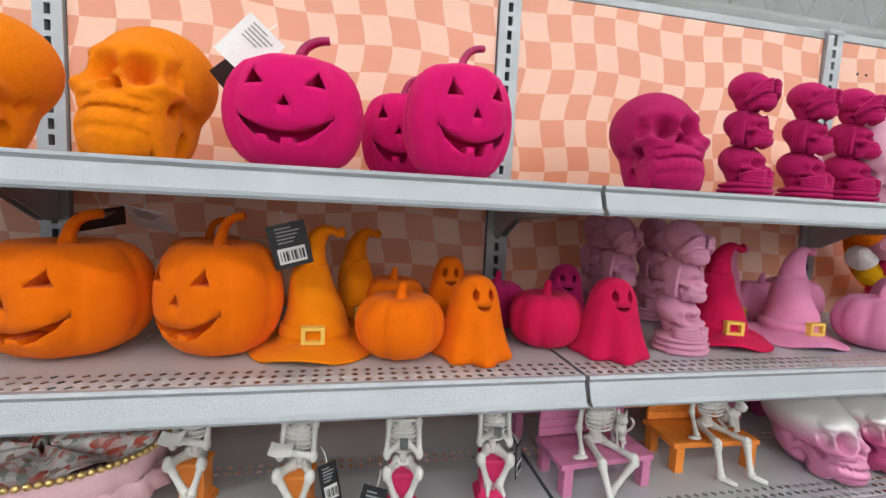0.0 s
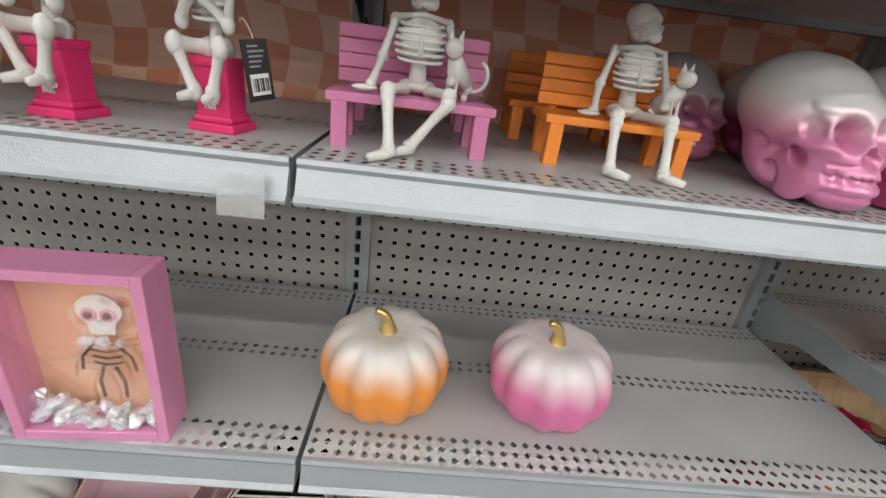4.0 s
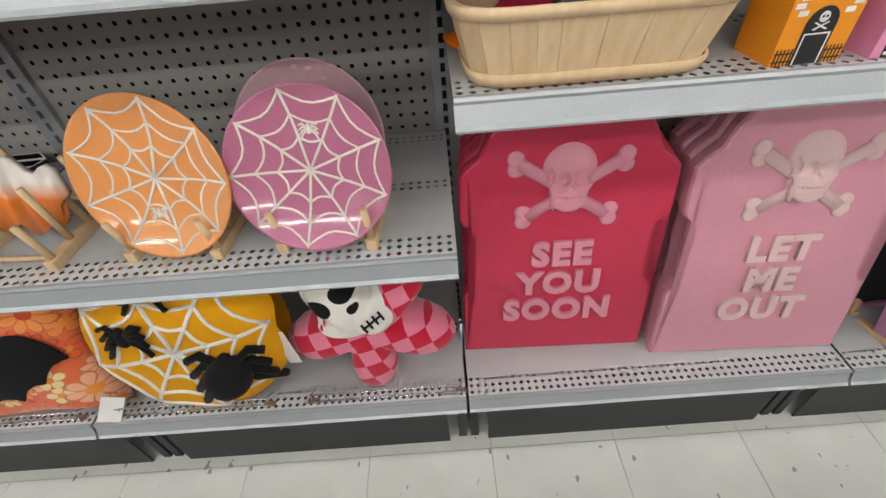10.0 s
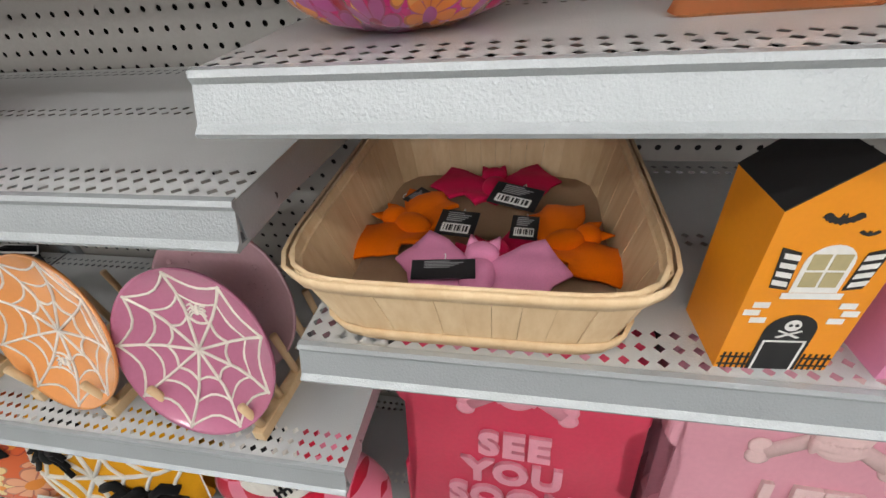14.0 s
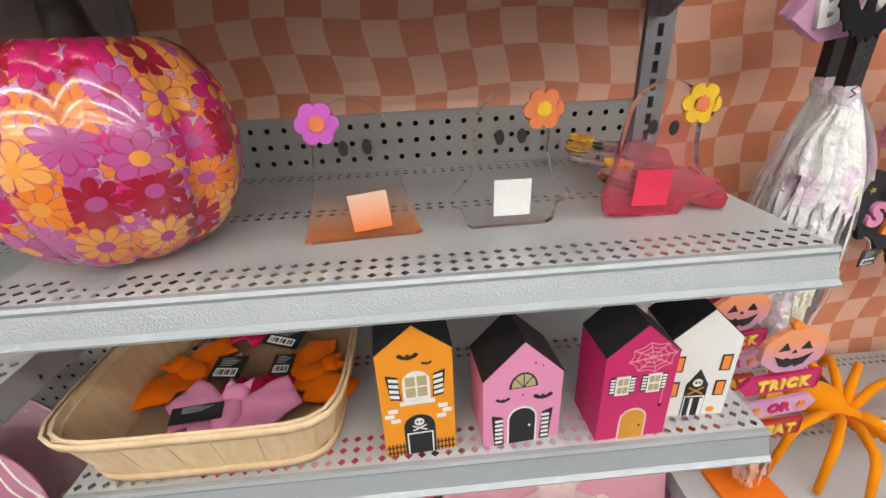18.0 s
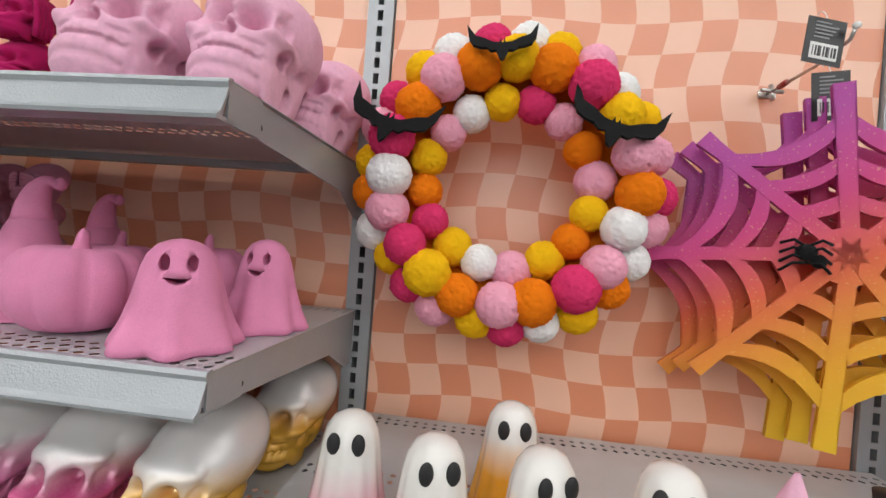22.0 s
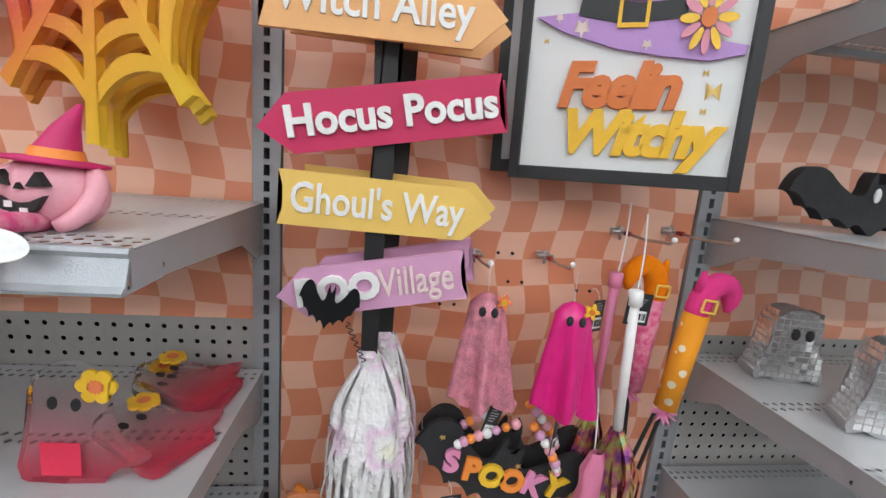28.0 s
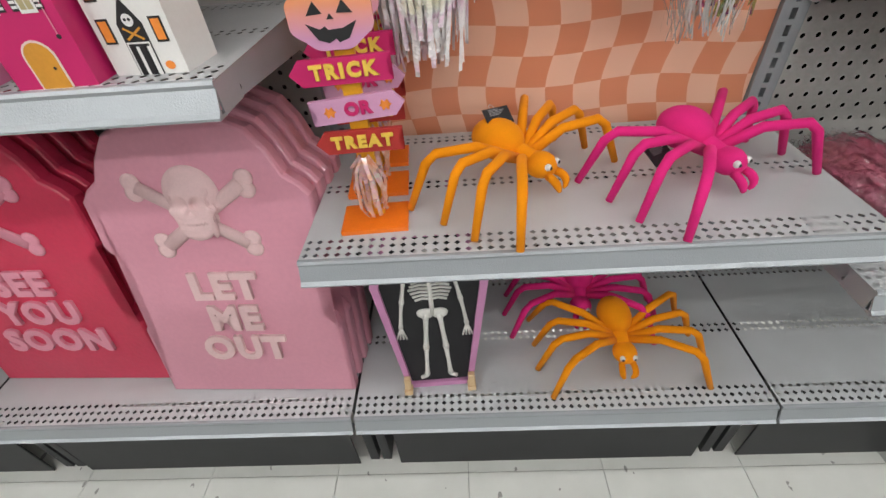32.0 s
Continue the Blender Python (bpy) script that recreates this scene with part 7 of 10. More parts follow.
for s in (-1, 1):
    print_on(h2, "shutter", [(s * 0.020, 0.0), (s * 0.031, 0.0), (s * 0.034, 0.044), (s * 0.022, 0.040)], BLACK, HD)
    for k in range(6):
        z = 0.003 + k * 0.0062
        print_on(h2, "shutter_slat", [(s * 0.0215, z), (s * 0.030, z), (s * 0.0305, z + 0.0034), (s * 0.022, z + 0.0034)], WHITE, HD, 0.0011)
little_bat(h2, -0.022, 0.064, 0.016, HD)
little_bat(h2, 0.022, 0.062, 0.022, HD)
for x, z in ((0.012, 0.108), (0.020, 0.104), (0.0, 0.068)):
    print_on(h2, "painted_star", circle(x, z, 0.0012, 5), H_MAG, HD)

h3 = block_house(pose(1.364, -0.328, CH, 0, 0, 2), 0.078, 0.114, 0.150, HD, H_MAG, "magenta painted haunted block house with a black roof")
for s in (-1, 1):
    cx = s * 0.017 - 0.001
    print_on(h3, "shutter", rect(cx - 0.014, cx + 0.014, 0.066, 0.088), BLACK, HD)
    for e in (-1, 1):
        for k in range(5):
            print_on(h3, "shutter_slat", rect(cx + e * 0.0108 - 0.0024, cx + e * 0.0108 + 0.0024, 0.068 + k * 0.004, 0.0702 + k * 0.004), WHITE, HD, 0.0010)
    print_on(h3, "window_frame", rect(cx - 0.0075, cx + 0.0075, 0.064, 0.089), WHITE, HD, 0.0010, "white window")
    for i in range(2):
        for j in range(2):
            print_on(h3, "pane", rect(cx - 0.0055 + i * 0.006, cx - 0.0005 + i * 0.006, 0.067 + j * 0.011, 0.075 + j * 0.011), PANE, HD, 0.0014)
print_on(h3, "door_trim", arch(-0.0155, 0.0155, 0.0, 0.043), CREAM, HD, 0.0006, "cream door trim")
print_on(h3, "door", arch(-0.0135, 0.0135, 0.0, 0.041), OCHRE, HD, 0.0010, "ochre arched door")
print_on(h3, "door_knob", circle(0.008, 0.018, 0.0015, 8), BLACK, HD, 0.0014)
bm = bmesh.new()
web_lines(bm, 0.026, 8, (0.4, 0.7, 0.98), lambda x, z: Vector((0.010 + x, -HD / 2 - 0.0004, 0.110 + z * 0.75)), 0.0006, 0.2)
part("painted_web", bm, ROSE, h3, "pink painted web")
print_on(h3, "painted_thread", rect(0.0275, 0.0285, 0.046, 0.085), ROSE, HD)
print_on(h3, "painted_spider", circle(0.028, 0.044, 0.0022, 8), BLACK, HD)

h4 = block_house(pose(1.449, -0.306, CH, 0, 0, -3), 0.076, 0.109, 0.146, HD, H_WHITE, "white painted haunted block house with a black roof")
for s in (-1, 1):
    for z in (0.040, 0.076):
        print_on(h4, "window_frame", rect(s * 0.026 - 0.006, s * 0.026 + 0.006, z - 0.011, z + 0.011), BLACK, HD)
        print_on(h4, "pane", rect(s * 0.026 - 0.0042, s * 0.026 + 0.0042, z - 0.009, z + 0.009), RIP_O, HD, 0.0010, "orange lit window")
print_on(h4, "door", [(-0.0125, 0), (0.0125, 0), (0.0125, 0.046), (0, 0.068), (-0.0125, 0.046)], BLACK, HD, 0.0006, "black pointed door")
for k in range(4):
    print_on(h4, "door_plank", rect(-0.0095 + k * 0.0055, -0.0065 + k * 0.0055, 0.0, 0.026), WHITE if k % 2 else BLACK, HD, 0.0010)
for r_ in (rect(-0.0115, -0.0103, 0, 0.03), rect(0.0103, 0.0115, 0, 0.03), rect(-0.0103, 0.0103, 0.0285, 0.03)):
    print_on(h4, "door_line", r_, WHITE, HD, 0.0012)
print_on(h4, "painted_skull", circle(0, 0.049, 0.0055, 14), WHITE, HD, 0.0010)
for s in (-1, 1):
    print_on(h4, "skull_eye", circle(s * 0.002, 0.0495, 0.0014, 8), BLACK, HD, 0.0014)
    print_on(h4, "painted_bone", [(s * -0.009, 0.033), (s * -0.0075, 0.0315), (s * 0.009, 0.0415), (s * 0.008, 0.043)], OCHRE, HD, 0.0010)
print_on(h4, "painted_pumpkin", circle(0.022, 0.008, 0.0048, 14, 0.004), RIP_O, HD)

# ---- flower pumpkin shelf ----
FLOWER = Net("decoupage_flowers")
px_, py_, pz_ = FLOWER.xyz()
ang_ = FLOWER.math("MULTIPLY", FLOWER.math("ARCTAN2", px_, FLOWER.math("MULTIPLY", py_, -1.0)), 0.096)
FLOWER.set(Base_Color=flower_print(FLOWER, ang_, pz_, 28.0, [(0.66, 0.012, 0.15, 1), (0.86, 0.32, 0.06, 1), (0.52, 0.09, 0.30, 1), (0.40, 0.010, 0.035, 1), (0.88, 0.38, 0.10, 1), (0.66, 0.02, 0.20, 1), (0.84, 0.22, 0.03, 1)], (0.56, 0.25, 0.46, 1), [(0.86, 0.34, 0.06, 1), (0.42, 0.02, 0.08, 1), (0.50, 0.08, 0.28, 1)], 0.0, 1.35), Roughness=0.16, Coat_Weight=0.7, Coat_Roughness=0.06)
FLOWER.bump(FLOWER.noise(60.0, 3), 0.10, 0.002)
DARKSTEM = plain("dark_stem", (0.03, 0.02, 0.02, 1), 0.45)
plain_pumpkin(pose(0.866, -0.254, CF, 0, 0, 14), 0.115, 0.208, FLOWER.mat, "glossy flower-print pumpkin with a dark stem", "flower pumpkins", 9, DARKSTEM, 0.050, 0.021, -0.004, 0.12)


def acrylic(name, tint, base_z=0.0, fade=0.06, clear=1.0):
    n = Net(name)
    z = n.xyz()[2]
    f = n.math("DIVIDE", n.math("SUBTRACT", z, 0.012), fade)
    n.set(Base_Color=n.ramp(f, [(0.0, tint), (1.0, (0.99, 0.985, 0.985, 1))]), Roughness=0.03, Transmission_Weight=n.math("MINIMUM", 1.0, n.math("MULTIPLY_ADD", n.math("MAXIMUM", f, 0.0), 1.3 * (1 - clear), clear)), IOR=1.18)
    return n.mat


AC_O = acrylic("orange_acrylic", (0.92, 0.40, 0.18, 1), 0, 0.05, 0.84)
AC_C = acrylic("clear_acrylic", (0.985, 0.985, 0.985, 1))
AC_R = acrylic("red_acrylic", (0.90, 0.14, 0.22, 1), 0, 0.11, 0.78)
PETAL = {"purple": plain("purple_petal", (0.60, 0.12, 0.55, 1), 0.4), "coral": plain("coral_petal", (0.80, 0.22, 0.08, 1), 0.4), "yellow": plain("yellow_petal", (0.85, 0.52, 0.03, 1), 0.4)}


def acrylic_ghost(m, mat, color, label, kind="arms", side=1):
    """A ghost cut from a clear plate: a dome on a flared skirt, with arms or a sweeping tail."""
    root = tagged(group_root("acrylic_ghost", m), label, "ghost decoration", "acrylic ghosts")
    h = 0.138
    dome = [(0.037 * math.sin(math.pi * i / 14), h - 0.040 + 0.040 * math.cos(math.pi * i / 14)) for i in range(8)]
    arm = dome + [(0.037, 0.075), (0.042, 0.056), (0.053, 0.044), (0.061, 0.036), (0.063, 0.030), (0.059, 0.025), (0.051, 0.022), (0.048, 0.014), (0.046, 0.004), (0.040, 0.0)]
    skirt = dome + [(0.039, 0.078), (0.043, 0.055), (0.049, 0.034), (0.055, 0.014), (0.060, 0.002), (0.054, 0.0)]
    tail = dome + [(0.040, 0.078), (0.046, 0.058), (0.058, 0.046), (0.074, 0.040), (0.080, 0.034), (0.066, 0.026), (0.052, 0.022), (0.044, 0.014), (0.038, 0.003), (0.034, 0.0)]
    stub = dome + [(0.037, 0.075), (0.040, 0.055), (0.043, 0.036), (0.046, 0.018), (0.042, 0.003), (0.036, 0.0)]
    right, left = {"arms": (arm, arm), "skirt": (skirt, skirt), "tail": (tail, stub)}[kind]
    bm = bmesh.new()
    slab(bm, right + [(-x, z) for x, z in reversed(left[1:])], -0.005, 0.005)
    part("plate", bm, mat, root)
    fx, fz = side * 0.029, h - 0.020
    bm = bmesh.new()
    slab(bm, [(0.0195 * (0.72 + 0.28 * abs(math.cos(3 * a)) ** 0.5) * math.cos(a) + fx, fz + 0.0195 * (0.72 + 0.28 * abs(math.cos(3 * a)) ** 0.5) * math.sin(a)) for a in [2 * math.pi * i / 60 for i in range(60)]], -0.009, -0.0052)
    fl = part("flower", bm, PETAL[color], root, color + " flower")
    bm = bmesh.new()
    slab(bm, [(0.0082 * (0.86 + 0.14 * math.cos(12 * a)) * math.cos(a) + fx, fz + 0.0082 * (0.86 + 0.14 * math.cos(12 * a)) * math.sin(a)) for a in [2 * math.pi * i / 48 for i in range(48)]], -0.0102, -0.0091)
    part("flower_eye", bm, PETAL["coral" if color != "coral" else "yellow"], fl)
    for x in (-side * 0.002 - 0.011, -side * 0.002 + 0.011):
        bm = bmesh.new()
        slab(bm, circle(x, h - 0.044, 0.0046, 16, 0.0072), -0.0066, -0.0051)
        part("eye", bm, BLACK, root, "black oval eye")
    return root


AC_TAG = {"orange": two_tone("orange_price_tag", (0.85, 0.18, 0.01, 1), (0.86, 0.55, 0.40, 1), -0.018, 0.018, 0.5, 0, 0), "white": CARD, "red": plain("red_price_tag", (0.72, 0.03, 0.08, 1), 0.5)}


def price_note(m, mat, label):
    thing("price_sticker", box(-0.019, 0.019, -0.0003, 0.0003, -0.019, 0.019), mat, m, label, "sticker", "price stickers")


acrylic_ghost(pose(1.093, -0.272, CF, 0, 0, 5), AC_O, "purple", "clear and orange acrylic ghost with a purple flower", "skirt", -1)
acrylic_ghost(pose(1.246, -0.264, CF, 0, 0, 2), AC_C, "coral", "clear acrylic ghost with a coral flower")
acrylic_ghost(pose(1.390, -0.264, CF, 0, 5, 0), AC_R, "yellow", "clear and red acrylic ghost with a yellow flower", "tail", 1)
acrylic_ghost(pose(1.500, -0.235, CF + 0.009, -84, 0, 62), AC_R, "yellow", "red acrylic ghost lying on its back", "tail", 1)
acrylic_ghost(pose(1.505, -0.105, CF + 0.009, -84, 0, 84), AC_R, "yellow", "red acrylic ghost lying on its back", "tail", 1)
acrylic_ghost(pose(1.495, -0.125, CF + 0.022, -84, 0, 66), AC_R, "yellow", "red acrylic ghost lying on its back", "tail", 1)
price_note(pose(1.103, -0.2845, CF + 0.033, 0, -5, 5), AC_TAG["orange"], "orange blank price sticker on acrylic")
price_note(pose(1.246, -0.2755, CF + 0.034, 0, 1, 2), CARD, "white blank price sticker on acrylic")
price_note(pose(1.392, -0.2752, CF + 0.034, 0, 2, 0), AC_TAG["red"], "red blank price sticker on acrylic")

# ---- ghosts shelf ----
G_PINK = two_tone("pink_ghost_fade", (0.76, 0.32, 0.42, 1), (0.80, 0.78, 0.74, 1), 0.022, 0.068, 0.2, 0, 0.5)
G_GOLD = two_tone("gold_ghost_fade", (0.90, 0.40, 0.0, 1), (0.80, 0.78, 0.74, 1), 0.040, 0.078, 0.2, 0, 0.5)


def fade_ghost(m, R, H, mat, label):
    root = tagged(group_root("ceramic_ghost", m), label, "ghost decoration", "ceramic ghosts")
    bm = bmesh.new()
    prof, _, _ = ghost_profile(R, H)
    prof = [(0.96, 0.0), (1.0, 0.02), (0.95, 0.1), (0.86, 0.28), (0.78, 0.46), (0.72, 0.62), (0.68, 0.74), (0.60, 0.86), (0.44, 0.95), (0.22, 0.99), (0.02, 1.0)]

    def fold(p, a, v):
        k = max(0.0, 1 - v * 1.25)
        f = 1 + 0.06 * k * math.cos(12 * a)
        return Vector((p.x * f, p.y * f, p.z))
    lathe(bm, [(r * R, z * H) for r, z in prof], 72, 0, 0, 0, fold)
    body = part("body", bm, mat, root, "", True)
    for s in (-1, 1):
        bm = bmesh.new()
        for k, (r, z) in enumerate(((1.0, 0.0),)):
            c = Vector((s * R * 0.28, -R * 0.62, H * 0.80))
            ball(bm, c, (R * 0.155, R * 0.08, R * 0.25), 14, 10)
        part("eye", bm, BLACK, root, "black oval eye", True)
    return root


for x, y, r, mat, nm, h in ((0.850, -0.280, 6, G_PINK, "pink", 0.110), (0.934, -0.310, 16, G_PINK, "pink", 0.110), (1.026, -0.310, 20, G_GOLD, "golden yellow", 0.110), (1.128, -0.310, -14, G_GOLD, "golden yellow", 0.110), (1.004, -0.205, 4, G_GOLD, "golden yellow", 0.110)):
    fade_ghost(pose(x, y, CG, 0, 0, r), 0.040, h, mat, "white to %s fade ceramic ghost with black eyes" % nm)

def dyed_cloth(name, colors, scale):
    """Cotton dyed in soft-edged patches of a few colours."""
    n = Net(name)
    patch = n.noise(scale, 2)
    n.set(Base_Color=n.ramp(patch, [(0.34 + 0.32 * i / (len(colors) - 1), c) for i, c in enumerate(colors)]), Roughness=0.85)
    n.bump(n.noise(900.0, 2), 0.2, 0.0006)
    return n.mat


DRESS = [dyed_cloth("red_print_cloth", [(0.80, 0.48, 0.46, 1), (0.74, 0.16, 0.20, 1), (0.78, 0.36, 0.36, 1), (0.62, 0.05, 0.10, 1)], 110.0), dyed_cloth("stripe_cloth", [(0.85, 0.55, 0.04, 1), (0.86, 0.50, 0.30, 1), (0.74, 0.05, 0.16, 1), (0.86, 0.58, 0.06, 1), (0.82, 0.30, 0.38, 1)], 75.0), dyed_cloth("pink_cloth", [(0.76, 0.30, 0.40, 1), (0.66, 0.08, 0.22, 1)], 90.0)]
P_YEL = plain("yellow_pumpkin_paint", (0.78, 0.38, 0.015, 1), 0.45, 0, 0.08)
P_ORA = plain("orange_pumpkin_paint", (0.78, 0.20, 0.015, 1), 0.45, 0, 0.08)
P_PNK = plain("pink_pumpkin_paint", (0.78, 0.36, 0.42, 1), 0.45, 0, 0.06)
BOOT = plain("black_boot", (0.012, 0.012, 0.013, 1), 0.35)


def pumpkin_sitter(m, paint, hat, cloth, label, drop=0.030, spread=0.011):
    """A pumpkin-headed shelf sitter: round head, arms, hat, legs hanging over the lip with boots."""
    root = tagged(group_root("shelf_sitter", m), label, "pumpkin figurine", "pumpkin shelf sitters")
    bm = bmesh.new()
    lathe(bm, [(r, z) for r, z in pumpkin_profile(0.037, 0.058)], 48, 9, 0.07)
    part("head", bm, paint, root, "", True)
    for s in (-1, 1):
        bm = bmesh.new()
        tube(bm, bez((s * 0.030, 0, 0.048), (s * 0.046, -0.006, 0.040), (s * 0.044, -0.02, 0.014), (s * 0.022, -0.030, 0.004), 8), [0.007, 0.0082, 0.0086, 0.0086, 0.0084, 0.008, 0.0078, 0.0074, 0.006], 10)
        part("arm", bm, paint, root, "", True)
        bm = bmesh.new()
        slab(bm, [(s * 0.006, 0.036), (s * 0.022, 0.037), (s * 0.015, 0.048)], -0.0375, -0.030)
        part("eye", bm, BLACK, root, "black painted eye")
        bm = bmesh.new()
        ax, az = s * spread, 0.021 - drop
        tube(bm, bez((s * 0.008, -0.026, 0.006), (ax, -0.070, 0.016), (ax, -0.099, 0.014), (ax, -0.100, az - 0.001), 10), [0.0075, 0.0078, 0.008, 0.008, 0.008, 0.008, 0.008, 0.0082, 0.0086, 0.0094, 0.0105], 12)
        part("leg", bm, cloth, root, "printed cloth leg", True)
        bm = bmesh.new()
        lathe(bm, [(0.0085, 0.0), (0.0092, 0.002), (0.0088, 0.004), (0.0078, 0.005), (0.0080, 0.012), (0.0070, 0.014)], 16, 0, 0, 0, lambda p, a, v: p + Vector((ax, -0.100, az - 0.010)))
        ball(bm, (ax, -0.108, az - 0.012), (0.0092, 0.014, 0.0075), 14, 10)
        add_box(bm, ax - 0.0094, ax + 0.0094, -0.121, -0.093, az - 0.021, az - 0.0165, 0, 0.0015)
        part("boot", bm, BOOT, root, "black boot")
    bm = bmesh.new()
    slab(bm, [(-0.002, 0.034), (0.004, 0.034), (0.001, 0.039)], -0.039, -0.035)
    part("nose", bm, BLACK, root)
    bm = bmesh.new()
    slab(bm, [(-0.022, 0.030), (-0.010, 0.0245), (0.0, 0.023), (0.010, 0.0245), (0.022, 0.030), (0.014, 0.018), (0.004, 0.0145), (-0.006, 0.0148), (-0.016, 0.019)], -0.0392, -0.034)
    mo = part("mouth", bm, BLACK, root, "wide black grin")
    for x, z in ((-0.006, 0.0215), (0.006, 0.0165)):
        part("tooth", box(x - 0.003, x + 0.003, -0.0402, -0.0393, z - 0.002, z + 0.003), WHITE, root, "white tooth")
    hm = pose(0, 0, 0.053, -4, 4, 0)
    if hat == "top":
        bm = bmesh.new()
        lathe(bm, [(0.002, 0.0), (0.037, 0.0), (0.038, 0.003), (0.022, 0.004), (0.021, 0.012), (0.025, 0.036), (0.002, 0.037)], 30)
        part("hat", bm, BLACK, root, "black top hat", True, hm)
        bm = bmesh.new()
        lathe(bm, [(0.0222, 0.005), (0.0228, 0.014)], 30, 0, 0, 0, None, False)
        part("hat_band", bm, H_PINK, root, "pink hat band", True, hm)
    else:
        col = H_PINK if hat == "pink" else PALE_F
        bm = bmesh.new()
        prof = [(0.002, 0.0), (0.037, 0.0), (0.038, 0.003), (0.020, 0.005), (0.017, 0.012), (0.010, 0.032), (0.002, 0.052)]
        lathe(bm, prof, 30, 0, 0, 0, (lambda p, a, v: Vector((p.x + (0.016 * max(0, p.z - 0.02) / 0.03 if hat == "pink" else 0), p.y, p.z))))
        part("hat", bm, H_MAG if hat == "pink" else col, root, ("pink" if hat == "pink" else "pale pink") + " pointed hat", True, hm)
        bm = bmesh.new()
        lathe(bm, [(0.0205, 0.005), (0.018, 0.013)], 30, 0, 0, 0, None, False)
        part("hat_band", bm, BLACK if hat != "pink" else RIP_O, root, "hat band", True, hm)
    return root


pumpkin_sitter(pose(1.232, -0.288, CG, 0, 0, -17) @ Matrix.Scale(1.0, 4), P_YEL, "cone", DRESS[0], "yellow pumpkin shelf sitter in a pale pink hat", 0.030, 0.011)
pumpkin_sitter(pose(1.322, -0.288, CG, 0, 0, -20) @ Matrix.Scale(1.04, 4), P_ORA, "top", DRESS[1], "orange pumpkin shelf sitter in a black top hat", 0.043, 0.015)
pumpkin_sitter(pose(1.420, -0.285, CG, 0, 0, -8) @ Matrix.Scale(1.04, 4), P_PNK, "pink", DRESS[2], "pink pumpkin shelf sitter in a pink hat", 0.043, 0.014)
for x, y, z, tx, ty, tz in ((1.257, -0.345, 0.024, -74, 8, 20), (1.318, -0.399, 0.010, -28, 32, -10), (1.447, -0.392, 0.004, -34, 12, 10)):
    bm = bmesh.new()
    slab(bm, circle(0, 0, 0.0205, 28, 0.0125), -0.0005, 0.0005)
    tag_ = thing("oval_tag", bm, CARD, pose(x, y, CG + z, tx, ty, tz), "blank white oval paper tag on a shelf sitter", "price tag", "oval tags")
    bm = bmesh.new()
    tube(bm, bez((-0.018, 0, 0.003), (-0.026, 0.004, 0.008), (-0.030, 0.010, 0.012), (-0.032, 0.016, 0.010), 6), 0.0005, 5)
    part("string", bm, CARD, tag_, "thin white string", True)

# ---- wreath and web signs on the backdrop ----
POM = {c: plain("pom_" + c, v, 0.95, 0, 0.16, 40.0, 600.0, 0.5, 0.0, 0.1) for c, v in (("white", (0.88, 0.87, 0.86, 1)), ("yellow", (0.90, 0.50, 0.008, 1)), ("orange", (0.82, 0.20, 0.006, 1)), ("pink", (0.84, 0.38, 0.50, 1)), ("magenta", (0.68, 0.04, 0.15, 1)))}


def pom_mesh(c, seed):
    bm = bmesh.new()
    bmesh.ops.create_icosphere(bm, subdivisions=5, radius=1.0)
    for v in bm.verts:
        d = v.co.normalized()
        q = noise.noise(d * 5 + Vector((seed, 0, 0))) * 0.06 + noise.noise(d * 16 + Vector((0, seed, 0))) * 0.035 + noise.noise(d * 36 + Vector((seed, seed, 0))) * 0.05
        v.co = d * (1 + q)
    return mesh_of("pompom", bm, POM[c], True)


for pm_ in POM.values():
    for nd_ in pm_.node_tree.nodes:
        if nd_.type == "BUMP":
            nd_.inputs["Strength"].default_value, nd_.inputs["Distance"].default_value = 0.35, 0.0012
POM_ME = {c: [pom_mesh(c, 3.1 * i + 7 * j) for j in range(2)] for i, c in enumerate(POM)}


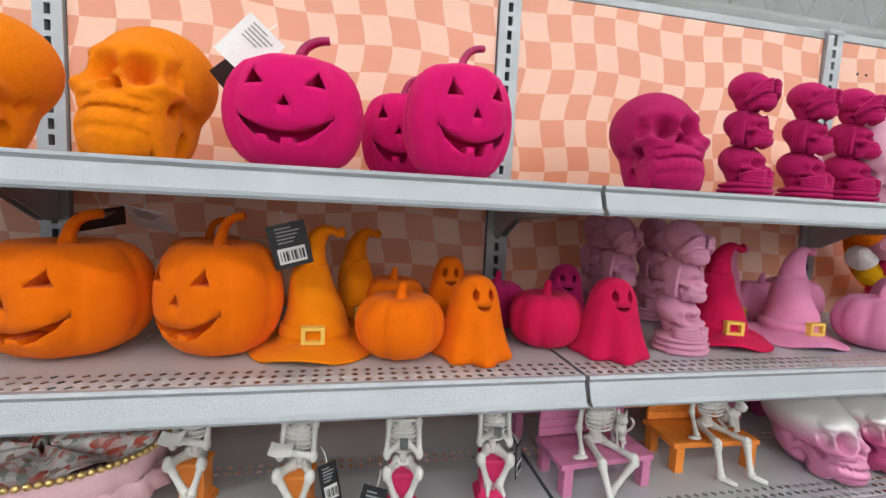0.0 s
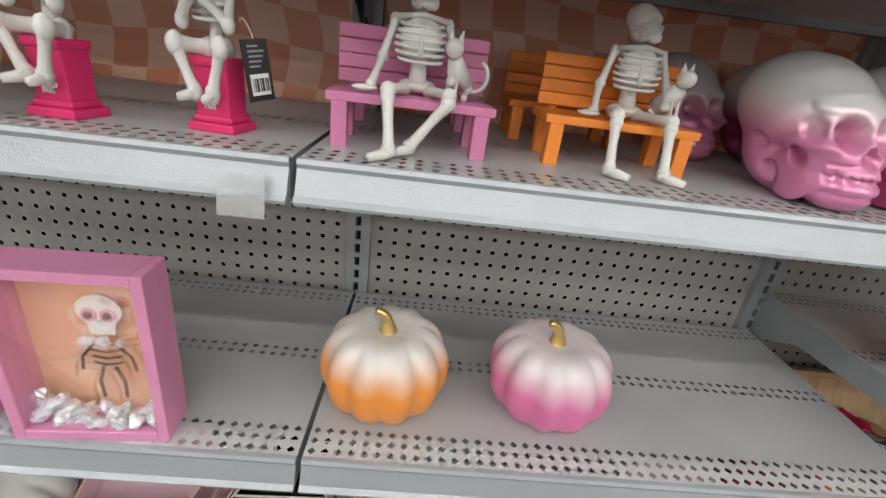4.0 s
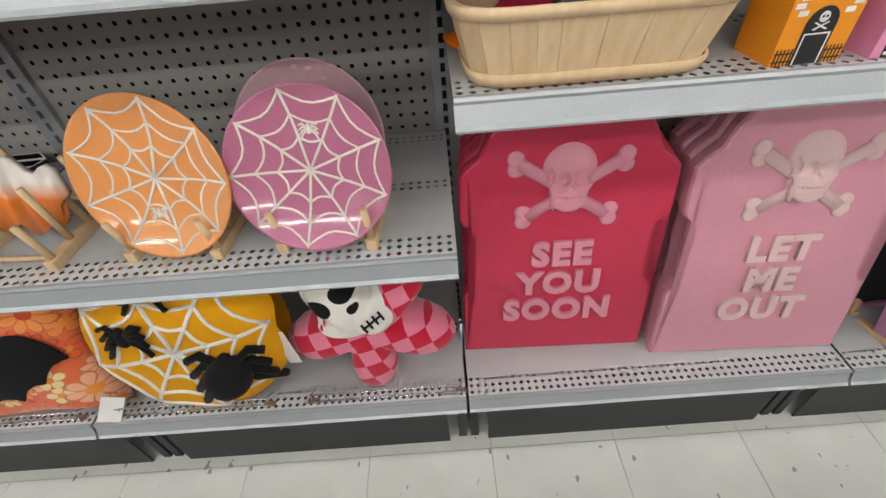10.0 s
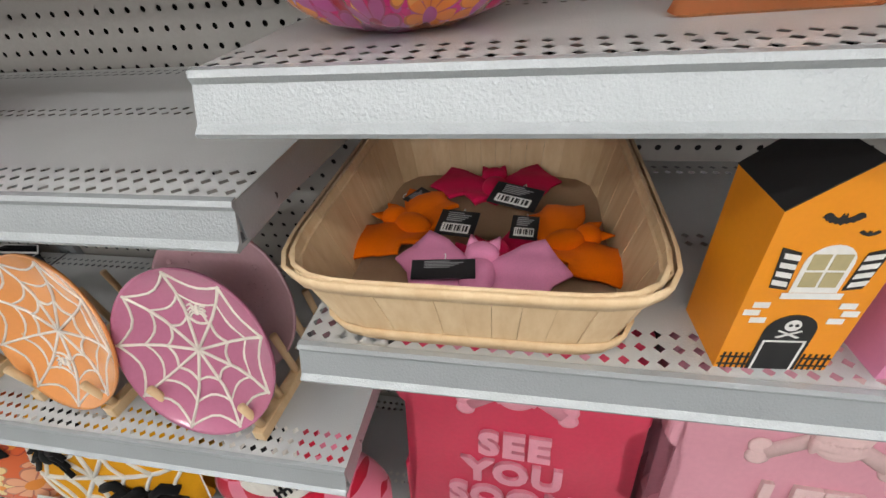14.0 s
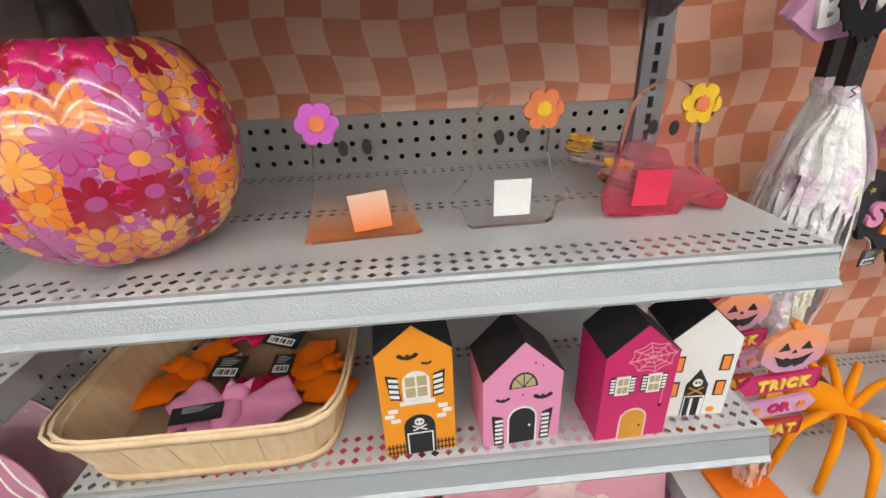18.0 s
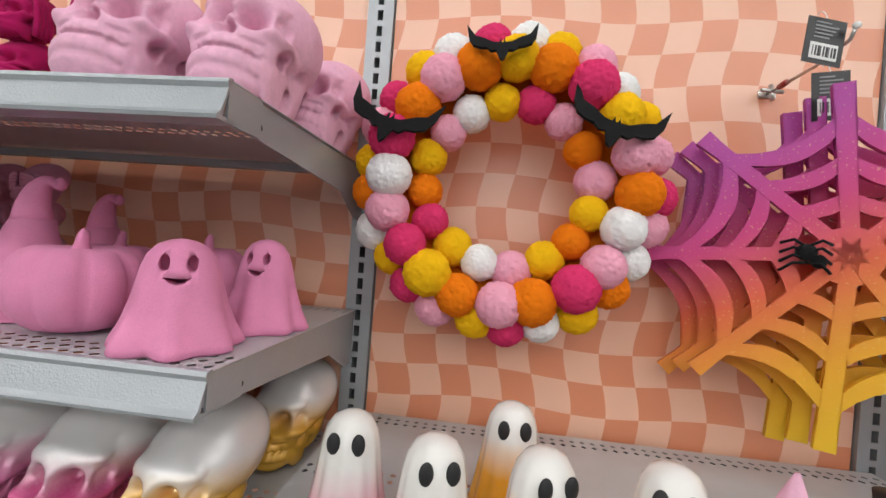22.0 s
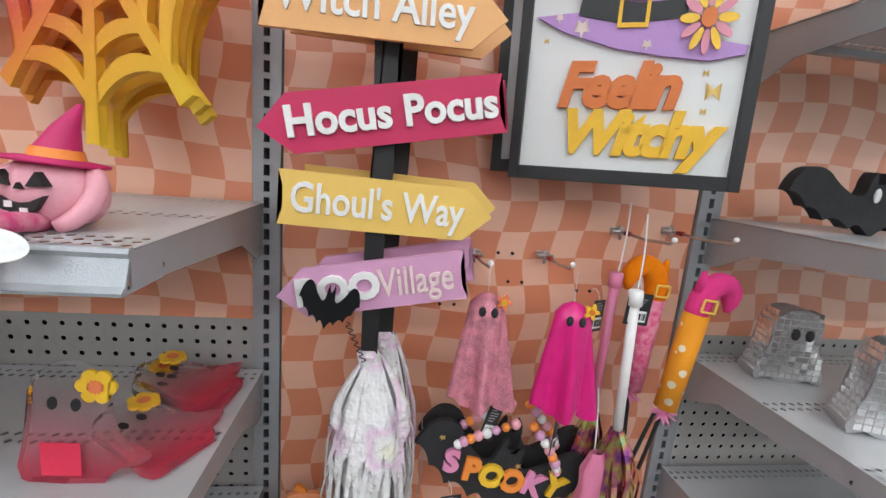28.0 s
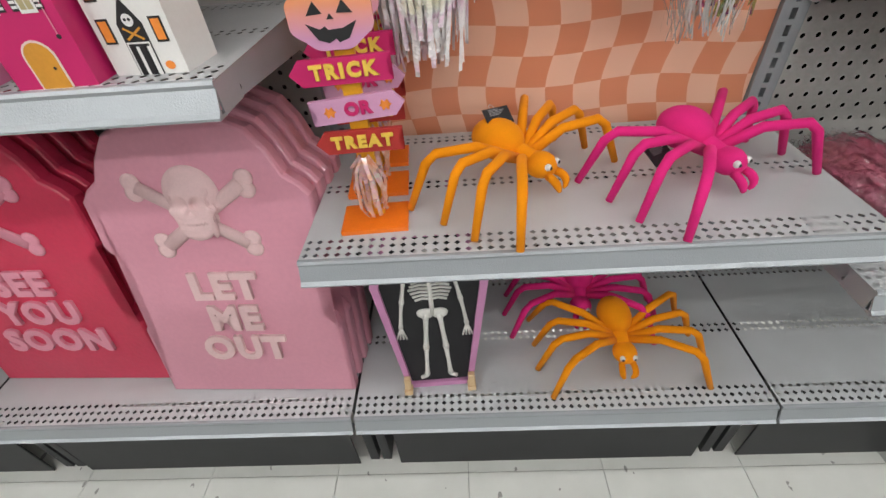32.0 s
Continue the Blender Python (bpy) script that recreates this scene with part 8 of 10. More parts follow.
def pom_wreath(m, R):
    root = tagged(group_root("pompom_wreath", m), "wreath of white, yellow, orange and pink pompoms with felt bats", "wreath")
    bm = bmesh.new()
    tube(bm, [(R * math.cos(2 * math.pi * i / 40), 0, R * math.sin(2 * math.pi * i / 40)) for i in range(41)], 0.030, 8, 0, False)
    part("hoop", bm, POM["orange"], root)
    rng = random.Random(11)
    tint = {"W": "white", "Y": "yellow", "O": "orange", "P": "pink", "M": "magenta"}
    rings = (("MPOPYOYPWYMOYPWY", 0.112, -0.036, 0.0255, 75), ("OMYPOWPMOPOYMPWMOPOY", 0.160, -0.060, 0.0292, 71), ("YPWYPMPWOYWMYPMYWOYPMYWMW", 0.189, -0.034, 0.0268, 72))
    for colors, rr, y, s, a0 in rings:
        for k, ch in enumerate(colors):
            a = math.radians(a0 - 360 * k / len(colors) + rng.uniform(-1.5, 1.5))
            ob = new("pompom", POM_ME[tint[ch]][k % 2])
            ob.parent = root
            q = s * rng.uniform(0.95, 1.08)
            d = rr * rng.uniform(0.97, 1.03)
            ob.matrix_basis = Matrix.Translation((d * math.cos(a), y + rng.uniform(-0.005, 0.005), d * math.sin(a))) @ Matrix.Rotation(rng.uniform(0, 6), 4, "Z") @ Matrix.Scale(q, 4)
    for x, z, t, w in ((-0.154, 0.060, 14, 0.118), (-0.020, 0.158, -3, 0.088), (0.118, 0.066, 17, 0.118)):
        half = [(0.0, 0.05), (0.03, 0.07), (0.05, 0.13), (0.09, 0.06), (0.25, 0.07), (0.5, 0.15), (0.75, 0.20), (1.0, 0.42), (0.93, 0.16), (0.80, 0.03), (0.60, -0.02), (0.42, -0.03), (0.30, -0.09), (0.16, -0.08), (0.07, -0.22), (0.0, -0.26)]
        half = [(px * w / 2, pz * w) for px, pz in half]
        bm = bmesh.new()
        slab(bm, half + [(-px, pz) for px, pz in reversed(half[1:-1])], -0.002, 0.002)
        part("felt_bat", bm, BLACKCLOTH, root, "black felt bat", False, pose(x, -0.100, z, -24, t, 0))
    return root


pom_wreath(pose(0.982, -0.052, 1.784), 0.150)

WEBPAINT = Net("sunset_glitter_board")
wx_, _, wz_ = WEBPAINT.xyz()
wf_ = WEBPAINT.math("ADD", WEBPAINT.math("MULTIPLY", wz_, 2.0), WEBPAINT.math("MULTIPLY", wx_, -1.15))
wf_ = WEBPAINT.math("ADD", wf_, 0.58)
wc_ = WEBPAINT.ramp(wf_, [(0.10, (0.76, 0.50, 0.02, 1)), (0.34, (0.80, 0.38, 0.02, 1)), (0.56, (0.72, 0.12, 0.05, 1)), (0.74, (0.58, 0.04, 0.20, 1)), (0.95, (0.42, 0.05, 0.32, 1))])
sp_ = WEBPAINT.math("GREATER_THAN", WEBPAINT.noise(260.0, 2), 0.66)
WEBPAINT.set(Base_Color=WEBPAINT.mix(WEBPAINT.math("MULTIPLY", sp_, 0.22), wc_, (0.85, 0.65, 0.25, 1)), Roughness=0.5)


def web_sign(m, spider=True):
    """A cut-out board web: tapered spokes and thick sagging threads, each a bar of the board."""
    root = tagged(group_root("web_sign", m), "sunset-coloured cut-out spider web wall sign", "wall sign", "web signs")
    tips = [(-0.018, 0.198), (0.126, 0.152), (0.190, -0.002), (0.126, -0.170), (-0.010, -0.226), (-0.144, -0.158), (-0.212, -0.012), (-0.154, 0.141)]
    T = 0.011
    n = len(tips)
    for i, (x, z) in enumerate(tips):
        L = math.hypot(x, z)
        ux_, uz_ = x / L, z / L
        nx, nz = -uz_, ux_
        bm = bmesh.new()
        w0, w1 = 0.008, 0.0105
        slab(bm, [(-nx * w0, -nz * w0), (x * 0.86 - nx * w1 * 0.8, z * 0.86 - nz * w1 * 0.8), (x - nx * w1, z - nz * w1), (x + nx * w1, z + nz * w1), (x * 0.86 + nx * w1 * 0.8, z * 0.86 + nz * w1 * 0.8), (nx * w0, nz * w0)], 0, T)
        part("spoke", bm, WEBPAINT.mat, root)
    for q, hw, sag in ((0.13, 0.0085, 0.05), (0.33, 0.0085, 0.14), (0.56, 0.0090, 0.22), (0.81, 0.0105, 0.30)):
        for i in range(n):
            a, b = Vector(tips[i]), Vector(tips[(i + 1) % n])
            la, lb = a * q, b * q
            mid = (la + lb) / 2 * (1 - sag)
            pts = [(1 - f) ** 2 * la + 2 * f * (1 - f) * mid + f * f * lb for f in [k / 8 for k in range(9)]]
            bm = bmesh.new()
            outl = [p + p.normalized() * hw for p in pts] + [p - p.normalized() * hw for p in reversed(pts)]
            slab(bm, [(p.x, p.y) for p in outl], 0.0006, T - 0.0006)
            part("thread", bm, WEBPAINT.mat, root)
    if spider:
        bm = bmesh.new()
        ball(bm, (0, -0.008, 0), (0.011, 0.007, 0.010), 12, 8)
        ball(bm, (0.012, -0.008, -0.010), (0.008, 0.006, 0.008), 10, 8)
        body = part("chenille_spider", bm, BLACKCLOTH, root, "black chenille spider", True, pose(-0.042, 0, 0))
        for s in (-1, 1):
            for k in range(4):
                bm = bmesh.new()
                tube(bm, [(0, -0.008, 0.006 - 0.006 * k), (s * 0.013, -0.014, 0.014 - 0.009 * k), (s * 0.024, -0.004, 0.010 - 0.011 * k)], 0.0018, 6)
                part("leg", bm, BLACKCLOTH, body, "", True)
    return root


web_sign(pose(1.371, -0.141, 1.721, 0, 0, -21.5))
web_sign(pose(1.366, -0.104, 1.716, 0, 0, -19), False)
web_sign(pose(1.358, -0.075, 1.706, 0, 0, -16), False)

HOOK = plain("zinc_hook", (0.55, 0.54, 0.52, 1), 0.3, 0.9)


REDCLIP = plain("dark_red_clip", (0.30, 0.03, 0.03, 1), 0.4)


def peg_hook(x, z, length, rise=0.02, bare=True):
    root = tagged(group_root("peg_hook", pose(x, BACK - 0.004, z)), "zinc wire display hook pushed through the backdrop", "display hook", "peg hooks")
    part("plate", box(-0.012, 0.012, -0.003, 0.0, -0.006, 0.006, 0.001), HOOK, root)
    bm = bmesh.new()
    tube(bm, [(0, -0.002, 0), (0, -length * 0.6, 0.0), (0, -length * 0.95, rise * 0.4), (0, -length, rise)], 0.0022, 8)
    part("wire", bm, HOOK, root, "", True)
    bm = bmesh.new()
    tube(bm, [(-0.015, -0.014, 0.001), (0.015, -0.014, -0.001)], 0.0032, 8)
    tube(bm, [(0, -0.010, 0.010), (0, -0.016, -0.014)], 0.0030, 8)
    part("clip", bm, HOOK, root, "crossed zinc clip", True)
    bm = bmesh.new()
    ball(bm, (0, -length, rise), 0.0042, 10, 8)
    part("tip", bm, CARD, root, "pale tip", True)
    if bare:
        bm = bmesh.new()
        tube(bm, [(0.0, -0.030, 0.0), (0.0, -0.046, 0.001)], 0.0040, 8)
        part("stop_clip", bm, REDCLIP, root, "dark red stop clip", True)
    return root


peg_hook(0.965, 1.955, 0.10)
peg_hook(1.350, 1.955, 0.16)
hang_tag(pose(1.325, -0.145, 1.985, 0, 6, 8), 0.045, 0.052, True)
hang_tag(pose(1.362, -0.10, 1.945, 0, -4, -8), 0.040, 0.060, True)

# ---- hanging signs, bay D ----
BLACKWOOD = plain("black_painted_wood", (0.014, 0.014, 0.015, 1), 0.5, 0, 0.2)
SIGN = {"orange": plain("sign_orange", (0.74, 0.17, 0.03, 1), 0.5, 0, 0.05), "peach": plain("sign_peach", (0.80, 0.42, 0.16, 1), 0.5, 0, 0.05), "magenta": plain("sign_magenta", (0.56, 0.02, 0.10, 1), 0.5, 0, 0.05), "yellow": plain("sign_yellow", (0.78, 0.52, 0.12, 1), 0.5, 0, 0.05), "lilac": plain("sign_lilac", (0.62, 0.32, 0.50, 1), 0.5, 0, 0.05)}
FILM = Net("pearl_film")
fz_ = FILM.noise(9.0, 2)
FILM.bump(FILM.noise(55.0, 3), 0.9, 0.012)
FILM.set(Base_Color=FILM.ramp(fz_, [(0.36, (0.95, 0.95, 0.93, 1)), (0.50, (0.95, 0.93, 0.94, 1)), (0.57, (0.86, 0.66, 0.80, 1)), (0.61, (0.88, 0.88, 0.86, 1)), (0.68, (0.90, 0.88, 0.66, 1))]), Roughness=0.3, Coat_Weight=0.5, Transmission_Weight=0.15, IOR=1.3)


def arrow(w, h, tip, point_left):
    s = -1 if point_left else 1
    a = [(-w / 2, -h / 2), (w / 2 - tip, -h / 2), (w / 2, 0), (w / 2 - tip, h / 2), (-w / 2, h / 2), (-w / 2 + 0.006, h * 0.2), (-w / 2 + 0.001, 0.0), (-w / 2 + 0.006, -h * 0.2)]
    return [(s * x, z) for x, z in a]


def sign_board(root, color, x, z, w, h, turn, left, text, y, size, text_mat, thick=0.006, wide=1.0, raised=0.004, shear=0.0, fat=0.0, off=0.0):
    bm = bmesh.new()
    slab(bm, arrow(w, h, h * 0.55, left), 0, 0.008)
    ob = part("arrow_board", bm, SIGN[color], root, color + " arrow board", False, pose(x, y, z, 0, -turn, 0))
    if text:
        words("sign_letter", text, size, text_mat, ob, off, -raised / 2, 0, raised, wide, 0, shear, 1.0, fat)
    return ob


def strips(root, n, z0, z1, r0, r1, mat, seed, name="film_strip", width=0.006, cx=0.0):
    """A skirt of thin hanging strips."""
    rng = random.Random(seed)
    for k in range(n):
        a = 2 * math.pi * k / n + rng.uniform(-0.15, 0.15)
        top, L = z0, (z0 - z1) * rng.uniform(0.66, 1.0)
        q = rng.uniform(0.35, 1.0)
        pts = [(cx + r0 * math.cos(a), r0 * math.sin(a), top)]
        for i in range(1, 6):
            f = i / 5
            r = r0 + (r1 - r0) * q * math.sin(min(1.0, f * 1.5) * math.pi / 2) * (1.0 - 0.45 * max(0.0, f - 0.5)) + rng.uniform(-0.006, 0.006)
            g = a + 0.1 * f + rng.uniform(-0.12, 0.12)
            pts.append((cx + r * math.cos(g), r * math.sin(g) * 0.7, top - L * f))
        bm = bmesh.new()
        prev = None
        tx = Vector((-math.sin(a + rng.uniform(-0.7, 0.7)), math.cos(a), 0)).normalized() * width / 2
        for p in pts:
            p = Vector(p)
            cur = (bm.verts.new(p - tx), bm.verts.new(p + tx))
            if prev:
                bm.faces.new((prev[0], prev[1], cur[1], cur[0]))
            prev = cur
        part(name, bm, mat, root)


def sign_post(m, full=True):
    root = tagged(group_root("broom_signpost", m), "black broom signpost with five coloured arrow boards", "hanging sign", "broom signposts")
    bm = bmesh.new()
    slab(bm, [(-0.012, -0.49), (0.010, -0.49), (0.012, -0.30), (0.018, -0.24), (0.016, -0.10), (0.024, 0.06), (0.026, 0.165), (0.012, 0.182), (-0.008, 0.178), (-0.022, 0.155), (-0.022, 0.05), (-0.012, -0.1), (-0.008, -0.24), (-0.014, -0.30)], 0.010, 0.026)
    part("post", bm, BLACKWOOD, root)
    if full:
        bm = bmesh.new()
        slab(bm, bat_outline(0.06, 0.05), 0, 0.006)
        part("wooden_bat", bm, BLACKWOOD, root, "black wooden bat", False, pose(-0.045, 0.002, 0.135, 0, 65, 0))
    sign_board(root, "orange", 0.004, 0.057, 0.235, 0.066, 3, True, "SPOOKY" if full else "", -0.002, 0.036, WHITE, 0.006, 0.90, 0.006, 0, 0.0022, 0.016)
    sign_board(root, "peach", 0.001, -0.053, 0.275, 0.071, 0, False, "Witch Alley" if full else "", -0.022, 0.038, WHITE, 0.006, 0.86, 0.002, 0, 0.0004, -0.012)
    sign_board(root, "magenta", 0.002, -0.168, 0.298, 0.070, 10.5, True, "Hocus Pocus" if full else "", -0.002, 0.036, WHITE, 0.006, 0.98, 0.006, 0, 0.0010, 0.012)
    sign_board(root, "yellow", 0.014, -0.279, 0.268, 0.067, -2, False, "Ghoul's Way" if full else "", -0.002, 0.038, WHITE, 0.006, 0.78, 0.002, 0, 0.0004, -0.012)
    b = sign_board(root, "lilac", 0.0, -0.380, 0.242, 0.064, 9.5, True, "", -0.007, 0.035, WHITE)
    if full:
        words("sign_letter", "BOO", 0.033, WHITE, b, -0.044, -0.003, 0, 0.006, 1.05, 0, 0, 1.0, 0.0018)
        words("sign_letter", "Village", 0.038, CREAM, b, 0.056, -0.0015, 0.0, 0.002, 0.72)
        bm = bmesh.new()
        slab(bm, bat_outline(0.074, 0.058), 0, 0.003)
        bat = part("spring_bat", bm, BLACKCLOTH, root, "black felt bat on a spring", False, pose(-0.052, -0.030, -0.402, -8, 10, 0))
        bm = bmesh.new()
        tube(bm, [(-0.030 + 0.0005 * i + 0.0035 * math.sin(i * 0.9), -0.022 + 0.0005 * i, -0.425 - 0.0014 * i) for i in range(48)], 0.0008, 5)
        part("spring_wire", bm, BLACKWOOD, root, "coiled black wire", True)
    bm = bmesh.new()
    lathe(bm, [(0.013, -0.50), (0.016, -0.485), (0.012, -0.478)], 16, 0, 0, 0, lambda p, a, v: p + Vector((-0.002, 0.018, 0)))
    part("binding", bm, FILM.mat, root)
    sub = group_root("broom_head")
    sub.parent = root
    sub.matrix_basis = pose(0.006, 0.018, 0)
    strips(sub, 230 if full else 70, -0.484, -0.890, 0.010, 0.068, FILM.mat, 5 if full else 9, "film_strip", 0.0066)
    if full:
        rng = random.Random(14)
        for k, a in enumerate((-2.9, -2.2, -1.6, -1.0, -0.3)):
            drop = rng.uniform(0.10, 0.17)

            def sheet(u, v, a=a, drop=drop, k=k):
                g = a + (u - 0.5) * (0.7 + 0.5 * v) + 0.06 * math.sin(9 * v + k)
                r = 0.012 + 0.046 * math.sin(v * 1.45) + 0.004 * math.sin(14 * u + 2 * k) * v
                return Vector((r * math.cos(g), r * math.sin(g) * 0.75, -0.486 - drop * v * (1 + 0.12 * math.sin(17 * u + k))))
            bm = bmesh.new()
            grid_surface(bm, sheet, 10, 8, 0, False)
            part("film_sheet", bm, FILM.mat, sub, "", True)
    return root


sign_post(pose(1.700, -0.165, 1.726, 0, 0, 0))
sign_post(pose(1.722, -0.110, 1.732, 0, 0, 6), False)
peg_hook(1.683, 1.985, 0.17, 0.03)
peg_hook(2.017, 1.982, 0.17, 0.03)
SILVERCORD = plain("jute_cord", (0.60, 0.45, 0.30, 1), 0.8)
for a, b in (((1.683, -0.15, 2.00), (1.700, -0.15, 1.90)), ((2.005, -0.11, 1.996), (1.985, -0.075, 1.885)), ((2.03, -0.11, 1.996), (2.05, -0.085, 1.885))):
    bm = bmesh.new()
    tube(bm, [a, b], 0.0009, 5)
    thing("hanging_cord", bm, SILVERCORD, None, "thin jute cord holding a hanging sign", "cord", "hanging cords")

# framed sign
CANVAS = plain("white_canvas", (0.76, 0.77, 0.76, 1), 0.6, 0, 0.03, 5.0)
HAT_L = plain("lilac_hat_wood", (0.46, 0.26, 0.58, 1), 0.5)
TXT_O = plain("burnt_orange_wood", (0.66, 0.17, 0.03, 1), 0.45)
TXT_Y = plain("golden_wood", (0.82, 0.48, 0.02, 1), 0.45)
GOLDP = plain("gold_fleck", (0.72, 0.50, 0.16, 1), 0.4, 0.4)


def framed_sign(m, face=True):
    root = tagged(group_root("framed_sign", m), "black framed sign reading Feelin Witchy with a lilac hat" if face else "black framed sign hanging behind another", "framed sign", "framed signs")
    w, h, t, d = 0.395, 0.404, 0.019, 0.030
    for nm, b in (("frame_side", (-w / 2, -w / 2 + t, -d, 0, -h / 2, h / 2)), ("frame_side", (w / 2 - t, w / 2, -d, 0, -h / 2, h / 2)), ("frame_rail", (-w / 2 + t, w / 2 - t, -d, 0, -h / 2, -h / 2 + t)), ("frame_rail", (-w / 2 + t, w / 2 - t, -d, 0, h / 2 - t, h / 2))):
        part(nm, box(*b, 0.001), BLACKWOOD, root, "black wooden frame")
    part("panel", box(-w / 2 + t, w / 2 - t, -0.018, -0.010, -h / 2 + t, h / 2 - t), CANVAS, root, "white panel")
    if not face:
        return root
    y = -0.019
    brim = [(-0.170, 0.042), (-0.120, 0.022), (-0.03, 0.000), (0.05, -0.010), (0.12, -0.016), (0.172, -0.008), (0.174, 0.002), (0.13, 0.008), (0.11, 0.036), (0.06, 0.045), (-0.05, 0.050), (-0.10, 0.046)]
    cone = [(-0.095, 0.048), (0.075, 0.040), (0.060, 0.075), (0.052, 0.110), (0.060, 0.138), (0.082, 0.150), (0.108, 0.140), (0.085, 0.168), (0.050, 0.186), (0.015, 0.170), (-0.030, 0.145), (-0.050, 0.12), (-0.075, 0.08)]
    bm = bmesh.new()
    slab(bm, [(x, z - 0.022) for x, z in brim], y - 0.006, y)
    part("hat_brim", bm, HAT_L, root, "lilac wooden hat brim")
    bm = bmesh.new()
    slab(bm, [(x, z - 0.022) for x, z in cone], y - 0.005, y + 0.001)
    part("hat_cone", bm, HAT_L, root, "lilac wooden hat cone")
    bm = bmesh.new()
    slab(bm, [(-0.098, 0.020), (-0.02, 0.008), (0.078, 0.014), (0.074, 0.036), (0.0, 0.034), (-0.094, 0.044)], y - 0.0075, y - 0.0055)
    part("hat_band", bm, BLACKWOOD, root, "black hat band")
    for r_ in (rect(-0.032, 0.018, 0.003, 0.009), rect(-0.032, 0.018, 0.037, 0.043), rect(-0.032, -0.026, 0.009, 0.037), rect(0.012, 0.018, 0.009, 0.037)):
        bm = bmesh.new()
        slab(bm, r_, y - 0.0095, y - 0.0078)
        part("buckle_bar", bm, TXT_Y, root, "golden buckle")
    for cx, cz, r, pm in ((0.108, 0.012, 0.043, PETAL["yellow"]), (-0.095, 0.072, 0.028, TXT_Y), (0.075, 0.080, 0.024, ROSE)):
        fl = group_root("wooden_flower")
        fl.parent = root
        for k in range(12):
            a = 2 * math.pi * k / 12
            bm = bmesh.new()
            slab(bm, [(cx + r * (0.66 + 0.36 * math.cos(t_)) * math.cos(a) - r * 0.14 * math.sin(t_) * math.sin(a), cz + r * (0.66 + 0.36 * math.cos(t_)) * math.sin(a) + r * 0.14 * math.sin(t_) * math.cos(a)) for t_ in [2 * math.pi * i / 10 for i in range(10)]], y - 0.0115, y - 0.0096)
            part("petal", bm, (pm, ROSE)[k % 2] if r > 0.04 else pm, fl)
        bm = bmesh.new()
        slab(bm, circle(cx, cz, r * 0.28, 14), y - 0.0135, y - 0.0116)
        part("flower_eye", bm, TXT_O, fl)
    stars = [(-0.02, 0.10, 0.014), (0.02, 0.135, 0.009), (-0.055, 0.062, 0.010), (0.03, 0.066, 0.016), (-0.09, 0.004, 0.014), (-0.13, 0.018, 0.007), (0.05, 0.155, 0.007), (0.02, -0.018, 0.008)]
    for x, z, r in stars:
        bm = bmesh.new()
        slab(bm, [(x + r * (1 if i % 2 else 0.42) * math.sin(i * math.pi / 5), z + r * (1 if i % 2 else 0.42) * math.cos(i * math.pi / 5)) for i in range(10)], y - 0.0068, y - 0.0062)
        part("painted_star", bm, CREAM, root, "cream painted star")
    for x, z, r in ((-0.115, 0.13, 0.007), (-0.135, 0.085, 0.005), (-0.06, 0.135, 0.005), (0.10, 0.165, 0.007), (0.125, 0.10, 0.012), (0.145, 0.06, 0.007), (0.135, -0.075, 0.016), (0.125, -0.10, 0.006), (-0.150, -0.01, 0.005), (0.12, -0.052, 0.006)):
        bm = bmesh.new()
        slab(bm, [(x + r * (1 if i % 2 else 0.18) * math.cos(i * math.pi / 4), z + r * (1 if i % 2 else 0.18) * math.sin(i * math.pi / 4)) for i in range(8)], y - 0.0004, y + 0.0004)
        part("gold_sparkle", bm, GOLDP, root)
    words("sign_letter", "Feelin", 0.058, TXT_O, root, -0.020, y - 0.003, -0.072, 0.006, 1.18, 0, 0.25, 0.90, 0.0034)
    words("sign_letter", "Witchy", 0.058, TXT_Y, root, 0.018, y - 0.003, -0.135, 0.006, 1.18, 0, 0.25, 0.90, 0.0034)
    return root


framed_sign(pose(2.036, -0.105, 1.699, 0, -1, -24) @ Matrix.Diagonal((0.770, 1, 1, 1)))
framed_sign(pose(2.020, -0.050, 1.706, 0, -1, -17) @ Matrix.Diagonal((0.770, 1, 1, 1)), False)

# hooks, cloth ghosts and small hanging goods
for x, z, L in ((1.864, 1.360, 0.13), (1.987, 1.364, 0.13), (2.119, 1.414, 0.16), (2.215, 1.420, 0.16)):
    peg_hook(x, z, L, 0.012)
SATIN_M = plain("hot_pink_satin", (0.66, 0.015, 0.20, 1), 0.28, 0, 0.12, 20.0, 90.0, 0.4)
SPARKLE_P = plain("rose_sparkle_cloth", (0.60, 0.22, 0.28, 1), 0.4, 0.15, 0.5, 60.0, 500.0, 0.8)


